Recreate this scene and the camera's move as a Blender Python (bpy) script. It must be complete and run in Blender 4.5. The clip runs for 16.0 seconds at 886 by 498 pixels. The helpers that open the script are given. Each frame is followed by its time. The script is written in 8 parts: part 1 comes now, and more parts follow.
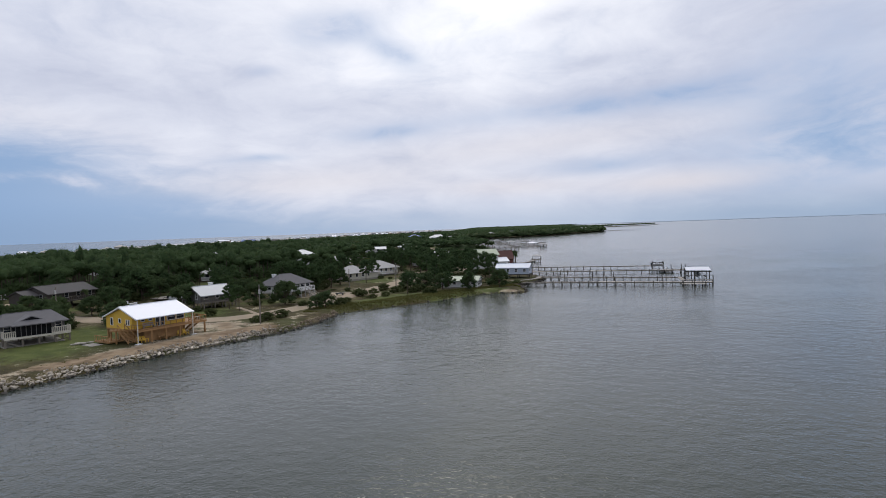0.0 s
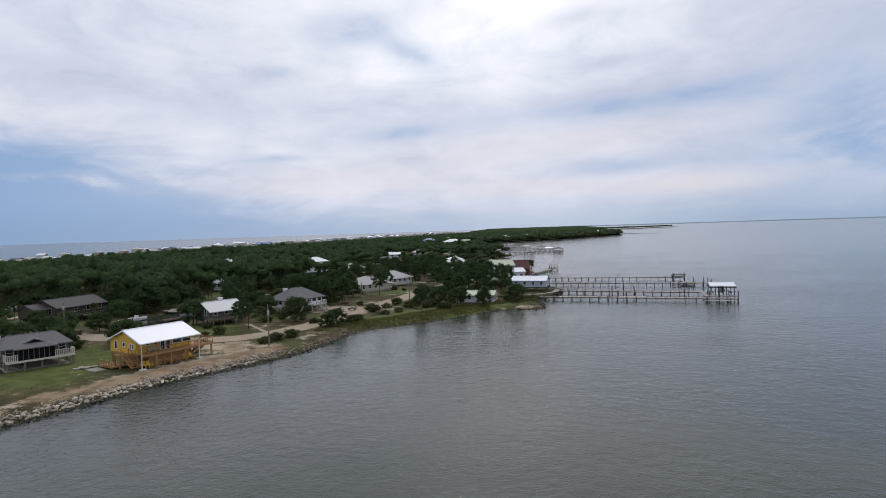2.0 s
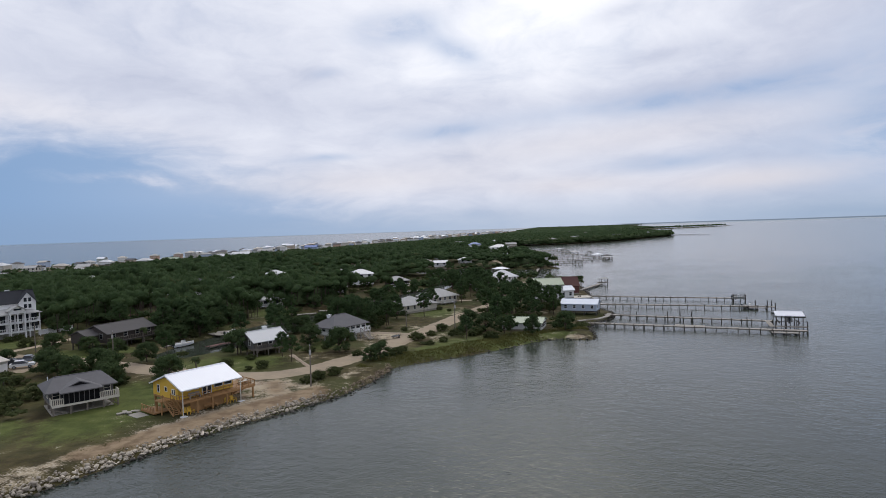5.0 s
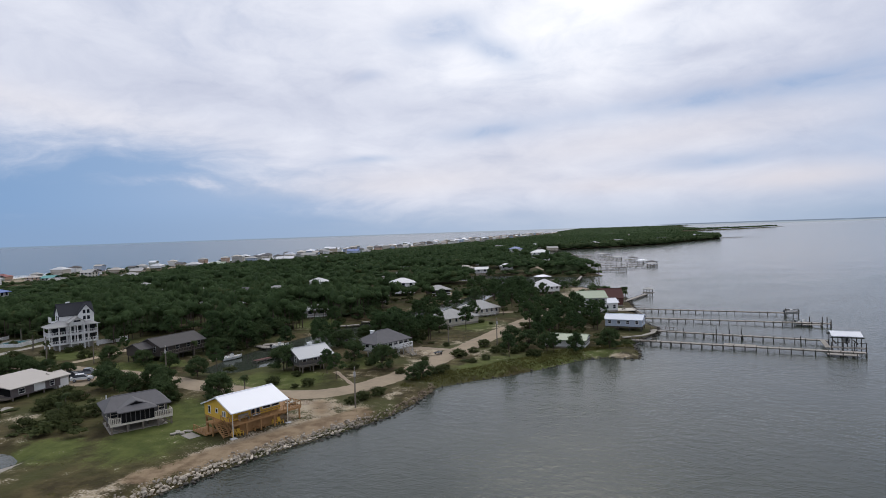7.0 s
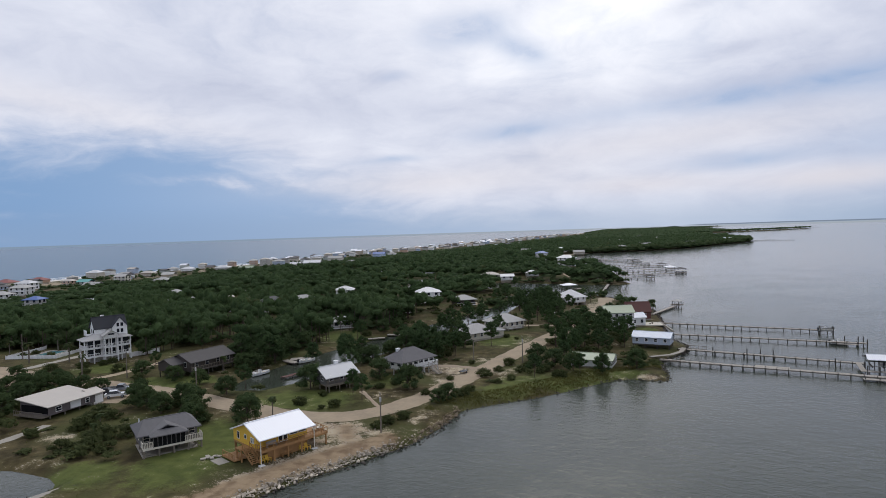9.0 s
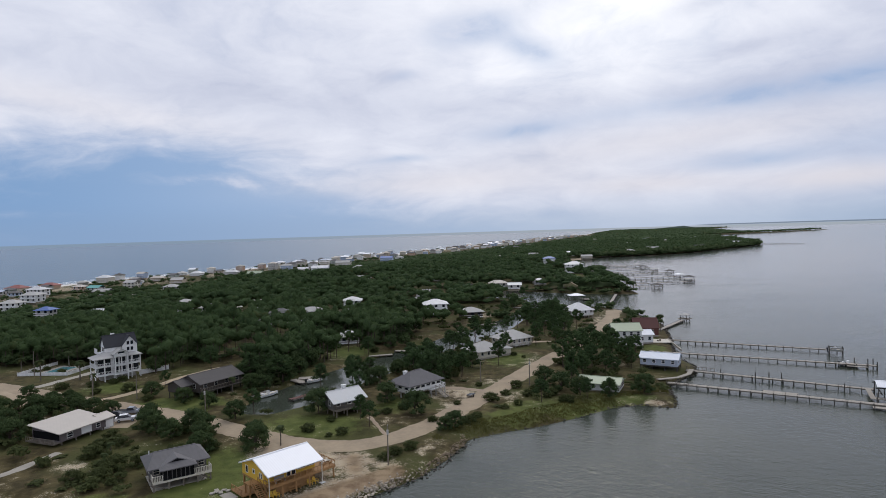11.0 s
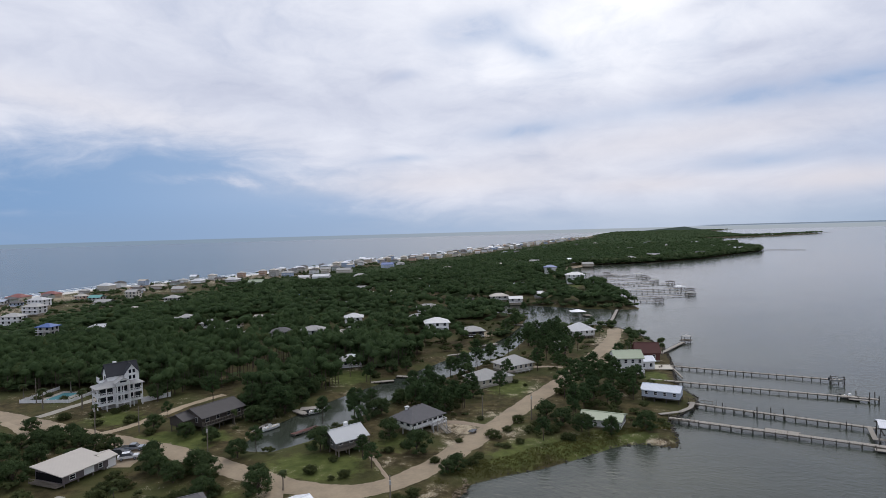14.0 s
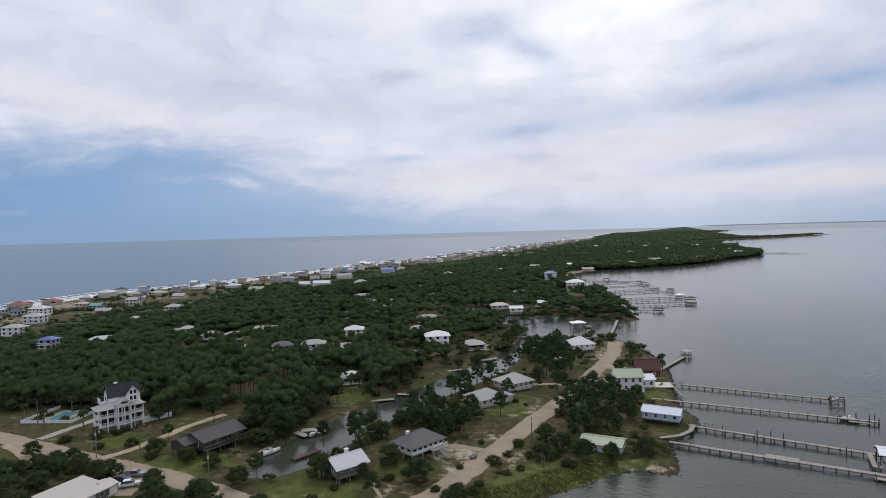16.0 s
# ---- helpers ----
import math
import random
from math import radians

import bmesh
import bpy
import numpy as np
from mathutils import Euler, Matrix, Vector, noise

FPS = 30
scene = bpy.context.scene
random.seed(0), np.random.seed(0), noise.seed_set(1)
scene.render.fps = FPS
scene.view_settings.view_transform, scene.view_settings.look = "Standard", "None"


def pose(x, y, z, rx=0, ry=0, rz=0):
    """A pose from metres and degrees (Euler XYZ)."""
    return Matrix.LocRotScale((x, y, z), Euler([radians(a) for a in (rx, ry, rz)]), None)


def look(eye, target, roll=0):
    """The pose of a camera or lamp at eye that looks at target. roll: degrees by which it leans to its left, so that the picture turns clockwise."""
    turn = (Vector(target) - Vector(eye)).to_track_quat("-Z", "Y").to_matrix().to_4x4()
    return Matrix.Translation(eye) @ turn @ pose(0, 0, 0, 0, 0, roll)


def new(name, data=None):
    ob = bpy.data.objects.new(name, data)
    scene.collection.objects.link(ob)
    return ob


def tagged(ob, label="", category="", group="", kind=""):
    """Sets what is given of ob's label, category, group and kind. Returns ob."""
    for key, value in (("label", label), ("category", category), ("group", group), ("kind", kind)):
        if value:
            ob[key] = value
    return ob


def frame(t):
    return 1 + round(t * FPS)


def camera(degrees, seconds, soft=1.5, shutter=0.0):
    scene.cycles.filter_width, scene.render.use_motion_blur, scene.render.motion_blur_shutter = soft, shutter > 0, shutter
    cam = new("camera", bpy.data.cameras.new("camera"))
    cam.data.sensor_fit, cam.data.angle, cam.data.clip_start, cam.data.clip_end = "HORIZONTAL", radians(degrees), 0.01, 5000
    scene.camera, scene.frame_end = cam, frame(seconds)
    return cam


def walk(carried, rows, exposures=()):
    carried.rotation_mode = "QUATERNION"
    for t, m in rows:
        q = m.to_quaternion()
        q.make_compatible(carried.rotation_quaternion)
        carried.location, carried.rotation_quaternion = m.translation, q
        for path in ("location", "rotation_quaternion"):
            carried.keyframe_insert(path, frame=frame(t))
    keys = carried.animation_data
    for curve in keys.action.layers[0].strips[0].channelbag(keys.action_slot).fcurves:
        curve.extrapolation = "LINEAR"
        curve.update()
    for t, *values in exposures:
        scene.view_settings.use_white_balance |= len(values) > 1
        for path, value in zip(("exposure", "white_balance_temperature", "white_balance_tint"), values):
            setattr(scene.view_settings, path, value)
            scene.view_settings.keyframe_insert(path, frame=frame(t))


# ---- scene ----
cam = camera(72.5, 16.0, 0.6)
PATH = [
    (0, (1.57, -1.682, 17.534), (1.513, 0.316, 17.466), -2.0),
    (0.5, (1.5, -1.0, 18.15), (1.423, 0.998, 18.084), -2.0),
    (1, (1.473, -0.056, 18.942), (1.386, 1.941, 18.877), -1.9),
    (1.5, (1.773, 1.148, 19.937), (1.677, 3.144, 19.872), -1.8),
    (2, (1.544, 2.738, 20.853), (1.438, 4.734, 20.789), -1.8),
    (2.5, (1.474, 4.261, 21.888), (1.356, 6.257, 21.823), -1.8),
    (3, (1.245, 5.616, 22.978), (1.11, 7.61, 22.912), -1.8),
    (3.5, (1.155, 6.708, 23.934), (0.993, 8.701, 23.87), -1.8),
    (4, (1.26, 7.265, 25.038), (1.069, 9.255, 24.974), -1.8),
    (6.3, (1.08, 7.782, 30.82), (0.735, 9.75, 30.754), -1.9),
    (6.5, (1.027, 7.696, 31.019), (0.669, 9.662, 30.957), -1.9),
    (7, (0.892, 7.537, 31.942), (0.505, 9.498, 31.882), -1.9),
    (7.5, (0.991, 7.577, 33.13), (0.572, 9.532, 33.07), -1.9),
    (8, (0.969, 7.531, 34.332), (0.525, 9.48, 34.272), -1.8),
    (8.5, (1.172, 7.594, 35.569), (0.712, 9.539, 35.51), -1.8),
    (9, (1.001, 7.564, 36.74), (0.532, 9.507, 36.682), -1.8),
    (11.5, (1.288, 7.378, 44.302), (0.793, 9.315, 44.243), -1.7),
    (12, (1.213, 7.381, 45.648), (0.718, 9.317, 45.589), -1.7),
    (12.5, (1.033, 7.376, 47.231), (0.538, 9.313, 47.173), -1.7),
    (13, (1.059, 7.404, 48.784), (0.564, 9.341, 48.725), -1.6),
    (13.5, (1.036, 7.473, 50.461), (0.541, 9.41, 50.402), -1.6),
    (14, (1.011, 7.506, 52.041), (0.516, 9.443, 51.982), -1.5),
    (14.5, (0.973, 7.461, 53.706), (0.477, 9.398, 53.646), -1.5),
    (15, (1.025, 7.4, 55.421), (0.529, 9.336, 55.361), -1.5),
    (15.5, (1.088, 7.459, 57.035), (0.592, 9.395, 56.975), -1.5),
    (16, (1.172, 7.409, 58.458), (0.676, 9.345, 58.4), -1.5),
]
walk(cam, [(t, look(eye, target, roll)) for t, eye, target, roll in PATH])

# ---- world, sun, exposure ----
SUN_AZ, SUN_EL = -4.0, 48.0            # degrees: to the right of straight ahead, and above the horizon
world = bpy.data.worlds.new("sky")
scene.world = world
world.use_nodes = True


def node(tree, kind, **settings):
    n = tree.nodes.new(kind)
    for key, value in settings.items():
        if key == "op":
            n.operation = value
        elif key == "clamp":
            n.use_clamp = value
    return n


def calc(tree, op, a, b=None, c=None, clamp=False):
    n = node(tree, "ShaderNodeMath", op=op, clamp=clamp)
    for i, v in enumerate((a, b, c)):
        if v is None:
            continue
        if isinstance(v, (int, float)):
            n.inputs[i].default_value = v
        else:
            tree.links.new(v, n.inputs[i])
    return n.outputs[0]


def blend(tree, fac, a, b):
    n = tree.nodes.new("ShaderNodeMix")
    n.data_type = "RGBA"
    for i, v in ((0, fac), (6, a), (7, b)):
        if isinstance(v, (int, float)):
            n.inputs[i].default_value = v
        elif isinstance(v, tuple):
            n.inputs[i].default_value = (*v, 1)
        else:
            tree.links.new(v, n.inputs[i])
    return n.outputs[2]


def smooth(tree, v, lo, hi, out_lo=0.0, out_hi=1.0):
    n = tree.nodes.new("ShaderNodeMapRange")
    n.interpolation_type = "SMOOTHSTEP"
    tree.links.new(v, n.inputs[0])
    for i, x in enumerate((lo, hi, out_lo, out_hi)):
        n.inputs[i + 1].default_value = x
    return n.outputs[0]


def build_sky():
    t = world.node_tree
    t.nodes.clear()
    out = t.nodes.new("ShaderNodeOutputWorld")
    back = t.nodes.new("ShaderNodeBackground")
    t.links.new(back.outputs[0], out.inputs[0])
    coord = t.nodes.new("ShaderNodeTexCoord").outputs["Generated"]
    sep = t.nodes.new("ShaderNodeSeparateXYZ")
    t.links.new(coord, sep.inputs[0])
    x, y, z = sep.outputs
    az = calc(t, "MULTIPLY", calc(t, "ARCTAN2", x, y), 57.29578)       # degrees, right is plus
    el = calc(t, "MULTIPLY", calc(t, "ARCSINE", z), 57.29578)
    up = calc(t, "MAXIMUM", el, 0.0)
    # the blue behind the clouds
    sky = t.nodes.new("ShaderNodeTexSky")
    sky.sky_type, sky.sun_disc = "NISHITA", False
    sky.sun_elevation, sky.sun_rotation = radians(SUN_EL), radians(SUN_AZ)
    sky_low = t.nodes.new("ShaderNodeVectorMath")
    sky_low.operation = "SCALE"
    t.links.new(sky.outputs[0], sky_low.inputs[0])
    sky_low.inputs[3].default_value = 0.03
    # cloud sheet: noise on a flat layer overhead, stretched towards the horizon
    flat = t.nodes.new("ShaderNodeCombineXYZ")
    t.links.new(calc(t, "MULTIPLY", az, 0.042), flat.inputs[0])
    t.links.new(calc(t, "MULTIPLY", calc(t, "POWER", calc(t, "ADD", up, 1.0), 0.8), 0.20), flat.inputs[1])
    warp = t.nodes.new("ShaderNodeTexNoise")
    warp.inputs["Scale"].default_value, warp.inputs["Detail"].default_value = 1.6, 4
    t.links.new(flat.outputs[0], warp.inputs["Vector"])
    moved = t.nodes.new("ShaderNodeVectorMath")
    moved.operation = "MULTIPLY_ADD"
    t.links.new(warp.outputs["Color"], moved.inputs[0])
    moved.inputs[1].default_value = (0.5, 0.5, 0)
    t.links.new(flat.outputs[0], moved.inputs[2])
    tilt = t.nodes.new("ShaderNodeMapping")
    tilt.inputs["Rotation"].default_value = (0, 0, radians(-10))
    tilt.inputs["Location"].default_value = (3.1, 1.7, 0)
    t.links.new(moved.outputs[0], tilt.inputs["Vector"])
    big = t.nodes.new("ShaderNodeTexNoise")
    big.inputs["Scale"].default_value, big.inputs["Detail"].default_value, big.inputs["Roughness"].default_value = 1.25, 6, 0.5
    t.links.new(tilt.outputs[0], big.inputs["Vector"])
    fine = t.nodes.new("ShaderNodeTexNoise")
    fine.inputs["Scale"].default_value, fine.inputs["Detail"].default_value, fine.inputs["Roughness"].default_value = 3.8, 8, 0.6
    t.links.new(tilt.outputs[0], fine.inputs["Vector"])

    def patch(a, e, wa, we, slope=0.0):
        """A soft bank in the sky, centred at azimuth a and elevation e, wa by we degrees."""
        da = calc(t, "SUBTRACT", az, a)
        de = calc(t, "SUBTRACT", calc(t, "SUBTRACT", el, e), calc(t, "MULTIPLY", da, slope))
        q = calc(t, "ADD", calc(t, "POWER", calc(t, "ABSOLUTE", calc(t, "DIVIDE", da, wa)), 2.0),
                 calc(t, "POWER", calc(t, "ABSOLUTE", calc(t, "DIVIDE", de, we)), 2.0))
        return calc(t, "POWER", 2.718, calc(t, "MULTIPLY", q, -1.0))

    # how thick the cloud is: 0 clear, 1 thick
    ragged = calc(t, "SUBTRACT", fine.outputs[0], 0.5)
    broad = calc(t, "SUBTRACT", big.outputs[0], 0.5)
    cover = calc(t, "ADD", calc(t, "MULTIPLY", broad, 0.75), calc(t, "MULTIPLY", ragged, 0.55))
    cover = calc(t, "ADD", cover, 0.90)
    # clear bank low over the ocean, its upper edge falling towards the land
    edge = calc(t, "ADD", calc(t, "ADD", el, calc(t, "MULTIPLY", calc(t, "MAXIMUM", az, -37.0), 0.30)), calc(t, "ADD", 1.8, calc(t, "ADD", calc(t, "MULTIPLY", broad, 4.0), calc(t, "MULTIPLY", ragged, 4.0))))
    cover = calc(t, "SUBTRACT", cover, smooth(t, edge, -7.0, 4.0, 0.88, 0.0))
    for a, e, wa, we, slope, k in ((-11.4, 18.3, 4.2, 1.6, 0.08, -0.52), (-5.5, 16.0, 2.6, 1.2, -0.3, -0.40), (-18.5, 6.9, 3.6, 0.5, 0.03, -0.42), (-18, 14.4, 2.0, 0.6, 0.1, -0.24), (-7, 9.1, 5.0, 0.8, 0.04, -0.38),
                                   (32, 6.2, 9, 4.5, 0.10, -0.60), (14, 10.6, 15, 1.2, 0.04, -0.40), (30, 14.0, 8, 2.6, 0.15, -0.25), (12, 5.2, 6, 0.9, 0.0, -0.35), (-34, 5.0, 6, 0.7, -0.05, 0.30), (-44, 2.2, 10, 0.35, 0.0, 0.16)):
        bank = patch(a, e, wa, we, slope)
        cover = calc(t, "ADD", cover, calc(t, "MULTIPLY", bank, calc(t, "MULTIPLY", calc(t, "ADD", 1.0, calc(t, "MULTIPLY", ragged, 4.0)), k)))
    cover = smooth(t, cover, 0.05, 0.95)
    # brightness of the cloud: brightest round the hidden sun, greyer in long soft streaks
    lit = calc(t, "ADD", 0.68, calc(t, "ADD", calc(t, "MULTIPLY", ragged, 0.30), calc(t, "MULTIPLY", broad, 0.30)))
    for a, e, wa, we, slope, k in ((3, 18.0, 10, 5, 0.0, 0.24), (-8, 14.8, 6, 1.6, 0.05, 0.12), (SUN_AZ + 2, 30, 40, 20, 0.0, 0.18), (-30, 12.5, 14, 2.0, -0.06, -0.12), (14, 11.6, 14, 1.2, 0.06, -0.10), (9, 18.3, 3.0, 0.9, 0.2, -0.16),
                                   (12.5, 14.3, 3.0, 0.8, 0.1, -0.16), (-19, 14.2, 3.5, 1.0, 0.0, -0.10), (-44, 11.0, 9, 1.5, -0.15, 0.06), (26, 16, 10, 4, 0.2, -0.12), (-6, 11.6, 10, 1.0, 0.02, -0.07)):
        lit = calc(t, "ADD", lit, calc(t, "MULTIPLY", patch(a, e, wa, we, slope), k))
    tone = t.nodes.new("ShaderNodeCombineXYZ")
    for i, (k, p) in enumerate(((0.985, 1.10), (1.0, 1.0), (1.065, 0.72))):       # thinner cloud lets the blue through
        t.links.new(calc(t, "MULTIPLY", calc(t, "POWER", calc(t, "MAXIMUM", lit, 0.05), p), k), tone.inputs[i])
    clear = blend(t, 0.85, sky_low.outputs[0], (0.29, 0.44, 0.72))
    deep = blend(t, smooth(t, az, -55.0, -25.0), (0.215, 0.36, 0.60), (0.33, 0.46, 0.68))
    hazy = blend(t, smooth(t, el, 4.0, 14.0, 1.0, 0.0), clear, deep)
    colour = blend(t, cover, hazy, tone.outputs[0])
    # creamy bands where the light comes through
    for a, e, wa, we, slope, k in ((-45, 11.0, 12, 1.4, -0.15, 0.30), (-14, 4.6, 13, 1.3, 0.03, 0.40), (8, 7.6, 16, 1.5, 0.06, 0.36), (20, 3.4, 7, 1.1, 0.02, 0.60), (5, 3.7, 7, 0.9, 0.0, 0.45)):
        colour = blend(t, calc(t, "MULTIPLY", patch(a, e, wa, we, slope), k), colour, (0.79, 0.74, 0.76))
    # haze at the horizon, paler towards the light
    side = smooth(t, az, -45.0, 5.0)
    rim = blend(t, side, (0.25, 0.365, 0.56), (0.44, 0.53, 0.68))
    rim = blend(t, smooth(t, az, 4.0, 30.0), rim, (0.25, 0.37, 0.54))
    colour = blend(t, smooth(t, el, 0.0, 3.6, 0.75, 0.0), colour, rim)
    # below the horizon: far sea
    sea = blend(t, side, (0.225, 0.300, 0.40), (0.36, 0.405, 0.46))
    colour = blend(t, smooth(t, el, -0.19, -0.13, 1.0, 0.0), colour, sea)
    # the farthest shores, thin on the horizon across the bay and where the island runs out
    level = calc(t, "ABSOLUTE", calc(t, "SUBTRACT", el, calc(t, "ADD", -0.095, calc(t, "MULTIPLY", ragged, 0.08))))
    strip = smooth(t, level, 0.03, 0.075, 1.0, 0.0)
    across = calc(t, "MULTIPLY", smooth(t, az, 8.0, 10.0), smooth(t, az, 36.0, 44.0, 1.0, 0.0))
    across = calc(t, "MULTIPLY", across, smooth(t, calc(t, "ADD", broad, calc(t, "MULTIPLY", ragged, 1.5)), -0.25, 0.05, 0.35, 0.85))
    colour = blend(t, calc(t, "MULTIPLY", strip, across), colour, (0.16, 0.20, 0.26))
    slope_west = calc(t, "MULTIPLY", calc(t, "MAXIMUM", calc(t, "SUBTRACT", 7.5, az), 0.0), 0.085)
    slope_east = calc(t, "MULTIPLY", calc(t, "MAXIMUM", calc(t, "SUBTRACT", az, 7.5), 0.0), 0.20)
    under = calc(t, "ADD", calc(t, "ADD", el, calc(t, "ADD", slope_west, slope_east)), calc(t, "MULTIPLY", ragged, 0.06))
    tip = smooth(t, under, -0.16, -0.12, 1.0, 0.0)
    wood = smooth(t, el, -0.75, -0.70)
    colour = blend(t, calc(t, "MULTIPLY", tip, wood), colour, (0.055, 0.075, 0.07))
    t.links.new(colour, back.inputs[0])
    back.inputs[1].default_value = 1.0


build_sky()
sun = new("sun", bpy.data.lights.new("sun", "SUN"))
sun.data.energy, sun.data.angle, sun.data.color = 1.0, radians(30), (1.0, 0.95, 0.87)
a, e = radians(SUN_AZ), radians(SUN_EL)
sun.matrix_world = look((math.sin(a) * math.cos(e) * 50, math.cos(a) * math.cos(e) * 50, math.sin(e) * 50 + 60), (0, 0, 60))

# ---- materials ----


def surface(name, colour, rough=0.7, vary=0.18, scale=1.5, fine=14.0, bump=0.0, metal=0.0, spread=0.08, wave=None):
    """Paint, wood, metal or stone with stains at a large and grain at a small scale, and a tone of its own for each piece."""
    m = bpy.data.materials.new(name)
    m.use_nodes = True
    t = m.node_tree
    p = t.nodes["Principled BSDF"]
    co = t.nodes.new("ShaderNodeTexCoord").outputs["Object"]
    n1, n2 = t.nodes.new("ShaderNodeTexNoise"), t.nodes.new("ShaderNodeTexNoise")
    for n, s, d in ((n1, scale, 4), (n2, fine, 3)):
        n.inputs["Scale"].default_value, n.inputs["Detail"].default_value = s, d
        t.links.new(co, n.inputs["Vector"])
    both = calc(t, "ADD", calc(t, "MULTIPLY", n1.outputs[0], 0.65), calc(t, "MULTIPLY", n2.outputs[0], 0.35))
    info = t.nodes.new("ShaderNodeObjectInfo")
    own = calc(t, "MULTIPLY", calc(t, "SUBTRACT", info.outputs["Random"], 0.5), spread * 2)
    k = calc(t, "ADD", calc(t, "ADD", 1.0, own), calc(t, "MULTIPLY", calc(t, "SUBTRACT", both, 0.5), vary * 4))
    if wave:
        w = t.nodes.new("ShaderNodeTexWave")
        w.bands_direction, w.inputs["Scale"].default_value = wave[0], wave[1]
        t.links.new(co, w.inputs["Vector"])
        k = calc(t, "MULTIPLY", k, calc(t, "ADD", 1 - wave[2], calc(t, "MULTIPLY", w.outputs["Fac"], wave[2])))
    sc = t.nodes.new("ShaderNodeVectorMath")
    sc.operation = "SCALE"
    sc.inputs[0].default_value = colour
    t.links.new(k, sc.inputs[3])
    t.links.new(sc.outputs[0], p.inputs["Base Color"])
    p.inputs["Metallic"].default_value = metal
    t.links.new(calc(t, "ADD", rough - 0.08, calc(t, "MULTIPLY", n1.outputs[0], 0.16), clamp=True), p.inputs["Roughness"])
    if bump:
        b = t.nodes.new("ShaderNodeBump")
        b.inputs["Strength"].default_value, b.inputs["Distance"].default_value = 0.6, bump
        t.links.new(both, b.inputs["Height"])
        t.links.new(b.outputs[0], p.inputs["Normal"])
    return m


def foliage(name, dark, light, wilt=(0.10, 0.085, 0.03)):
    m = bpy.data.materials.new(name)
    m.use_nodes = True
    t = m.node_tree
    p = t.nodes["Principled BSDF"]
    geo = t.nodes.new("ShaderNodeNewGeometry")
    info = t.nodes.new("ShaderNodeObjectInfo")
    co = t.nodes.new("ShaderNodeTexCoord").outputs["Object"]
    n = t.nodes.new("ShaderNodeTexNoise")
    n.inputs["Scale"].default_value, n.inputs["Detail"].default_value = 0.16, 3
    t.links.new(co, n.inputs["Vector"])
    k = calc(t, "ADD", calc(t, "MULTIPLY", geo.outputs["Random Per Island"], 0.45), calc(t, "MULTIPLY", smooth(t, n.outputs[0], 0.3, 0.7), 0.6))
    k = calc(t, "ADD", k, calc(t, "MULTIPLY", calc(t, "SUBTRACT", info.outputs["Random"], 0.5), 0.35), clamp=True)
    col = blend(t, k, dark, light)
    col = blend(t, smooth(t, geo.outputs["Random Per Island"], 0.94, 1.0, 0, 0.6), col, wilt)
    fine = t.nodes.new("ShaderNodeTexNoise")
    fine.inputs["Scale"].default_value, fine.inputs["Detail"].default_value = 1.6, 4
    t.links.new(co, fine.inputs["Vector"])
    col = blend(t, smooth(t, fine.outputs[0], 0.35, 0.7, 0.0, 0.45), col, tuple(c * 1.2 for c in light))
    relief = t.nodes.new("ShaderNodeBump")
    relief.inputs["Strength"].default_value, relief.inputs["Distance"].default_value = 0.6, 0.3
    t.links.new(fine.outputs[0], relief.inputs["Height"])
    t.links.new(relief.outputs[0], p.inputs["Normal"])
    t.links.new(col, p.inputs["Base Color"])
    p.inputs["Roughness"].default_value = 0.8
    p.inputs["Specular IOR Level"].default_value = 0.08
    tr = t.nodes.new("ShaderNodeBsdfTranslucent")
    t.links.new(col, tr.inputs[0])
    mix = t.nodes.new("ShaderNodeMixShader")
    mix.inputs[0].default_value = 0.36
    t.links.new(p.outputs[0], mix.inputs[1])
    t.links.new(tr.outputs[0], mix.inputs[2])
    t.links.new(mix.outputs[0], t.nodes["Material Output"].inputs[0])
    return m


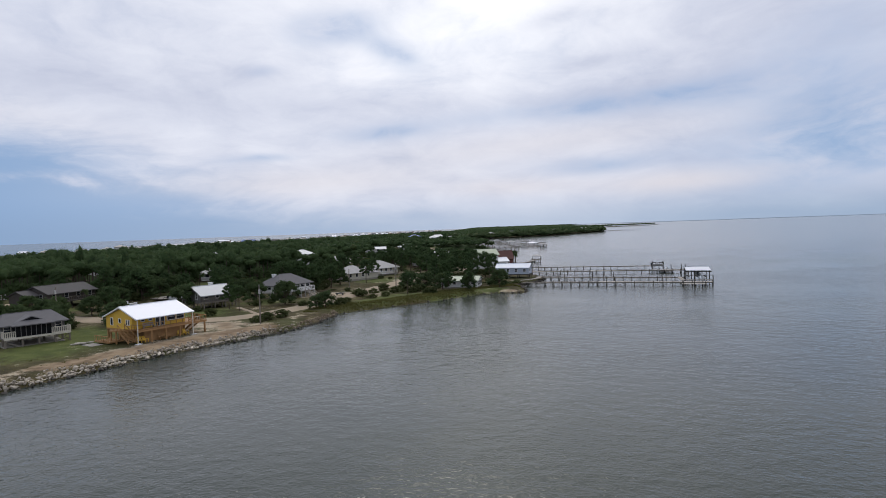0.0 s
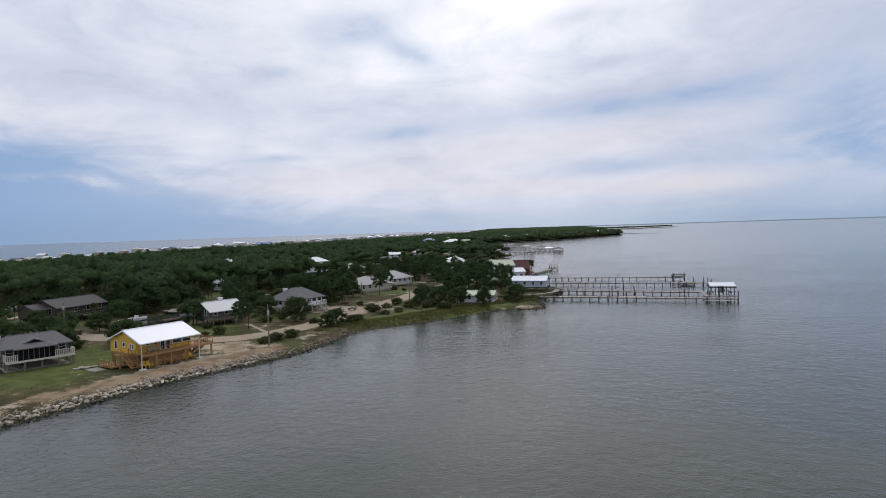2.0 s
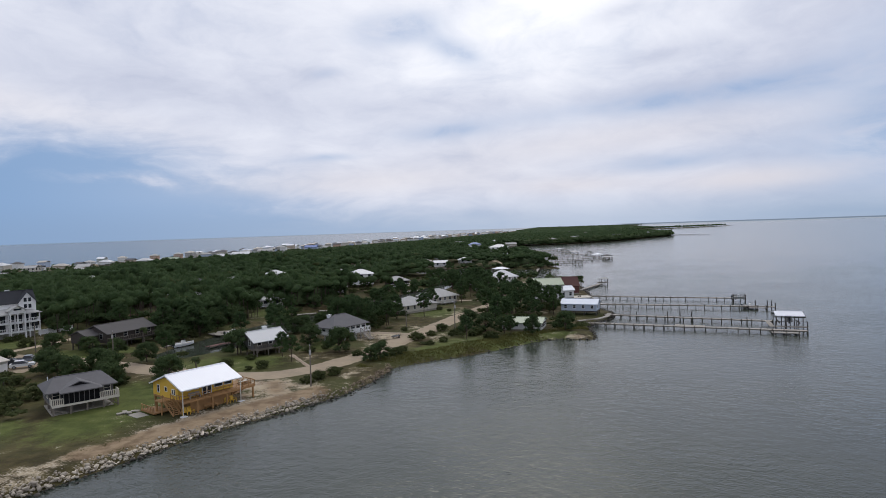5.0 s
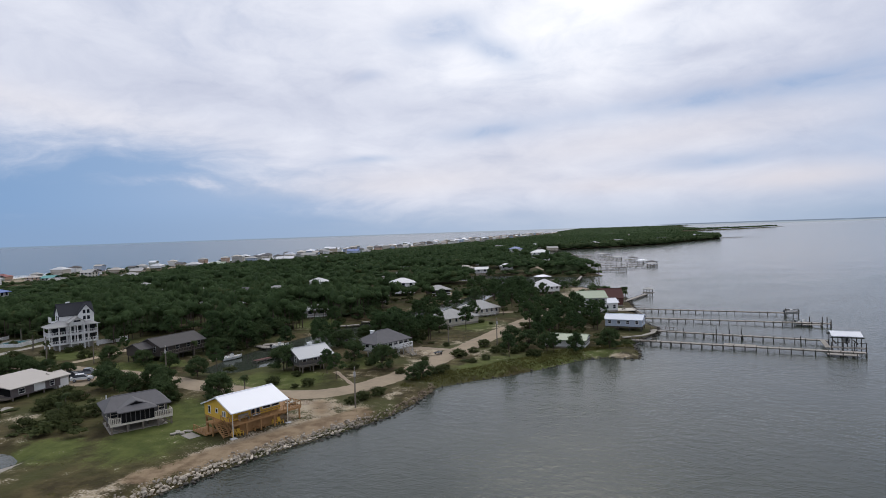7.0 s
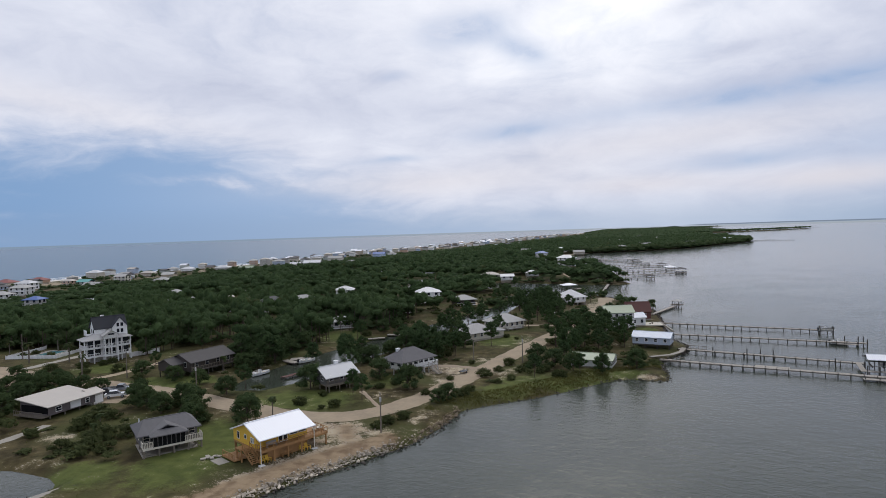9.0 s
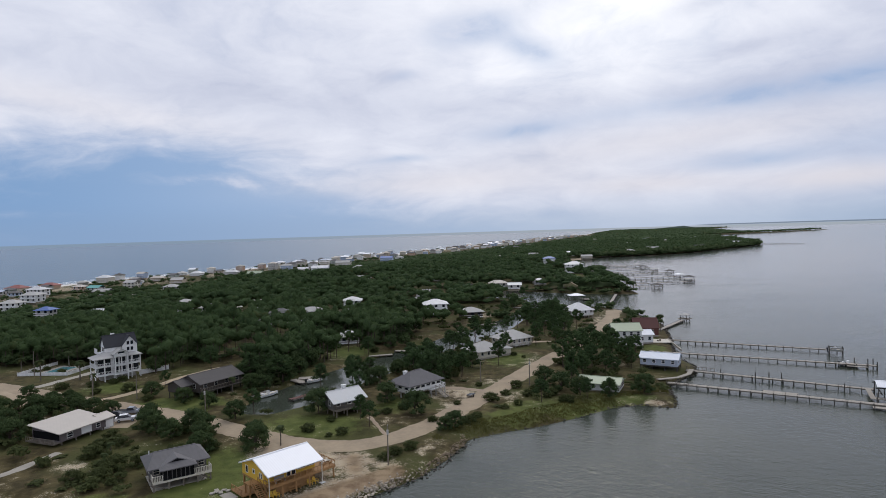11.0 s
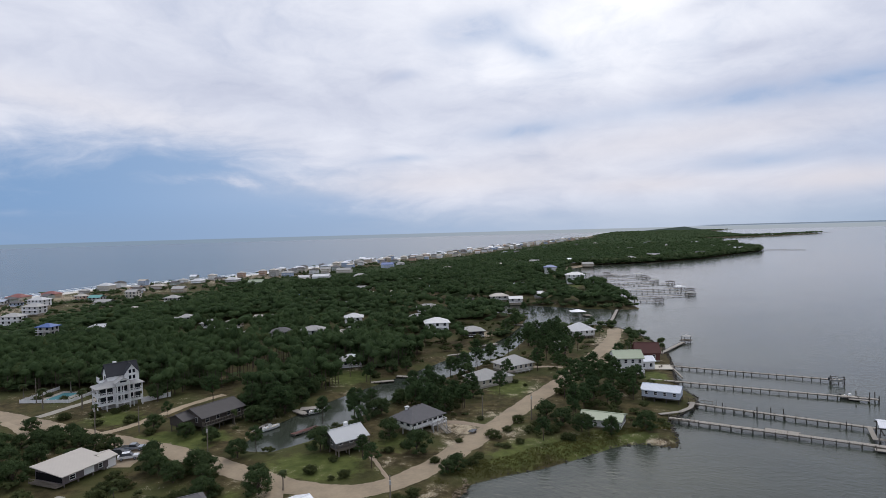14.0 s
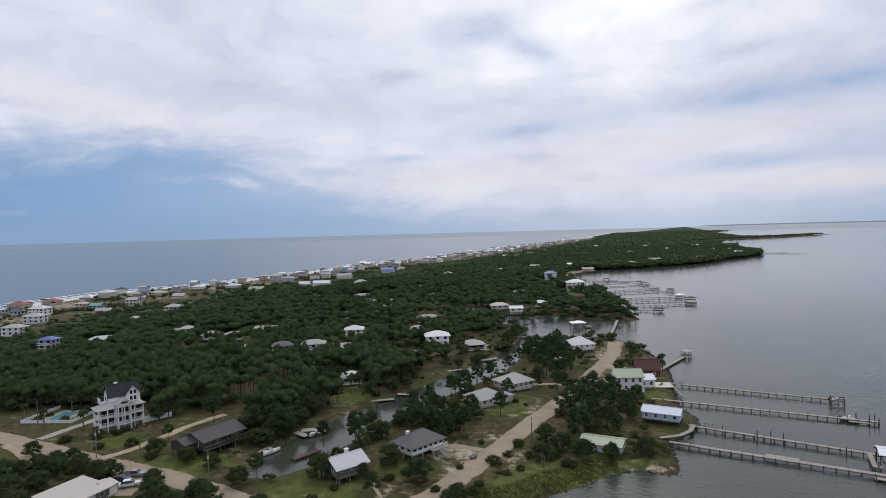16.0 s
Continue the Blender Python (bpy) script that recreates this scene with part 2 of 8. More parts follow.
def water_material(name="water", calm=1.0):
    m = bpy.data.materials.new(name)
    m.use_nodes = True
    t = m.node_tree
    p = t.nodes["Principled BSDF"]
    co = t.nodes.new("ShaderNodeTexCoord").outputs["Object"]
    murk = t.nodes.new("ShaderNodeTexNoise")
    murk.inputs["Scale"].default_value, murk.inputs["Detail"].default_value = 0.02, 4
    t.links.new(co, murk.inputs["Vector"])
    sep = t.nodes.new("ShaderNodeSeparateXYZ")
    t.links.new(co, sep.inputs[0])
    ocean = smooth(t, calc(t, "ADD", sep.outputs[0], calc(t, "MULTIPLY", sep.outputs[1], -0.08)), -420.0, -280.0, 1.0, 0.0)
    bay = blend(t, smooth(t, murk.outputs[0], 0.35, 0.65), (0.031, 0.041, 0.033), (0.051, 0.059, 0.044))
    t.links.new(blend(t, ocean, bay, (0.024, 0.062, 0.090)), p.inputs["Base Color"])
    t.links.new(calc(t, "ADD", 0.12, calc(t, "MULTIPLY", ocean, 0.10)), p.inputs["Roughness"])
    p.inputs["IOR"].default_value = 1.33
    # wind waves, ripples and a slow swell
    stretch = t.nodes.new("ShaderNodeMapping")
    stretch.inputs["Rotation"].default_value = (0, 0, radians(28))
    stretch.inputs["Scale"].default_value = (0.85, 1.0, 1.0)
    t.links.new(co, stretch.inputs["Vector"])
    total = None
    for s, d, k in ((0.8, 3, 0.72), (0.22, 3, 0.75), (3.2, 2, 0.16)):
        n = t.nodes.new("ShaderNodeTexNoise")
        n.inputs["Scale"].default_value, n.inputs["Detail"].default_value = s, d
        t.links.new(stretch.outputs[0], n.inputs["Vector"])
        v = calc(t, "MULTIPLY", n.outputs[0], k)
        total = v if total is None else calc(t, "ADD", total, v)
    gust = t.nodes.new("ShaderNodeTexNoise")
    gust.inputs["Scale"].default_value, gust.inputs["Detail"].default_value = 0.035, 3
    t.links.new(stretch.outputs[0], gust.inputs["Vector"])
    b = t.nodes.new("ShaderNodeBump")
    lee = calc(t, "MAXIMUM", smooth(t, sep.outputs[1], 90.0, 600.0, 1.0, 0.28), calc(t, "MULTIPLY", ocean, 0.36))       # calmer in the lee of the island
    t.links.new(calc(t, "MULTIPLY", lee, smooth(t, gust.outputs[0], 0.3, 0.7, 0.35 * calm, 0.85 * calm)), b.inputs["Strength"])
    b.inputs["Distance"].default_value = 0.26
    t.links.new(total, b.inputs["Height"])
    t.links.new(b.outputs[0], p.inputs["Normal"])
    return m


def ground_material():
    m = bpy.data.materials.new("ground")
    m.use_nodes = True
    t = m.node_tree
    p = t.nodes["Principled BSDF"]
    co = t.nodes.new("ShaderNodeTexCoord").outputs["Object"]

    def noise_at(s, d=4):
        n = t.nodes.new("ShaderNodeTexNoise")
        n.inputs["Scale"].default_value, n.inputs["Detail"].default_value = s, d
        t.links.new(co, n.inputs["Vector"])
        return n.outputs[0]

    def mask(name):
        n = t.nodes.new("ShaderNodeAttribute")
        n.attribute_name = name
        return n.outputs["Fac"]

    wide, mid, fine = noise_at(0.06), noise_at(0.45, 5), noise_at(3.5, 4)
    wild = blend(t, smooth(t, mid, 0.3, 0.7), (0.044, 0.035, 0.015), (0.104, 0.083, 0.037))
    wild = blend(t, smooth(t, wide, 0.4, 0.65), wild, (0.064, 0.068, 0.022))
    lawn = blend(t, smooth(t, mid, 0.3, 0.7), (0.062, 0.081, 0.019), (0.102, 0.120, 0.032))
    lawn = blend(t, smooth(t, fine, 0.5, 0.75, 0.0, 0.5), lawn, (0.114, 0.105, 0.042))
    sand = blend(t, smooth(t, mid, 0.35, 0.65), (0.208, 0.150, 0.092), (0.416, 0.345, 0.235))
    sand = blend(t, smooth(t, fine, 0.45, 0.7, 0.0, 0.8), sand, (0.50, 0.45, 0.37))
    wobble = calc(t, "ADD", calc(t, "MULTIPLY", calc(t, "SUBTRACT", mid, 0.5), 1.1), calc(t, "MULTIPLY", calc(t, "SUBTRACT", fine, 0.5), 0.9))
    k_lawn = smooth(t, calc(t, "ADD", mask("lawn"), calc(t, "MULTIPLY", wobble, 0.7)), 0.35, 0.65)
    k_sand = smooth(t, calc(t, "ADD", mask("sand"), wobble), 0.35, 0.7)
    col = blend(t, k_sand, blend(t, k_lawn, wild, lawn), sand)
    col = blend(t, smooth(t, calc(t, "ADD", mask("beach"), calc(t, "MULTIPLY", wobble, 0.3)), 0.4, 0.6), col, (0.66, 0.63, 0.58))
    soil = blend(t, smooth(t, mid, 0.35, 0.65), (0.166, 0.112, 0.067), (0.281, 0.205, 0.126))
    col = blend(t, smooth(t, calc(t, "ADD", mask("earth"), calc(t, "MULTIPLY", wobble, 0.8)), 0.3, 0.75, 0.0, 0.9), col, soil)
    t.links.new(col, p.inputs["Base Color"])
    p.inputs["Roughness"].default_value = 0.95
    p.inputs["Specular IOR Level"].default_value = 0.15
    b = t.nodes.new("ShaderNodeBump")
    b.inputs["Strength"].default_value, b.inputs["Distance"].default_value = 0.8, 0.25
    t.links.new(calc(t, "ADD", mid, calc(t, "MULTIPLY", fine, 0.5)), b.inputs["Height"])
    t.links.new(b.outputs[0], p.inputs["Normal"])
    return m


WATER, GROUND = water_material(), ground_material()
POOL_WATER = surface("pool_water", (0.12, 0.30, 0.33), 0.1, 0.08)
STILL_WATER = water_material("still_water", 0.16)
ROAD = surface("sandy_road", (0.335, 0.265, 0.18), 0.95, 0.24, 0.22, 1.6, 0.05)
TRACK = surface("wheel_track", (0.30, 0.235, 0.17), 0.95, 0.16, 0.35, 2.5, 0.03)
CONCRETE = surface("concrete", (0.33, 0.305, 0.26), 0.9, 0.14, 0.5, 5)
WHITE = surface("white_paint", (0.74, 0.74, 0.73), 0.55, 0.06, 0.8, 8)
WHITE_ROOF = surface("white_metal_roof", (0.78, 0.79, 0.82), 0.4, 0.05, 0.6, 6, wave=("X", 0.75, 0.06))
FADED_ROOF = surface("faded_white_metal_roof", (0.60, 0.60, 0.60), 0.5, 0.10, 0.5, 5, wave=("X", 0.75, 0.06))
YELLOW = surface("yellow_siding", (0.74, 0.47, 0.06), 0.6, 0.07, 0.9, 9, wave=("Z", 2.6, 0.10))
PINE_WOOD = surface("new_pine_timber", (0.33, 0.18, 0.07), 0.7, 0.16, 1.2, 11)
BARE_WOOD = surface("weathered_timber", (0.17, 0.145, 0.115), 0.85, 0.2, 0.9, 8)
PALE_WOOD = surface("pale_dock_timber", (0.32, 0.29, 0.25), 0.85, 0.16, 0.7, 7)
DARK_WOOD = surface("dark_wet_timber", (0.055, 0.048, 0.04), 0.8, 0.2, 0.9, 8)
GREY_SHINGLE = surface("grey_shingles", (0.135, 0.130, 0.132), 0.9, 0.16, 0.8, 9, wave=("Z", 3.0, 0.12))
BLACK_SHINGLE = surface("charcoal_shingles", (0.035, 0.036, 0.042), 0.9, 0.14, 0.8, 9)
BROWN_SHINGLE = surface("brown_grey_shingles", (0.085, 0.078, 0.075), 0.9, 0.16, 0.8, 9)
PALE_SHINGLE = surface("pale_grey_shingles", (0.40, 0.39, 0.37), 0.85, 0.10, 0.7, 9)
PALE_ROOF = surface("pale_grey_metal_roof", (0.44, 0.45, 0.46), 0.5, 0.07, 0.6, 6, wave=("X", 0.75, 0.06))
TAN_ROOF = surface("tan_metal_roof", (0.50, 0.455, 0.40), 0.6, 0.07, 0.5, 6, wave=("X", 0.9, 0.06))
GREEN_ROOF = surface("pale_green_metal_roof", (0.30, 0.355, 0.24), 0.5, 0.08, 0.5, 6, wave=("X", 0.9, 0.06))
BLUE_WHITE_ROOF = surface("pale_blue_metal_roof", (0.50, 0.55, 0.63), 0.45, 0.07, 0.5, 6, wave=("X", 0.9, 0.06))
RED_ROOF = surface("dark_red_roof", (0.085, 0.032, 0.026), 0.8, 0.12, 0.6, 6)
BROWN_STONE = surface("brown_shore_stone", (0.25, 0.19, 0.125), 0.9, 0.2, 1.6, 9, 0.05, spread=0.4)
BARN_RED = surface("faded_red_boards", (0.115, 0.042, 0.034), 0.8, 0.14, 0.8, 8)
TEAL_ROOF = surface("teal_metal_roof", (0.12, 0.36, 0.33), 0.5, 0.08)
CORAL_ROOF = surface("coral_red_roof", (0.24, 0.085, 0.075), 0.7, 0.1)
BLUE_ROOF = surface("blue_metal_roof", (0.07, 0.13, 0.34), 0.5, 0.1)
GREY_WALL = surface("grey_stained_boards", (0.125, 0.12, 0.115), 0.85, 0.14, 0.9, 9, wave=("Z", 2.6, 0.12))
RUSSET_WALL = surface("mauve_grey_boards", (0.135, 0.115, 0.115), 0.85, 0.16, 0.9, 9)
BROWN_WALL = surface("dark_brown_boards", (0.055, 0.045, 0.038), 0.85, 0.16, 0.9, 9)
TAN_WALL = surface("tan_stucco", (0.42, 0.36, 0.28), 0.85, 0.08)
CREAM_WALL = surface("cream_siding", (0.58, 0.54, 0.46), 0.8, 0.07)
PINK_WALL = surface("peach_siding", (0.52, 0.36, 0.27), 0.8, 0.07)
BLUE_WALL = surface("pale_blue_siding", (0.36, 0.43, 0.55), 0.8, 0.07)
ICE_WALL = surface("pale_ice_blue_boards", (0.40, 0.45, 0.53), 0.75, 0.08, 0.9, 9, wave=("Z", 2.6, 0.08))
SAGE_WALL = surface("grey_green_siding", (0.33, 0.36, 0.33), 0.8, 0.08)
MUDDY_WALL = surface("grey_white_siding", (0.42, 0.41, 0.39), 0.8, 0.1)
SCREEN = surface("dark_insect_screen", (0.012, 0.012, 0.013), 1.0, 0.15)
SCREEN.node_tree.nodes["Principled BSDF"].inputs["Specular IOR Level"].default_value = 0.05
GLASS = surface("window_glass", (0.02, 0.024, 0.03), 0.12, 0.1)
STONE = surface("pale_limestone", (0.51, 0.445, 0.355), 0.9, 0.2, 1.6, 9, 0.05, spread=0.35)
WET_STONE = surface("wet_dark_stone", (0.07, 0.06, 0.048), 0.75, 0.2, 1.6, 9, 0.05, spread=0.3)
BARK = surface("pine_bark", (0.075, 0.055, 0.042), 0.95, 0.2, 1.6, 9)
PALM_BARK = surface("palm_bark", (0.14, 0.12, 0.095), 0.95, 0.18, 1.6, 9)
PINE_LEAF = foliage("pine_needles", (0.037, 0.064, 0.028), (0.076, 0.119, 0.046))
OAK_LEAF = foliage("oak_leaves", (0.038, 0.060, 0.027), (0.079, 0.114, 0.045))
SCRUB_LEAF = foliage("scrub_leaves", (0.040, 0.052, 0.021), (0.092, 0.108, 0.042))
PALM_LEAF = foliage("palm_fronds", (0.03, 0.045, 0.018), (0.085, 0.11, 0.045))
FOAM = surface("white_surf", (0.75, 0.77, 0.78), 0.8, 0.1, 0.3, 2)
REED_LEAF = foliage("marsh_grass", (0.075, 0.078, 0.026), (0.150, 0.145, 0.050))
HULL = surface("white_boat_hull", (0.78, 0.79, 0.80), 0.3, 0.04)
SILVER_PAINT = surface("silver_car_paint", (0.30, 0.33, 0.38), 0.3, 0.05, metal=0.4)
DARK_PAINT = surface("dark_car_paint", (0.025, 0.028, 0.035), 0.25, 0.05)
WHITE_PAINT = surface("white_car_paint", (0.72, 0.73, 0.74), 0.3, 0.04)
RUBBER = surface("tyre_rubber", (0.018, 0.018, 0.018), 0.85, 0.1)

# ---- mesh helpers ----
LAND = 0.9                                  # height of the land above the water


class Geo:
    """Collects vertices and faces of one part."""

    def __init__(self):
        self.v, self.f = [], []

    def add(self, verts, faces):
        n = len(self.v)
        self.v += [tuple(p) for p in verts]
        self.f += [tuple(i + n for i in f) for f in faces]
        return self

    def box(self, x0, y0, z0, x1, y1, z1):
        v = [(x, y, z) for z in (z0, z1) for x, y in ((x0, y0), (x1, y0), (x1, y1), (x0, y1))]
        return self.add(v, [(3, 2, 1, 0), (4, 5, 6, 7), (0, 1, 5, 4), (1, 2, 6, 5), (2, 3, 7, 6), (3, 0, 4, 7)])

    def beam(self, a, b, w, h):
        """A squared timber from a to b, w wide and h high."""
        a, b = Vector(a), Vector(b)
        d = (b - a).normalized()
        s = d.cross(Vector((0, 0, 1)))
        s = s.normalized() if s.length > 1e-4 else Vector((1, 0, 0))
        u = s.cross(d).normalized()
        v = [p + s * i * w / 2 + u * j * h / 2 for p in (a, b) for i, j in ((-1, -1), (1, -1), (1, 1), (-1, 1))]
        return self.add(v, [(3, 2, 1, 0), (4, 5, 6, 7), (0, 1, 5, 4), (1, 2, 6, 5), (2, 3, 7, 6), (3, 0, 4, 7)])

    def tube(self, a, b, r0, r1=None, n=8):
        a, b = Vector(a), Vector(b)
        r1 = r0 if r1 is None else r1
        d = (b - a).normalized()
        s = d.orthogonal().normalized()
        u = d.cross(s)
        ring = [(math.cos(k * math.tau / n), math.sin(k * math.tau / n)) for k in range(n)]
        v = [p + (s * c + u * q) * r for p, r in ((a, r0), (b, r1)) for c, q in ring]
        return self.add(v, [(k, (k + 1) % n, n + (k + 1) % n, n + k) for k in range(n)] + [tuple(reversed(range(n))), tuple(range(n, 2 * n))])

    def prism(self, outline, z0, z1):
        n = len(outline)
        v = [(x, y, z) for z in (z0, z1) for x, y in outline]
        return self.add(v, [tuple(reversed(range(n))), tuple(range(n, 2 * n))] + [(k, (k + 1) % n, n + (k + 1) % n, n + k) for k in range(n)])

    def mesh(self, name):
        me = bpy.data.meshes.new(name)
        me.from_pydata(self.v, [], self.f)
        return me


def mesh_np(name, verts, tris, quads, rounded=True):
    """A mesh from arrays."""
    me = bpy.data.meshes.new(name)
    me.vertices.add(len(verts))
    me.vertices.foreach_set("co", np.asarray(verts, dtype=np.float32).ravel())
    loops = np.concatenate([np.asarray(tris, dtype=np.int32).ravel(), np.asarray(quads, dtype=np.int32).ravel()])
    me.loops.add(len(loops))
    me.loops.foreach_set("vertex_index", loops)
    nt, nq = len(tris), len(quads)
    me.polygons.add(nt + nq)
    start = np.concatenate([np.arange(nt) * 3, nt * 3 + np.arange(nq) * 4]).astype(np.int32)
    me.polygons.foreach_set("loop_start", start)
    me.polygons.foreach_set("use_smooth", np.full(nt + nq, rounded))
    me.update(calc_edges=True)
    return me


def part(name, geo, material, parent, label="", at=None):
    """Links geometry as one mesh object under a thing or a part."""
    me = geo if isinstance(geo, bpy.types.Mesh) else geo.mesh(name)
    if not me.materials:
        me.materials.append(material)
    ob = new(name, me)
    ob.parent = parent
    if at is not None:
        ob.matrix_basis = at
    return tagged(ob, label)


def thing(name, label, category, m, group=""):
    ob = new(name)
    ob.empty_display_size = 0.5
    ob.matrix_basis = m
    return tagged(ob, label, category, group)


def stuff(name, me, material, label, category, kind="stuff"):
    me.materials.append(material)
    ob = new(name, me)
    return tagged(ob, label, category, kind=kind)


# ---- the plan: shores, roads, clearings ----
BAY_SHORE = [(-95, -60), (-80, 10), (-66, 42), (-56, 61), (-51.2, 71.6), (-48.4, 77), (-45.8, 82.6), (-41.0, 90.6), (-35.4, 98.4), (-29.4, 107.6), (-26.6, 117), (-25.0, 127.3),
             (-18.7, 133), (-11.4, 138), (-3.2, 146), (4, 154), (9.7, 157.2), (18.3, 156), (19.2, 163), (18.6, 176), (23, 184), (27.5, 190), (29, 201), (25.3, 213),
             (26, 232), (27.5, 252), (27.5, 280), (18, 316), (8, 333), (-1, 338)]
CANAL = [(-12, 331), (-24, 316), (-32, 300), (-34.5, 270), (-37, 254), (-45, 230), (-54, 208), (-60, 184), (-63, 172), (-68, 158), (-70, 145), (-75.5, 136.5), (-82, 135.5),
         (-86, 140), (-86, 150), (-84, 165), (-79, 184), (-73.5, 199), (-65, 222), (-57, 248), (-47.5, 272), (-41.5, 300), (-40, 325), (-40, 372)]
COVE = [(-68, 384), (-110, 390), (-112, 398), (-78, 432), (-40, 416), (-8, 405), (12, 400), (26, 403), (20, 440), (8, 514), (-8.6, 582), (-35, 694), (-33, 795), (2, 865),
        (72, 902), (151, 983), (187, 1053), (288, 1222), (310, 1300), (300, 1390), (306, 1530), (352, 1690), (366, 1760), (330, 1810), (368, 1985), (380, 2050), (325, 2120), (300, 2230), (380, 2340), (467, 2415), (566, 2505), (687, 2605),
        (847, 2800), (1000, 3002), (985, 3060), (820, 2930), (690, 2790), (600, 2800)]
OCEAN = [(700, 4300), (1000, 4860), (300, 4860), (130, 4700), (-148, 2927), (-276, 1937), (-341, 1431), (-381, 1124), (-428, 962), (-445, 801), (-463, 690), (-494, 622), (-519, 560),
         (-523, 494), (-516, 429), (-515, 300), (-500, 100), (-480, -60)]
OUTLINE = np.array(BAY_SHORE + CANAL + COVE + OCEAN, float)
POND = np.array([(-78, 81.5), (-82, 84), (-91, 85.5), (-104, 83), (-112, 70), (-100, 52), (-84, 58), (-77.5, 72)], float)


def signed(px, py, poly):
    """Distance to a polygon's edge, plus inside."""
    a, b = poly, np.roll(poly, -1, axis=0)
    best = np.full(px.shape, 1e12)
    inside = np.zeros(px.shape, bool)
    for (ax, ay), (bx, by) in zip(a, b):
        dx, dy = bx - ax, by - ay
        u = np.clip(((px - ax) * dx + (py - ay) * dy) / (dx * dx + dy * dy), 0, 1)
        best = np.minimum(best, (px - ax - u * dx) ** 2 + (py - ay - u * dy) ** 2)
        if ay != by:
            inside ^= ((ay > py) != (by > py)) & (px < dx * (py - ay) / dy + ax)
    return np.where(inside, 1, -1) * np.sqrt(best)


def to_line(px, py, line):
    best = np.full(px.shape, 1e12)
    for (ax, ay), (bx, by) in zip(line[:-1], line[1:]):
        dx, dy = bx - ax, by - ay
        u = np.clip(((px - ax) * dx + (py - ay) * dy) / (dx * dx + dy * dy), 0, 1)
        best = np.minimum(best, (px - ax - u * dx) ** 2 + (py - ay - u * dy) ** 2)
    return np.sqrt(best)


def shore(px, py):
    return np.minimum(signed(px, py, OUTLINE), -signed(px, py, POND))


def lift(d):
    """The far ground rises a little, as the horizon does."""
    return 9.0 * np.clip((d - 2500) / 2400, 0, 1.1) ** 2


def wobble(px, py, s, seed=0.0):
    """A smooth, cheap unevenness between -1 and 1."""
    return (np.sin(px * s + 1.7 * np.sin(py * s * 0.83 + seed)) + np.sin(py * s * 1.27 + 1.3 * np.sin(px * s * 0.71 + seed * 2 + 1.1))) / 2


MAIN_ROAD = [(-210, 155), (-171, 146.3), (-154.5, 142.5), (-134.5, 137.6), (-117.2, 134.0), (-101, 130.8), (-84.8, 125.6), (-76, 122.3), (-62, 117.6), (-52, 116.2), (-45, 118), (-39, 123.5), (-33.6, 135),
             (-25.6, 160.9), (-19.2, 185.3), (-9.2, 218.0), (-3.1, 244.8), (4, 275), (8, 300), (8, 318)]
LANES = [([(-128, 137), (-124.5, 141), (-122.5, 152), (-121.5, 166), (-117, 178)], 3.0, "sandy lane to the brown house", ROAD),
         ([(-41.5, 124.0), (-46.0, 130.5), (-50.0, 136.0)], 1.0, "narrow worn track to the white-roofed cottage", TRACK),
         ([(-64, 119), (-61.5, 113), (-59, 107)], 3.4, "sandy driveway behind the yellow house", ROAD),
         ([(-109, 131), (-105, 123), (-104, 119)], 5.0, "worn sandy parking place by the tan house", ROAD),
         ([(-104, 104), (-103.6, 97), (-104.5, 91), (-109, 86)], 2.2, "pale concrete path to the tan house", CONCRETE),
         ([(-158, 147), (-157, 158), (-156, 168), (-158, 178)], 3.2, "pale driveway of the tall white house", CONCRETE),
         ([(-163, 141.5), (-152, 136.5), (-143, 131)], 2.6, "wide worn sand lot beside the road", ROAD),
         ([(-23.5, 160), (-30, 162), (-37, 163.5), (-40, 163)], 3.0, "worn dirt drive of the grey-roofed house", TRACK),
         ([(2, 272), (7, 262), (13, 258)], 7.0, "broad sandy turning place", ROAD),
         ([(-12, 232), (-18, 233), (-23, 231)], 2.6, "narrow dirt drive", TRACK),
         ([(-66.3, 663.2), (-45.6, 605.5), (-25.9, 517.2), (-19.3, 489.7), (-13.3, 461.8), (-9.2, 443.0)], 4.0, "pale sandy lane over the wooded cove headland", ROAD)]


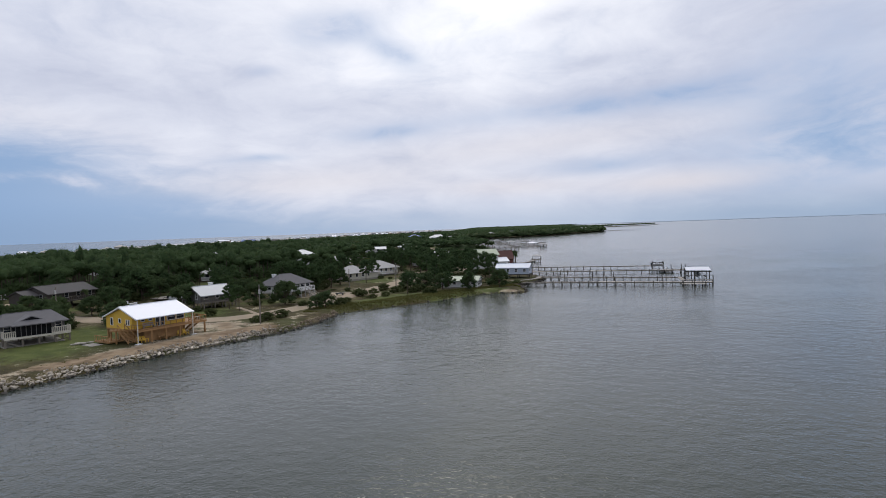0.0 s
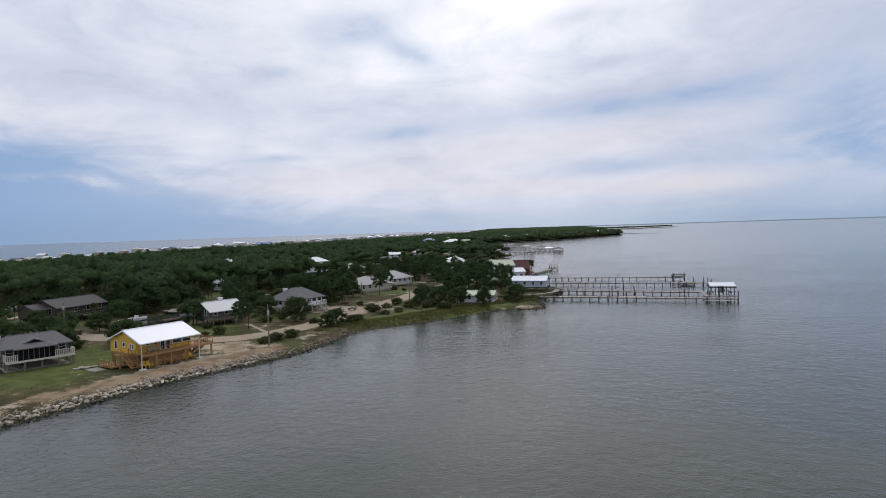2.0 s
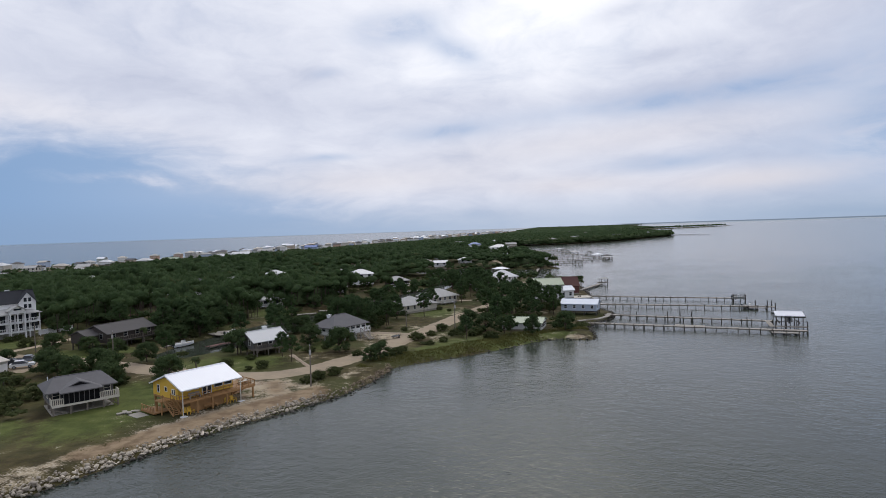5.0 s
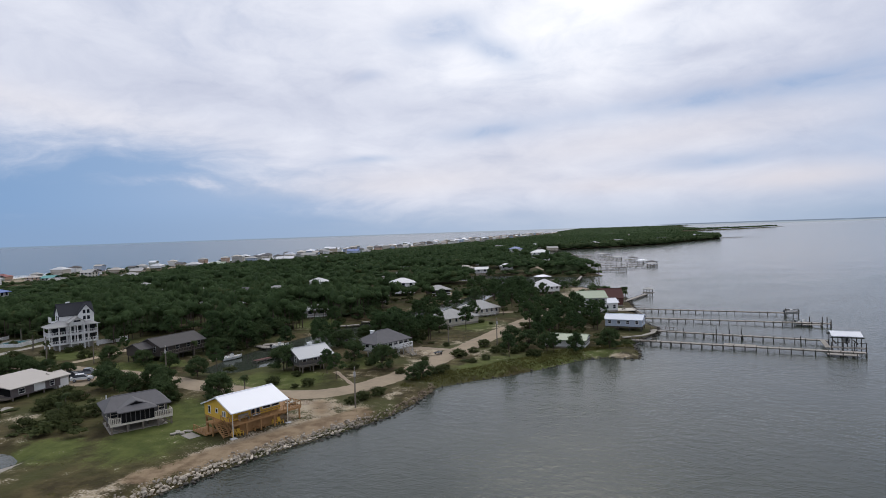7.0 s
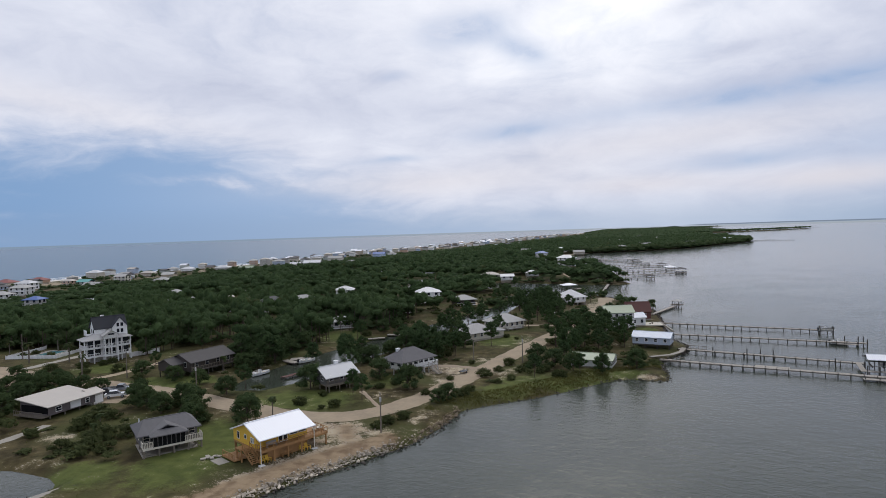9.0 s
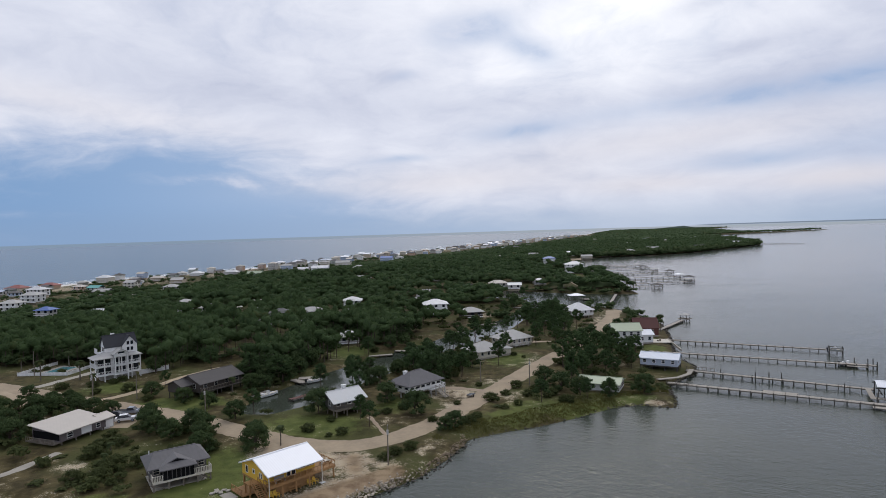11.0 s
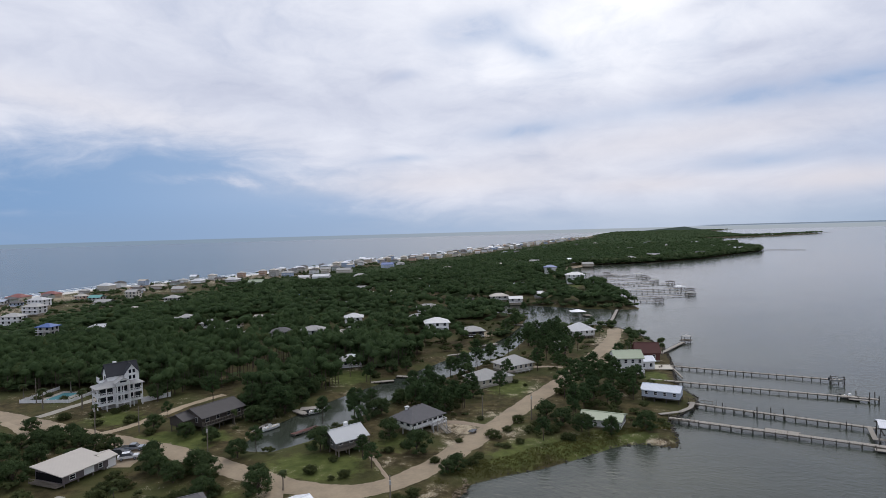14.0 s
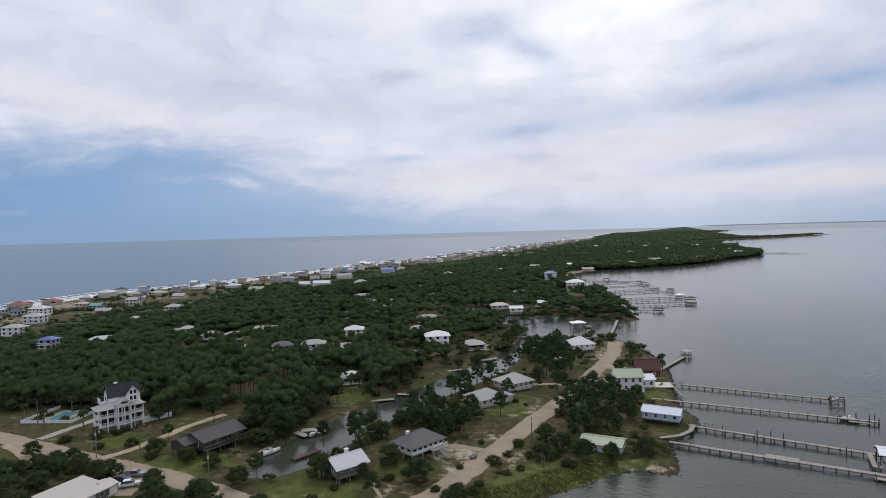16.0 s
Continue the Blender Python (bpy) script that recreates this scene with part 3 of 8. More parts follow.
def masks(px, py, d_shore):
    """Where the ground is sand and where it is mown grass."""
    sand = 0.13 + 0.14 * wobble(px, py, 0.13, 4.0) + 0.12 * wobble(px, py, 0.41, 1.0)
    bay_side = signed(px, py, OUTLINE)
    front = np.clip(1 - np.abs(bay_side - 4.5) / 6.0, 0, 1) * (py < 125) * (py > 55) * (px > -70)
    sand = np.maximum(sand, front * np.where(py < 84, 0.62, np.where(py < 104, 1.2, 0.45)))
    for x, y, rx, ry, k in ((-48, 103, 7, 4, 0.9), (-41, 106, 6, 4, 0.75), (-46, 110, 12, 5, 0.95), (-31, 157, 8, 6, 0.85), (-37, 159, 8, 8, 0.7), (-33, 148, 5, 5, 0.6), (-28, 170, 6, 8, 0.5), (-45, 133, 5, 5, 0.45), (-20, 158, 3, 10, 0.5), (-20, 200, 4, 14, 0.5), (2, 240, 7, 16, 0.6), (-53, 115, 9, 4, 0.6), (14.5, 158.5, 4, 2, 0.9), (8, 157, 4, 1.5, 0.5),
                            (4, 285, 8, 22, 0.7), (9, 255, 8, 8, 0.7), (-90, 222, 8, 7, 0.6), (-52, 300, 6, 9, 0.8), (-98, 152, 6, 4, 0.4), (-63, 112, 4, 5, 0.7), (-95, 98, 6, 4, 0.55), (12, 320, 5, 12, 0.9)):
        sand = np.maximum(sand, k * np.exp(-(((px - x) / rx) ** 2 + ((py - y) / ry) ** 2)))
    ocean_side = signed(px, py, OUTLINE)
    beach = np.clip(1 - ocean_side / 42, 0, 1) * (px < -0.12 * (3100 - py) + 60) * (py > 100)
    sand = np.maximum(sand, beach * 1.4)
    dunes = np.clip(1.25 - ocean_side / np.interp(py, (540, 760), (175, 120)), 0, 1) * (px < -0.12 * (3100 - py) + 60) * (py > 100)
    sand = np.maximum(sand, dunes * (0.52 + 0.22 * wobble(px, py, 0.06, 2.0)))
    cove_beach = to_line(px, py, [(-24, 690), (-34, 716), (-36, 767), (-28, 824), (-6, 852), (20, 858)])
    sand = np.maximum(sand, 1.3 * np.clip(1.6 - cove_beach / 7, 0, 1))
    sand = np.maximum(sand, 0.55 * np.clip(1 - to_line(px, py, MAIN_ROAD) / 5.5, 0, 1))
    lawn = np.zeros(px.shape)
    for x, y, rx, ry, k in ((-63, 92, 9, 13, 1.0), (-76, 84, 9, 7, 0.8), (-60, 128, 14, 9, 0.95), (-47, 146, 8, 9, 0.7), (-27, 200, 9, 12, 0.9), (-104, 138, 12, 8, 0.9), (-133, 150, 12, 10, 0.8),
                            (-30, 176, 12, 9, 0.35), (-84, 206, 9, 13, 1.0), (-70, 102, 5, 12, 0.9), (-64, 106, 6, 9, 1.0), (-104, 135, 13, 7, 1.2), (-98, 141, 9, 6, 1.0), (19, 222, 5, 9, 1.0), (20, 240, 5, 8, 0.7), (-5, 149, 20, 8, 0.9), (6, 160, 14, 6, 0.8), (-18, 141, 8, 8, 0.8), (-168, 165, 9, 7, 0.8), (-50, 250, 12, 30, 0.5), (-22, 553, 10, 22, 1.0)):
        lawn = np.maximum(lawn, k * np.exp(-(((px - x) / rx) ** 2 + ((py - y) / ry) ** 2)))
    return np.clip(sand, 0, 1.3), np.clip(lawn, 0, 1)


def polar_sheet(name, angles, radii, height, centre=(0.0, 0.0)):
    aa, rr = np.meshgrid(np.radians(angles), radii)
    px, py = centre[0] + np.sin(aa) * rr, centre[1] + np.cos(aa) * rr
    pz = height(px, py, rr)
    nr, na = aa.shape
    i = np.arange(nr * na).reshape(nr, na)
    quads = np.stack([i[:-1, :-1], i[1:, :-1], i[1:, 1:], i[:-1, 1:]], -1).reshape(-1, 4)[:, ::-1]
    return mesh_np(name, np.stack([px, py, pz], -1).reshape(-1, 3), np.zeros((0, 3), int), quads), px.ravel(), py.ravel()


def land_height(px, py, rr):
    s = shore(px, py)
    steep = np.clip(0.42 - rr / 1500.0, 0.06, 0.34)
    bump = 0.05 * wobble(px, py, 0.35) + 0.03 * wobble(px, py, 0.9, 2.0)
    return np.clip(s * steep + 0.05, -0.9, LAND) + lift(rr) + np.where(s > 3, bump, bump * 0.5)


water_radii = np.concatenate([[0.5], 4.0 * 1.12 ** np.arange(63)])
water_radii = np.append(water_radii[water_radii < 4800], 4940.0)
water_mesh, _, _ = polar_sheet("water", np.linspace(-180, 180, 121), water_radii, lambda px, py, rr: lift(rr) * 1.0)
stuff("water", water_mesh, WATER, "grey-green rippled bay and sea water under cloud", "water", "structure")

land_radii = 34.0 * 1.0145 ** np.arange(346)
land_radii = np.append(land_radii[land_radii < 4800], 4900.0)
land_mesh, gx, gy = polar_sheet("ground", np.arange(-88, 46, 0.42), land_radii, land_height)
g_sand, g_lawn = masks(gx, gy, shore(gx, gy))
g_beach = np.where((gx < -0.12 * (3100 - gy) + 60) & (gy > 100), np.clip(1.6 - signed(gx, gy, OUTLINE) / 24, 0, 1), 0)
# trodden brown earth between the yellow house and the stones, and on the drive round it
g_earth = np.clip(1.15 - to_line(gx, gy, [(-54, 76.5), (-49.5, 84.5), (-44.6, 92.5), (-39.2, 100), (-34.2, 107)]) / 3.6, 0, 1)
g_earth = np.maximum(g_earth, 0.7 * np.clip(1 - to_line(gx, gy, [(-41, 106), (-44, 112)]) / 4, 0, 1))
for key, values in (("sand", g_sand), ("lawn", g_lawn), ("beach", g_beach), ("earth", g_earth)):
    layer = land_mesh.attributes.new(key, "FLOAT", "POINT")
    layer.data.foreach_set("value", values.astype(np.float32))
land_mesh.polygons.foreach_set("use_smooth", np.ones(len(land_mesh.polygons), bool))
stuff("ground", land_mesh, GROUND, "low sandy coastal ground with patchy grass", "ground", "structure")


def resample(line, step=1.5):
    """A smooth line through the points."""
    p = np.array(line, float)
    t = np.concatenate([[0], np.cumsum(np.hypot(*np.diff(p, axis=0).T))])
    u = np.linspace(0, t[-1], max(3, int(t[-1] / step)))
    q = np.stack([np.interp(u, t, p[:, k]) for k in (0, 1)], -1)
    for _ in range(4):
        q[1:-1] = (q[:-2] + 2 * q[1:-1] + q[2:]) / 4
    return q


def ribbon(name, line, width, z, material, label, ragged=0.25, seed=0.0, step=1.5):
    """A strip of road along a line, with a slight crown and ragged edges."""
    q = resample(line, step)
    d = np.gradient(q, axis=0)
    d /= np.linalg.norm(d, axis=1)[:, None]
    side = np.stack([d[:, 1], -d[:, 0]], -1)
    k = np.arange(len(q))
    rows = []
    for u in (-1, -0.5, 0, 0.5, 1):
        w = width / 2 * u
        if abs(u) == 1:
            w = w + u * ragged * (np.sin(k * 0.9 + seed + u) + np.sin(k * 0.37 + 2 * u + seed) + 0.8 * np.sin(k * 2.3 + 3 * u))
        rows.append(np.column_stack([q + side * np.reshape(w, (-1, 1)), np.full(len(q), z + 0.05 - 0.10 * u * u)]))
    v = np.concatenate(rows)
    n = len(q)
    quads = [(r * n + i, r * n + i + 1, (r + 1) * n + i + 1, (r + 1) * n + i) for r in range(4) for i in range(n - 1)]
    stuff(name, mesh_np(name, v, np.zeros((0, 3), int), quads), material, label, "road", "structure")


ribbon("road", MAIN_ROAD, 6.4, LAND + 0.09, ROAD, "curving pale sandy road through the village", 0.13, 0.0, 1.0)
for i, (line, width, label, material) in enumerate(LANES):
    ribbon("driveway", line, width, LAND + 0.07 - 0.003 * i, material, label, 0.16, i)

# ---- plants ----
ICO = np.array([(0, 0, 1)] + [(0.894 * math.cos(k * 1.2566), 0.894 * math.sin(k * 1.2566), 0.447) for k in range(5)]
               + [(0.894 * math.cos(k * 1.2566 + 0.6283), 0.894 * math.sin(k * 1.2566 + 0.6283), -0.447) for k in range(5)] + [(0, 0, -1)])
ICO_F = np.array([(0, 1 + k, 1 + (k + 1) % 5) for k in range(5)] + [(1 + k, 6 + k, 1 + (k + 1) % 5) for k in range(5)]
                 + [(6 + k, 6 + (k + 1) % 5, 1 + (k + 1) % 5) for k in range(5)] + [(11, 6 + (k + 1) % 5, 6 + k) for k in range(5)])


def foliage_arrays(clumps, leaves, size, seed, core=0.62):
    """Leaf sprays round clump centres (x, y, z, r), with a ragged core in each: vertices, triangles, quads."""
    g = np.random.default_rng(seed)
    V, T, Q, n = [], [], [], 0
    for x, y, z, r in clumps:
        c = np.array((x, y, z))
        if core:
            v = ICO * (g.uniform(0.75, 1.12, (12, 1)) * r * core) * (1, 1, 0.8) + c
            V.append(v), T.append(ICO_F + n)
            n += 12
        d = g.normal(size=(leaves, 3))
        d /= np.linalg.norm(d, axis=1)[:, None]
        d[:, 2] = np.abs(d[:, 2]) * g.choice((1, 1, 1, -0.6), leaves)
        at = c + d * r * g.uniform(0.6, 1.25, (leaves, 1)) * (1, 1, 0.8)
        nor = d + g.normal(size=(leaves, 3)) * 0.42
        nor /= np.linalg.norm(nor, axis=1)[:, None]
        s = np.cross(nor, g.normal(size=(leaves, 3)))
        s /= np.linalg.norm(s, axis=1)[:, None] + 1e-9
        u = np.cross(nor, s)
        L = size * g.uniform(0.6, 1.4, (leaves, 1))
        V.append(np.stack([at - s * L * 0.5 - u * L * 0.3, at + u * L * 0.6, at + s * L * 0.5 - u * L * 0.3], 1).reshape(-1, 3))
        T.append(np.arange(n, n + leaves * 3).reshape(-1, 3))
        n += leaves * 3
    T = np.concatenate(T) if T else np.zeros((0, 3), int)
    return np.concatenate(V), T, (np.concatenate(Q) if Q else np.zeros((0, 4), int))


EDGES = sorted({tuple(sorted((f[i], f[(i + 1) % 3]))) for f in ICO_F.tolist() for i in range(3)})
BALL = np.vstack([ICO, np.array([ICO[a] + ICO[b] for a, b in EDGES])])
BALL /= np.linalg.norm(BALL, axis=1)[:, None]
MID_OF = {e: 12 + i for i, e in enumerate(EDGES)}


def ball_faces():
    out = []
    for a, b, c in ICO_F.tolist():
        ab, bc, ca = (MID_OF[tuple(sorted(e))] for e in ((a, b), (b, c), (c, a)))
        out += [(a, ab, ca), (ab, b, bc), (ca, bc, c), (ab, bc, ca)]
    return np.array(out)


BALL_F = ball_faces()


def crown_arrays(h, w, leaves, size, seed, flat=0.72):
    """One lobed crown, its top at height h: a ragged body thickly set with leaf sprays."""
    g = np.random.default_rng(seed)
    lobes = g.normal(size=(7, 3))
    lobes[:, 2] = np.abs(lobes[:, 2]) * 0.8
    lobes /= np.linalg.norm(lobes, axis=1)[:, None]
    swell = g.uniform(0.15, 0.48, 7)

    def reach(d):
        r = 0.66 + (np.clip(d @ lobes.T, 0, 1) ** 7 * swell).sum(1)
        return w * r * np.where(d[:, 2] < -0.15, 0.75, 1.0)

    centre = np.array((0, 0, h - w * flat))
    V = [BALL * (reach(BALL) * (g.uniform(0.80, 0.98, 42) if leaves > 30 else g.uniform(0.50, 1.08, 42)))[:, None] * (1, 1, flat) + centre]
    T = [BALL_F]
    if leaves:
        d = g.normal(size=(leaves, 3))
        d /= np.linalg.norm(d, axis=1)[:, None]
        d[:, 2] = np.where(d[:, 2] < -0.35, -d[:, 2], d[:, 2])
        at = centre + d * (reach(d) * g.uniform(0.84, 1.14, leaves))[:, None] * (1, 1, flat)
        nor = d + g.normal(size=(leaves, 3)) * 0.36 + (0, 0, 0.2)
        nor /= np.linalg.norm(nor, axis=1)[:, None]
        s = np.cross(nor, g.normal(size=(leaves, 3)))
        s /= np.linalg.norm(s, axis=1)[:, None] + 1e-9
        u = np.cross(nor, s)
        L = size * g.uniform(0.6, 1.4, (leaves, 1))
        V.append(np.stack([at - s * L * 0.55 - u * L * 0.35, at + u * L * 0.65, at + s * L * 0.55 - u * L * 0.35], 1).reshape(-1, 3))
        T.append(np.arange(42, 42 + leaves * 3).reshape(-1, 3))
    return np.concatenate(V), np.concatenate(T), np.zeros((0, 4), int)


def pine_clumps(g, h, w):
    """Clump centres of a slash pine's open, rounded head on a bare lower stem."""
    out, limbs = [], []
    n = int(g.integers(18, 24))
    for k in range(n):
        u = (k + g.uniform(0, 0.8)) / n
        z = h * (0.44 + 0.50 * u)
        round_off = math.sqrt(max(0.05, 1 - 1.25 * (u * 1.1 - 0.30) ** 2))
        reach = w * round_off * g.uniform(0.25, 1.0)
        a = k * 2.4 + g.uniform(-0.5, 0.5)
        p = (math.cos(a) * reach, math.sin(a) * reach, z)
        out.append((*p, w * g.uniform(0.17, 0.34)))
        limbs.append(((0, 0, z - 0.10 * h * (1 - u) - 0.2), p))
    out.append((0, 0, h * 0.96, w * 0.30))
    return out, limbs


def oak_clumps(g, h, w):
    """Clump centres of a live oak: a broad dome whose skirts come down near the ground."""
    out, limbs = [], []
    n = int(g.integers(24, 30))
    for k in range(n):
        a = k * 2.4 + g.uniform(-0.4, 0.4)
        reach = w * math.sqrt((k + 0.5) / n) * g.uniform(0.62, 1.0)
        z = h * (0.80 - 0.56 * (reach / w) ** 2 + g.uniform(-0.10, 0.08))
        p = (math.cos(a) * reach, math.sin(a) * reach, z)
        out.append((*p, w * g.uniform(0.20, 0.38)))
        if k % 2:
            limbs.append(((0, 0, h * 0.22), p))
    for k in range(6):
        a = k * 1.05 + g.uniform(-0.3, 0.3)
        reach = w * g.uniform(0.45, 0.72)
        out.append((math.cos(a) * reach, math.sin(a) * reach, h * g.uniform(0.16, 0.30), w * g.uniform(0.22, 0.32)))
    return out, limbs


def shrub_clumps(g, h, w):
    n = int(g.integers(6, 10))
    out = []
    for k in range(n):
        a = k * 2.4
        reach = w * math.sqrt(k / n) * g.uniform(0.7, 1.0)
        r = w * g.uniform(0.3, 0.48)
        out.append((math.cos(a) * reach, math.sin(a) * reach, max(r * 0.5, h * (0.72 - 0.5 * (reach / w) ** 2)), r))
    for k in range(5):
        a = k * 1.26 + g.uniform(-0.3, 0.3)
        reach = w * g.uniform(0.4, 0.75)
        out.append((math.cos(a) * reach, math.sin(a) * reach, h * g.uniform(0.10, 0.26), w * g.uniform(0.24, 0.36)))
    return out, []


def trunk_geo(g, h, r, limbs, top=0.93):
    geo = Geo()
    p, last = Vector((0, 0, -0.25)), r
    for k in range(1, 5):
        q = Vector((g.uniform(-0.15, 0.15) * k * 0.5, g.uniform(-0.15, 0.15) * k * 0.5, h * top * k / 4))
        nxt = r * (1 - 0.21 * k)
        geo.tube(p, q, last, nxt, 7)
        p, last = q, nxt
    for a, b in limbs:
        geo.tube(a, b, r * 0.32, r * 0.10, 5)
    return geo


TEMPLATES = {}
for kind, make, h, w, leaves, size, mat, bark in (("pine", pine_clumps, 9.0, 3.1, 105, 0.34, PINE_LEAF, BARK), ("oak", oak_clumps, 6.0, 3.2, 85, 0.32, OAK_LEAF, BARK), ("shrub", shrub_clumps, 2.4, 1.9, 85, 0.26, SCRUB_LEAF, BARK)):
    TEMPLATES[kind] = []
    for seed in range(5):
        g = np.random.default_rng(100 + seed * 7 + len(kind))
        clumps, limbs = make(g, h, w)
        crown = mesh_np("crown", *foliage_arrays(clumps, leaves, size, seed))
        crown.materials.append(mat)
        trunk = trunk_geo(g, h * (0.95 if kind == "pine" else 0.6 if kind == "oak" else 0.4), 0.17 if kind != "shrub" else 0.07, limbs).mesh("trunk")
        trunk.materials.append(bark)
        TEMPLATES[kind].append((h, crown, trunk))


def palm_arrays(seed, h):
    g = np.random.default_rng(seed)
    V, Q, n = [], [], 0
    for k in range(30):
        a, rise = k * 2.4, g.uniform(-0.5, 1.1)
        length, prev = g.uniform(1.1, 1.6), None
        d = np.array((math.cos(a), math.sin(a), 0))
        s = np.array((-d[1], d[0], 0))
        for j in range(5):
            u = j / 4
            p = np.array((0, 0, h)) + d * length * u * math.cos(rise * (1 - 0.5 * u)) + np.array((0, 0, 1)) * (length * (math.sin(rise) * u - 0.75 * u * u))
            wd = 0.42 * math.sin(math.pi * (0.15 + 0.8 * u)) + 0.03
            V += [p - s * wd + (0, 0, -0.12 * wd), p, p + s * wd + (0, 0, -0.12 * wd)]
            if j:
                Q += [(n - 3, n - 2, n + 1, n), (n - 2, n - 1, n + 2, n + 1)]
            n += 3
    return np.array(V), np.zeros((0, 3), int), np.array(Q)


TEMPLATES["palm"] = []
for seed in range(3):
    crown = mesh_np("crown", *palm_arrays(seed, 5.0))
    crown.materials.append(PALM_LEAF)
    stem = Geo().tube((0, 0, -0.2), (0.08, 0.05, 2.6), 0.19, 0.15, 8).tube((0.08, 0.05, 2.6), (0, 0, 5.0), 0.15, 0.17, 8).mesh("trunk")
    stem.materials.append(PALM_BARK)
    TEMPLATES["palm"].append((5.0, crown, stem))

LABELS = {"pine": ("pine_tree", "dark green pine with an open rounded crown", "tree", "pines of the village"),
          "oak": ("oak_tree", "dense dark green broad-crowned oak on sandy ground", "tree", "oaks of the village"),
          "shrub": ("shrub", "low rounded olive-green coastal shrub", "shrub", "shrubs of the village"),
          "palm": ("palm_tree", "cabbage palm with a shaggy head of fronds", "tree", "palms of the village")}


def plant(kind, x, y, height, wide=1.0, z=LAND):
    i = int(abs(x * 7.3 + y * 3.1))
    h, crown, trunk = TEMPLATES[kind][i % len(TEMPLATES[kind])]
    name, label, category, group = LABELS[kind]
    s = height / h * (0.8 if kind == "shrub" else 1.0)
    ob = thing(name, label, category, pose(x, y, z - 0.05, 0, 0, (i * 137) % 360), group)
    ob.scale = (s * wide, s * wide, s)
    part("trunk", trunk, None, ob)
    part("crown", crown, None, ob)
    return ob


# ---- houses ----
HOUSES = []                                 # x, y, size: kept free of woods


def gable_geo(L, W, z, rise, over=0.45, thick=0.16, ends=0.4):
    """Two roof slabs over a body L by W whose ridge runs along x; eaves at height z."""
    geo = Geo()
    hw, hl = W / 2 + over, L / 2 + ends
    drop = rise * over / (W / 2)
    for s in (-1, 1):
        a, b = (s * hw, z - drop), (0.0, z + rise)
        v = [(x, y, zz + dz) for x in (-hl, hl) for (y, zz) in (a, b) for dz in (0, thick)]
        faces = [(0, 1, 3, 2), (4, 6, 7, 5), (0, 4, 5, 1), (2, 3, 7, 6), (1, 5, 7, 3), (0, 2, 6, 4)]
        geo.add(v, faces if s > 0 else [tuple(reversed(f)) for f in faces])
    geo.beam((-hl, 0, z + rise + thick), (hl, 0, z + rise + thick), 0.3, 0.08)
    return geo


def hip_geo(L, W, z, rise, over=0.5, thick=0.18, ridge=None):
    geo = Geo()
    hl, hw = L / 2 + over, W / 2 + over
    r = max(0.15, (L - W) / 2) if ridge is None else ridge
    drop = rise * over / (W / 2)
    base = z - drop
    v = [(-hl, -hw, base), (hl, -hw, base), (hl, hw, base), (-hl, hw, base), (-hl, -hw, base + thick), (hl, -hw, base + thick), (hl, hw, base + thick), (-hl, hw, base + thick),
         (-r, 0, z + rise + thick), (r, 0, z + rise + thick)]
    geo.add(v, [(3, 2, 1, 0), (0, 1, 5, 4), (1, 2, 6, 5), (2, 3, 7, 6), (3, 0, 4, 7), (4, 5, 9, 8), (6, 7, 8, 9), (5, 6, 9), (7, 4, 8)])
    geo.beam((-r, 0, z + rise + thick), (r, 0, z + rise + thick), 0.25, 0.08)
    return geo


def body_geo(L, W, z0, z1, rise=0.0):
    """Walls with a gable at both ends of x, if rise is given."""
    if not rise:
        return Geo().box(-L / 2, -W / 2, z0, L / 2, W / 2, z1)
    geo = Geo()
    out = [(-W / 2, z0), (W / 2, z0), (W / 2, z1), (0, z1 + rise), (-W / 2, z1)]
    v = [(x, y, z) for x in (-L / 2, L / 2) for y, z in out]
    geo.add(v, [(4, 3, 2, 1, 0), (5, 6, 7, 8, 9)] + [(k, (k + 1) % 5, 5 + (k + 1) % 5, 5 + k) for k in range(5)])
    return geo


CACHE = {}


def window(parent, L, W, face, u, z, w, h, frame_mat=WHITE, bars=True, y_off=0.0):
    """A framed window on a wall of a body L by W: face is front, back, left or right; u runs along it."""
    key = (w, h, frame_mat.name, bars)
    if key not in CACHE:
        f, t = Geo(), 0.09
        inner = [(-w / 2, 0), (w / 2, 0), (w / 2, h), (-w / 2, h)]
        outer = [(-w / 2 - t, -t), (w / 2 + t, -t), (w / 2 + t, h + t), (-w / 2 - t, h + t)]
        v = [(x, y, z) for y in (-0.06, 0.02) for ring in (outer, inner) for x, z in ring]
        faces = []
        for k in range(4):
            n = (k + 1) % 4
            faces += [(k, n, 4 + n, 4 + k), (8 + n, 8 + k, 12 + k, 12 + n), (8 + k, 8 + n, n, k), (4 + k, 4 + n, 12 + n, 12 + k)]
        f.add(v, faces)
        bar = Geo().box(-w / 2, -0.045, h / 2 - 0.03, w / 2, -0.027, h / 2 + 0.03).mesh("glazing_bar")
        bar.materials.append(frame_mat)
        p = Geo().box(-w / 2, -0.025, 0, w / 2, 0.0, h)
        fm, pm = f.mesh("window"), p.mesh("pane")
        fm.materials.append(frame_mat), pm.materials.append(GLASS)
        CACHE[key] = (fm, pm, bar)
    fm, pm, bar = CACHE[key]
    at = {"front": pose(u, -W / 2 + y_off, z), "back": pose(u, W / 2, z, 0, 0, 180), "left": pose(-L / 2, u, z, 0, 0, -90), "right": pose(L / 2, u, z, 0, 0, 90)}[face]
    ob = part("window", fm, frame_mat, parent, at=at)
    part("pane", pm, GLASS, ob)
    if bars:
        part("glazing_bar", bar, frame_mat, ob)
    return ob


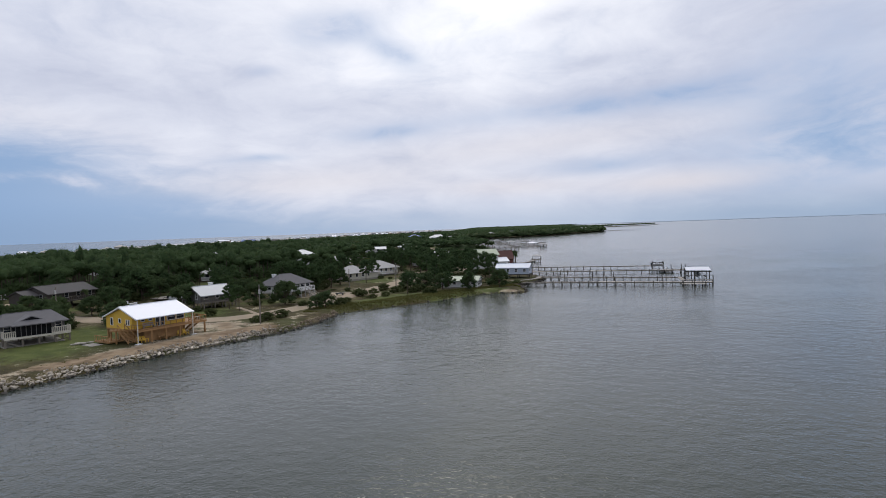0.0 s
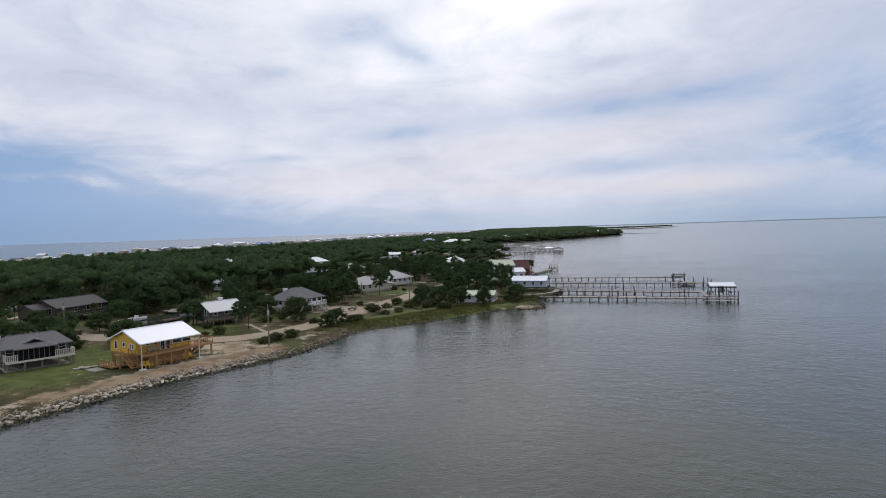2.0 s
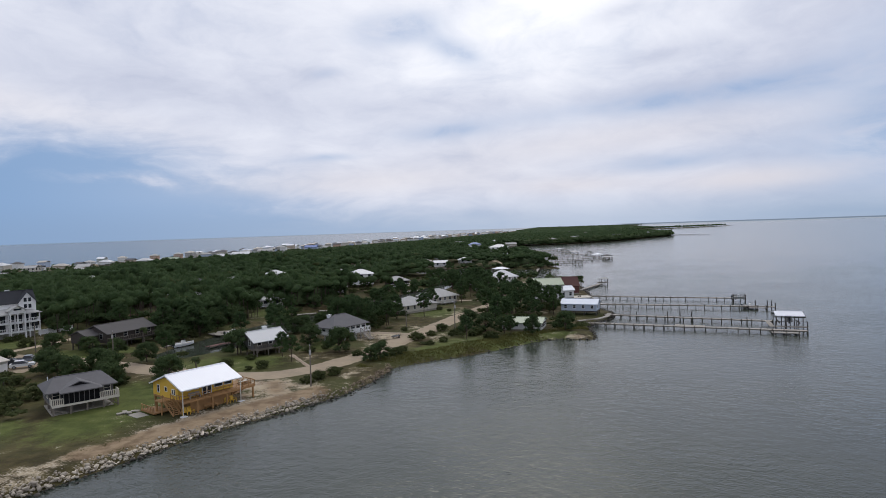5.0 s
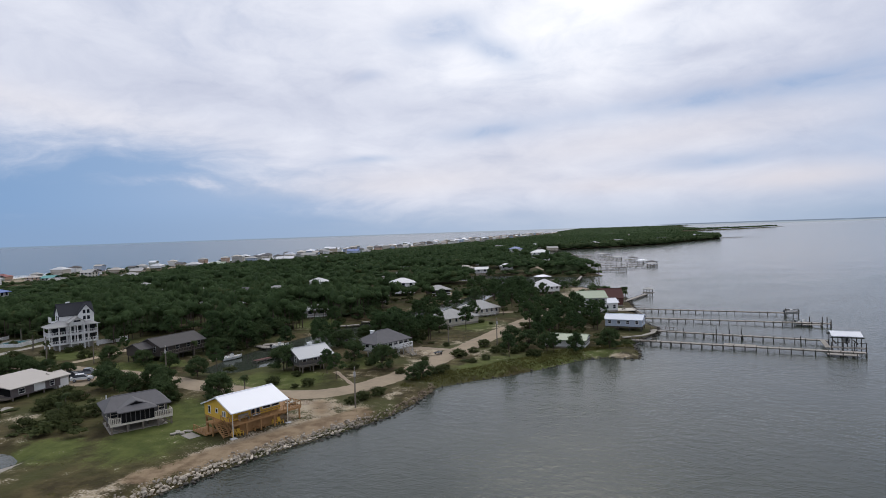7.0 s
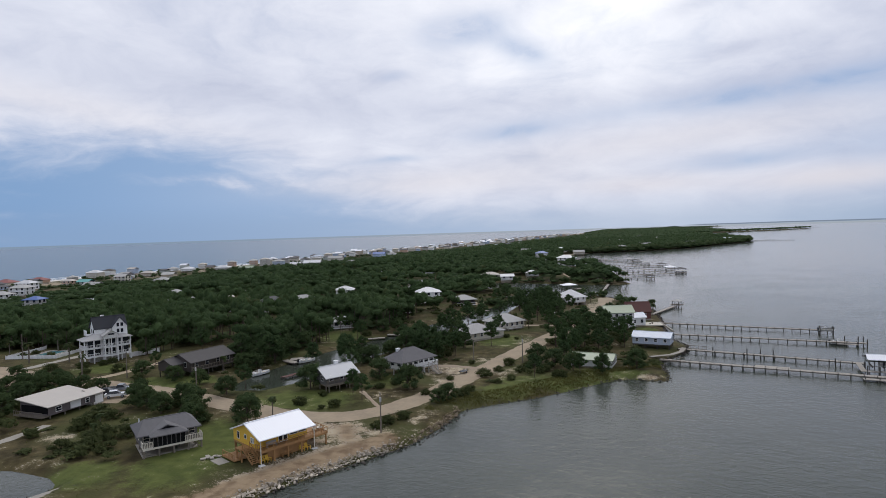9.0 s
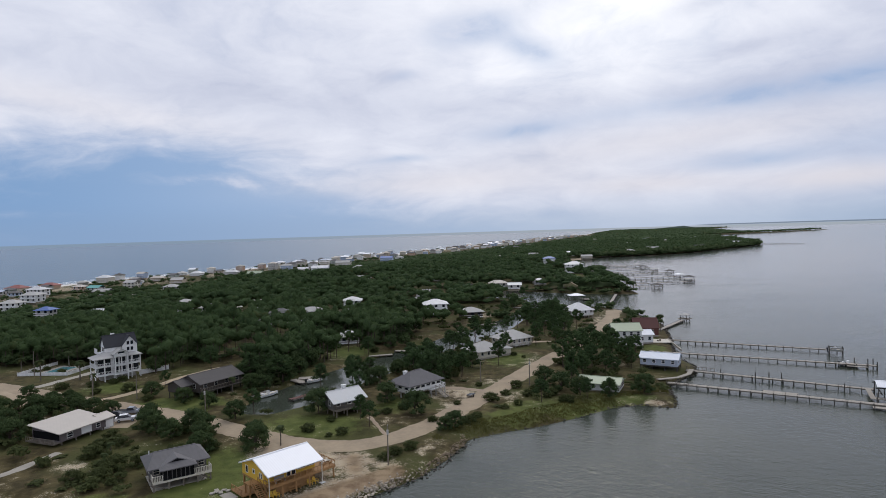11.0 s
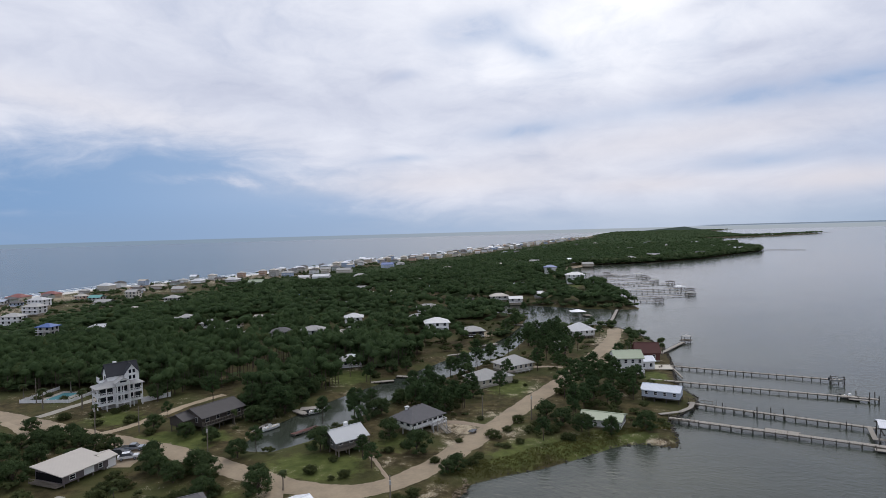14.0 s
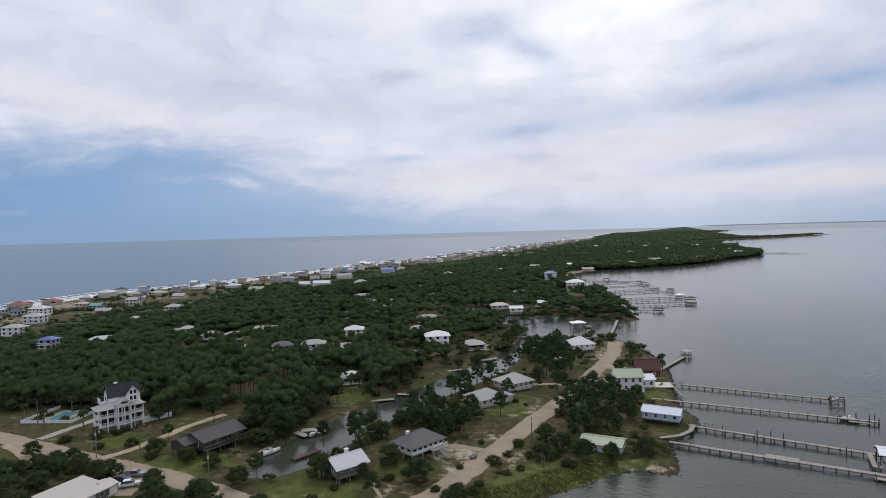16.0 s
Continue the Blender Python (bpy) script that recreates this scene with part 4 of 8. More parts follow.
def posts(parent, xs, ys, z0, z1, size, material, name="stilt"):
    me = Geo().box(-size / 2, -size / 2, z0, size / 2, size / 2, z1).mesh(name)
    me.materials.append(material)
    for x in xs:
        for y in ys:
            part(name, me, material, parent, at=pose(x, y, 0))


def railing(parent, a, b, z, material, height=1.0, step=0.45, picket=0.06, rails=2, name="railing"):
    """A rail with its pickets from a to b (x, y) at deck height z."""
    a, b = Vector((*a, 0)), Vector((*b, 0))
    n = max(2, round((b - a).length / step))
    geo = Geo()
    geo.beam((*a.xy, z + height), (*b.xy, z + height), 0.09, 0.09)
    rail = part(name, geo, material, parent)
    part("lower_rail", Geo().beam((*a.xy, z + 0.12), (*b.xy, z + 0.12), 0.09, 0.09), material, rail)
    key = ("picket", picket, height, material.name)
    if key not in CACHE:
        CACHE[key] = Geo().box(-picket / 2, -picket / 2, 0, picket / 2, picket / 2, height).mesh("picket")
        CACHE[key].materials.append(material)
    for k in range(n + 1):
        p = a.lerp(b, k / n)
        part("picket", CACHE[key], material, rail, at=pose(p.x, p.y, z))
    return rail


def stairs(parent, a, b, width, material, name="stairs"):
    """A straight flight from a down to b (x, y, z each)."""
    a, b = Vector(a), Vector(b)
    geo = Geo()
    d = (b - a)
    side = Vector((d.y, -d.x, 0)).normalized() * width / 2
    for s in (-1, 1):
        geo.beam(a + side * s, b + side * s, 0.08, 0.3)
    n = max(3, round(abs(d.z) / 0.19))
    for k in range(n):
        p = a + d * ((k + 0.5) / n)
        geo.beam(p - side, p + side, 0.28, 0.05)
    for s in (-1, 1):
        geo.beam(a + side * s + Vector((0, 0, 0.95)), b + side * s + Vector((0, 0, 0.95)), 0.07, 0.09)
        for k in range(4):
            p = a + d * (k / 3) + side * s
            geo.beam(p, p + Vector((0, 0, 0.95)), 0.08, 0.08)
    return part(name, geo, material, parent)


def cottage(label, x, y, angle, L, W, floor, wall_h, rise, wall, roof, kind="gable", trim=WHITE, wins=(3, 2), stilt=BARE_WOOD, deck=None, chimney=None, over=0.5, name="house", group="", rail=WHITE, win=(0.9, 1.2), storeys=1):
    """A house on stilts: floor is the height of its floor over the ground; its front faces the local -y."""
    ob = thing(name, label, "house", pose(x, y, LAND, 0, 0, angle), group)
    z1 = floor + wall_h * storeys
    part("wall", body_geo(L, W, floor, z1, rise if kind == "gable" else 0), wall, ob)
    part("roof", gable_geo(L, W, z1, rise, over) if kind == "gable" else hip_geo(L, W, z1, rise, over), roof, ob)
    if floor > 0.6:
        nx = max(2, round(L / 3.2))
        posts(ob, [-L / 2 + 0.2 + k * (L - 0.4) / nx for k in range(nx + 1)], (-W / 2 + 0.2, 0, W / 2 - 0.2), -0.2, floor, 0.24, stilt)
        part("floor_frame", Geo().box(-L / 2, -W / 2, floor - 0.28, L / 2, W / 2, floor - 0.004), stilt, ob)
    else:
        part("plinth", Geo().box(-L / 2 + 0.05, -W / 2 + 0.05, -0.3, L / 2 - 0.05, W / 2 - 0.05, floor - 0.004), CONCRETE, ob)
    for s in range(storeys):
        z = floor + s * wall_h + 0.75
        for face, n, span in (("front", wins[0], L), ("left", wins[1], W), ("right", wins[1], W)):
            for k in range(n):
                window(ob, L, W, face, -span / 2 + span * (k + 0.5) / n, z, win[0], win[1], trim)
    if deck:
        d0, d1, dy = deck
        part("deck", Geo().box(d0, -W / 2 - dy, floor - 0.2, d1, -W / 2 - 0.003, floor), stilt, ob)
        posts(ob, [d0 + 0.15 + k * (d1 - d0 - 0.3) / 3 for k in range(4)], (-W / 2 - dy + 0.15,), -0.2, floor, 0.2, stilt, "deck_post")
        railing(ob, (d0, -W / 2 - dy + 0.06), (d1, -W / 2 - dy + 0.06), floor, rail, 1.0, 0.5)
        railing(ob, (d0 + 0.06, -W / 2 - dy + 0.1), (d0 + 0.06, -W / 2 - 0.05), floor, rail, 1.0, 0.5)
        railing(ob, (d1 - 0.06, -W / 2 - dy + 0.1), (d1 - 0.06, -W / 2 - 0.05), floor, rail, 1.0, 0.5)
    if chimney:
        cx, cy, cz = chimney
        part("chimney", Geo().box(cx - 0.4, cy - 0.4, z1 - 0.2, cx + 0.4, cy + 0.4, cz).box(cx - 0.5, cy - 0.5, cz, cx + 0.5, cy + 0.5, cz + 0.12), WHITE, ob)
    return ob


def yellow_house():
    """Local x runs along the front from the south end, -y faces the bay."""
    L, W = 9.4, 7.6
    fl = 2.15
    ob = thing("stilt_house", "bright yellow stilt house with a white metal roof on the shore", "house", pose(-51.3, 98.45, LAND, 0, 0, 59))
    cy = 0.85                                                   # the body stands back behind the porch
    wall = Geo()
    out = [(cy - W / 2, fl), (cy + W / 2, fl), (cy + W / 2, 4.0), (0, 5.45), (cy - W / 2, 4.3)]
    v = [(x, y, z) for x in (-L / 2, L / 2) for y, z in out]
    wall.add(v, [(4, 3, 2, 1, 0), (5, 6, 7, 8, 9)] + [(k, (k + 1) % 5, 5 + (k + 1) % 5, 5 + k) for k in range(5)])
    part("wall", wall, YELLOW, ob, "yellow painted board walls")
    part("roof", gable_geo(L, 9.2, 4.0, 1.65, 0.4, 0.14, 0.45), WHITE_ROOF, ob, "white standing-seam metal roof")
    for x in (-L / 2 - 0.46, L / 2 + 0.46):
        for s in (-1, 1):
            part("fascia", Geo().beam((x, s * 5.0, 3.88), (x, 0, 5.66), 0.04, 0.2), WHITE, ob)
    part("floor_frame", Geo().box(-L / 2, cy - W / 2, fl - 0.3, L / 2, cy + W / 2, fl - 0.004), PINE_WOOD, ob)
    y0 = -4.7                                                   # outer edge of the porch
    deck = part("deck", Geo().box(L / 2 + 0.05, cy - W / 2, fl - 0.2, L / 2 + 3.0, cy - 0.2, fl), PINE_WOOD, ob, "new golden pine deck")
    part("deck_edge", Geo().box(-L / 2 - 0.2, y0, fl - 0.32, L / 2 + 3.0, y0 + 0.06, fl - 0.045), PINE_WOOD, ob)
    wide = (cy - W / 2 - y0) / 12
    plank = Geo().box(-L / 2 - 0.2, 0.01, fl - 0.04, L / 2 + 3.0, wide - 0.01, fl).mesh("plank")
    plank.materials.append(PINE_WOOD)
    for k in range(12):
        part("plank", plank, PINE_WOOD, deck, at=pose(0, y0 + k * wide, 0))
    posts(ob, [-4.5, -2.2, 0.1, 2.4, 4.6], (cy - W / 2 + 0.2, 1.0, cy + W / 2 - 0.2), -0.2, fl, 0.26, PINE_WOOD)
    posts(ob, [-2.4, 0.1, 2.6, 7.4], (y0 + 0.2,), -0.2, fl, 0.22, PINE_WOOD, "deck_post")
    posts(ob, [-4.9, 4.9], (y0 - 0.1,), -0.1, 4.0, 0.12, CREAM_WALL, "porch_post")
    foot = Geo().box(-0.45, -0.35, -0.1, 0.45, 0.35, 0.1).mesh("footing")
    for x in (-4.9, 4.9):
        part("footing", foot, WHITE, ob, at=pose(x, y0 - 0.2, 0))
    railing(ob, (-L / 2 - 0.15, y0 + 0.05), (L / 2 + 2.95, y0 + 0.05), fl, PINE_WOOD, 0.85, 1.1, 0.07)
    railing(ob, (L / 2 + 2.95, y0 + 0.1), (L / 2 + 2.95, cy - 0.4), fl, PINE_WOOD, 0.85, 1.1, 0.07)
    railing(ob, (-L / 2 - 0.15, y0 + 0.1), (-L / 2 - 0.15, cy - W / 2), fl, PINE_WOOD, 0.85, 1.1, 0.07)
    # closed store under the house, boarded in brown
    part("store_wall", Geo().box(-L / 2 + 1.6, y0 + 1.1, -0.1, L / 2 - 0.8, cy + W / 2 - 0.6, fl - 0.34), PINE_WOOD, ob, "board wall of the store under the house")
    # stairs at both ends
    stairs(ob, (L / 2 + 2.2, y0 + 1.3, fl), (L / 2 + 2.2, y0 + 4.8, 0.0), 1.2, PINE_WOOD)
    stairs(ob, (-L / 2 - 0.9, -1.3, fl), (-L / 2 - 0.9, -4.4, 0.4), 1.2, PINE_WOOD)
    part("landing", Geo().box(-L / 2 - 1.8, -1.3, fl - 0.2, -L / 2 - 0.02, 0.6, fl).box(-L / 2 - 1.7, -1.2, -0.1, -L / 2 - 1.5, -1.0, fl - 0.2).box(-L / 2 - 1.7, 0.3, -0.1, -L / 2 - 1.5, 0.5, fl - 0.2), PINE_WOOD, ob)
    part("side_deck", Geo().box(-L / 2 - 2.6, -0.6, 0.25, -L / 2 - 0.1, 3.6, 0.42), PINE_WOOD, ob)
    railing(ob, (-L / 2 - 2.55, -0.5), (-L / 2 - 2.55, 3.5), 0.42, PINE_WOOD, 0.9, 0.5)
    # windows and doors
    yw = cy - W / 2
    for x, w, h, z in ((-2.9, 0.55, 0.5, fl + 1.15), (-0.35, 0.6, 1.75, fl + 0.1), (0.55, 0.6, 1.75, fl + 0.1), (2.1, 1.4, 0.95, fl + 0.75), (3.8, 1.3, 0.95, fl + 0.75), (-1.6, 0.5, 0.5, fl + 1.15)):
        window(ob, L, 2 * abs(yw), "front", x, z, w, h, WHITE, w > 1)
    for u, z, w, h in ((2.5, fl + 0.55, 0.65, 1.1), (0.1, fl + 1.0, 0.6, 0.6), (-1.9, fl + 0.75, 0.3, 0.75), (-2.5, fl + 0.75, 0.3, 0.75)):
        window(ob, L, W, "left", u + 0.4, z, w, h, WHITE, False)
    window(ob, L, W, "right", 1.5, fl + 0.7, 0.9, 1.1, WHITE)
    return ob


def grey_house():
    L, W, fl, wh = 9.0, 7.0, 1.55, 1.9
    ob = thing("stilt_house", "weathered grey stilt house with shingled roof and screened porch", "house", pose(-72.0, 98.2, LAND, 0, 0, 48))
    part("wall", body_geo(L, W, fl, fl + wh, 0), GREY_WALL, ob)
    part("roof", hip_geo(L, W + 0.2, fl + wh, 1.4, 0.6, 0.18, 3.4), GREY_SHINGLE, ob, "grey asphalt shingle roof")
    # screened porch with its own low gable, standing forward of the wall
    pw, pd = 4.9, 2.1
    px0 = -0.4
    y0 = -W / 2 - pd
    gable = Geo()
    top = fl + wh + 1.1
    for s in (-1, 1):
        v = [(px0 + s * (pw / 2 + 0.5), y0 + 1.2, fl + wh - 0.12), (px0, y0 + 1.2, top), (px0, 0.0, top), (px0 + s * (pw / 2 + 0.5), 0.0, fl + wh - 0.12)]
        v += [(a, b, c + 0.16) for a, b, c in v]
        faces = [(0, 1, 2, 3), (7, 6, 5, 4), (0, 4, 5, 1), (1, 5, 6, 2), (2, 6, 7, 3), (3, 7, 4, 0)]
        gable.add(v, faces if s < 0 else [tuple(reversed(f)) for f in faces])
    part("porch_roof", gable, GREY_SHINGLE, ob)
    # the low front slope below a small dark gablet
    ze, reach, mid = fl + wh - 0.12, pw / 2 + 0.5, (pw / 2 + 0.5) * 0.55
    zm = ze + (1 - mid / reach) * (top - ze)
    v = [(px0 - reach, y0 - 0.5, ze), (px0 + reach, y0 - 0.5, ze), (px0 + reach, y0 + 1.3, ze), (px0 + mid, y0 + 1.3, zm), (px0 - mid, y0 + 1.3, zm), (px0 - reach, y0 + 1.3, ze)]
    v += [(a, b, c + 0.16) for a, b, c in v]
    part("porch_slope", Geo().add(v, [(6, 7, 9, 10), (7, 8, 9), (6, 10, 11), (0, 1, 7, 6), (4, 3, 1, 0), (3, 2, 1), (5, 4, 0), (1, 2, 8, 7), (5, 0, 6, 11)]), GREY_SHINGLE, ob)
    tri = [(px0 - mid, zm + 0.17), (px0 + mid, zm + 0.17), (px0, top + 0.02)]
    front = Geo().add([(x, y, z) for y in (y0 + 1.3, y0 + 1.4) for x, z in tri], [(0, 1, 2), (5, 4, 3), (0, 3, 4, 1), (1, 4, 5, 2), (2, 5, 3, 0)])
    part("porch_gable", front, SCREEN, ob, "dark louvred gablet")
    for k in range(7):
        x0, x1 = px0 - pw / 2 + k * pw / 7, px0 - pw / 2 + (k + 1) * pw / 7
        part("screen", Geo().box(x0 + 0.05, y0 + 0.06, fl + 0.1, x1 - 0.05, y0 + 0.08, fl + wh - 0.12), SCREEN, ob)
        part("porch_mullion", Geo().box(x0 - 0.05, y0, fl, x0 + 0.05, y0 + 0.12, fl + wh - 0.1), GREY_WALL, ob)
    for s, n in ((-1, "porch_side"), (1, "porch_side")):
        x = px0 + s * pw / 2
        part(n, Geo().box(x - 0.05, y0 + 0.13, fl, x + 0.05, -W / 2 - 0.003, fl + wh - 0.1), SCREEN, ob)
    part("deck", Geo().box(-L / 2, y0, fl - 0.25, L / 2 + 0.4, -W / 2 - 0.003, fl - 0.004), BARE_WOOD, ob)
    part("deck_band", Geo().box(-L / 2, y0 - 0.07, fl - 0.25, L / 2 + 0.4, y0 - 0.003, fl + 0.06), CREAM_WALL, ob, "pale painted board along the deck")
    part("floor_frame", Geo().box(-L / 2, -W / 2, fl - 0.25, L / 2, W / 2, fl - 0.004), BARE_WOOD, ob)
    posts(ob, [-4.3, -2.0, 0.3, 2.6, 4.7], (y0 + 0.2,), -0.2, fl - 0.25, 0.24, BARE_WOOD, "deck_post")
    posts(ob, [-4.2, -1.5, 1.5, 4.2], (-3.2, 0, 3.2), -0.2, fl - 0.25, 0.26, BARE_WOOD)
    for a, b in (((-L / 2, y0 + 0.05), (px0 - pw / 2 - 0.1, y0 + 0.05)), ((px0 + pw / 2 + 0.1, y0 + 0.05), (L / 2 + 0.35, y0 + 0.05)), ((L / 2 + 0.35, y0 + 0.1), (L / 2 + 0.35, -W / 2 - 0.1)), ((-L / 2 + 0.05, y0 + 0.1), (-L / 2 + 0.05, -W / 2 - 0.1))):
        railing(ob, a, b, fl, CREAM_WALL, 1.0, 0.27, 0.11)
    for x0, x1, back in ((3.2, 4.6, 0.3), (4.6, 3.2, 0.37), (-4.8, -2.6, 0.3)):
        part("brace", Geo().beam((x0, y0 + back, fl - 0.4), (x1, y0 + back, 0.2), 0.06, 0.15), BARE_WOOD, ob)
    for u in (-3.6, 3.6):
        window(ob, L, W, "front", u, fl + 0.7, 0.9, 0.9, CREAM_WALL)
    for u in (-1.6, 1.4):
        window(ob, L, W, "left", u, fl + 0.7, 0.8, 0.9, CREAM_WALL)
        window(ob, L, W, "right", u, fl + 0.7, 0.8, 0.9, CREAM_WALL)
    part("slab", Geo().box(-L / 2, y0 + 0.6, -0.1, L / 2 - 0.3, W / 2 - 0.4, 0.07), CONCRETE, ob, "pale concrete slab under the house")
    part("vent_pipe", Geo().tube((-4.0, 1.2, fl + wh + 0.4), (-4.0, 1.2, fl + wh + 1.6), 0.09), WHITE, ob)
    return ob


def white_house():
    """Tall white house with two tiers of verandas, a gabled middle bay and a steep dark attic roof."""
    ob = thing("veranda_house", "tall white three-storey house with double verandas and dark steep roof", "house", pose(-141.9, 160.4, LAND, 0, 0, 58))
    L, W = 12.8, 5.4
    f1, f2, f3 = 2.0, 4.55, 7.1
    back = -W / 2 + 1.7
    part("wall", Geo().box(-L / 2 + 1.4, back, f1, L / 2 - 0.4, W / 2, f3), WHITE, ob)
    part("rear_wall", Geo().box(-L / 2 + 3.2, W / 2 + 0.003, 0.4, L / 2 - 0.6, W / 2 + 2.6, f3 + 0.3), WHITE, ob)
    part("ground_wall", Geo().box(-L / 2 + 2.2, back + 0.6, -0.2, L / 2 - 1.0, W / 2 - 0.5, f1 - 0.26), MUDDY_WALL, ob)
    bay0, bay1 = -1.2, 2.6
    for z in (f1, f2):
        part("veranda_floor", Geo().box(-L / 2, -W / 2, z - 0.25, L / 2, W / 2 - 0.003, z - 0.003), WHITE, ob)
        part("bay_floor", Geo().box(bay0, -W / 2 - 1.0, z - 0.25, bay1, -W / 2 - 0.003, z - 0.006), WHITE, ob)
        for a, b in (((-L / 2 + 0.06, -W / 2 + 0.06), (bay0, -W / 2 + 0.06)), ((bay0 + 0.06, -W / 2 - 0.94), (bay1 - 0.06, -W / 2 - 0.94)), ((bay1, -W / 2 + 0.06), (L / 2 - 0.06, -W / 2 + 0.06)),
                     ((-L / 2 + 0.06, -W / 2 + 0.1), (-L / 2 + 0.06, W / 2 - 0.1)), ((L / 2 - 0.06, -W / 2 + 0.1), (L / 2 - 0.06, 0))):
            railing(ob, a, b, z, WHITE, 0.95, 0.4, 0.08)
    xs = [-L / 2 + 0.15 + k * (L - 0.3) / 5 for k in range(6)]
    posts(ob, [x for x in xs if not bay0 < x < bay1] + [bay0, bay1], (-W / 2 + 0.15,), -0.2, f3, 0.26, WHITE, "veranda_post")
    posts(ob, (bay0 + 0.15, (bay0 + bay1) / 2, bay1 - 0.15), (-W / 2 - 0.85,), -0.2, f3 + 0.5, 0.26, WHITE, "bay_post")
    posts(ob, (xs[0],), (W / 2 - 0.2,), -0.2, f3, 0.26, WHITE, "veranda_post")
    part("veranda_roof", hip_geo(L, W, f3, 1.5, 0.45, 0.18, 2.2), PALE_SHINGLE, ob, "pale grey veranda roof")
    # middle bay with its pediment and little balcony
    mid = (bay0 + bay1) / 2
    part("bay_roof", gable_geo(4.6, 4.0, f3 + 1.0, 1.25, 0.4, 0.14), PALE_SHINGLE, ob, at=pose(mid, -W / 2 + 1.3, 0, 0, 0, 90))
    part("bay_wall", body_geo(4.2, 3.8, f3 - 0.05, f3 + 1.0, 1.15), WHITE, ob, at=pose(mid, -W / 2 + 1.3, 0, 0, 0, 90))
    part("bay_window", Geo().box(mid - 0.9, -W / 2 - 0.86, f3 + 0.95, mid + 0.9, -W / 2 - 0.805, f3 + 1.45), GLASS, ob, "dark pediment window")
    railing(ob, (bay0 + 0.1, -W / 2 - 1.0), (bay1 - 0.1, -W / 2 - 1.0), f3, WHITE, 0.8, 0.4, 0.08)
    # attic block: ridge along the front, one broad cross gable
    ax, ay, aw = 1.5, 1.9, 5.0
    part("attic_wall", body_geo(8.6, aw, f3 + 0.2, f3 + 3.0, 3.0), WHITE, ob, at=pose(ax, ay, 0))
    part("attic_roof", gable_geo(8.6, aw, f3 + 3.0, 3.0, 0.35, 0.16), BLACK_SHINGLE, ob, "steep dark shingle roof", at=pose(ax, ay, 0))
    part("cross_gable_wall", body_geo(3.6, 4.2, f3 + 0.3, f3 + 3.0, 2.7), WHITE, ob, at=pose(3.7, 0.2, 0, 0, 0, 90))
    part("cross_gable_roof", gable_geo(3.6, 4.2, f3 + 3.0, 2.7, 0.3, 0.14), BLACK_SHINGLE, ob, at=pose(3.7, 0.22, 0, 0, 0, 90))
    part("chimney", Geo().box(-0.4, 2.2, f3 + 4.6, 0.6, 3.0, f3 + 6.5), WHITE, ob)
    part("side_balcony", Geo().box(-L / 2 + 1.6, 0.6, f3 + 0.9, -2.85, 3.6, f3 + 1.1).box(-L / 2 + 1.6, 0.6, f3 + 1.1, -L / 2 + 1.7, 3.6, f3 + 2.5), WHITE, ob)
    for z in (f1, f2):
        for x in (-4.3, -2.4, -0.3, 1.7, 3.7, 5.4):
            # wide dark panes paint the veranda's shade onto the inner wall
            part("veranda_door", Geo().box(x - 0.75, back - 0.05, z + 0.08, x + 0.75, back - 0.004, z + 2.0), GLASS, ob, "dark glazed veranda pane, widened to paint in shade")
        for k in range(2):
            window(ob, L - 2.8, W, "left", -0.3 + k * 1.6, z + 0.3, 1.0, 1.6, WHITE)
    for x, z in ((3.2, 1.2), (4.3, 1.2), (3.2, 3.0), (4.3, 3.0)):
        part("window", Geo().box(x - 0.35, -1.66, f3 + z, x + 0.35, -1.604, f3 + z + 1.1), GLASS, ob)
    for u in (1.0, 2.6):
        part("window", Geo().box(ax - 4.36, u - 0.35, f3 + 1.4, ax - 4.304, u + 0.35, f3 + 2.6), GLASS, ob)
    return ob


def brown_house():
    ob = cottage("long dark brown stilt house with a low shingled roof", -102.4, 151.4, 72, 13.4, 9.0, 1.7, 2.2, 1.7, BROWN_WALL, BROWN_SHINGLE, "gable", MUDDY_WALL, (4, 2), DARK_WOOD, (-6.7, 6.7, 1.2), None, 0.7, rail=BARE_WOOD)
    part("side_wing", body_geo(3.4, 6.0, 1.7, 3.6, 1.0), BROWN_WALL, ob, at=pose(-8.3, 1.4, 0))
    part("wing_roof", gable_geo(3.4, 6.0, 3.6, 1.1, 0.5), BROWN_SHINGLE, ob, at=pose(-8.3, 1.4, 0))
    posts(ob, (-9.8, -8.4), (-1.4, 1.2, 4.0), -0.2, 1.7, 0.22, DARK_WOOD, "wing_post")
    return ob


yellow_house()
grey_house()
white_house()
brown_house()


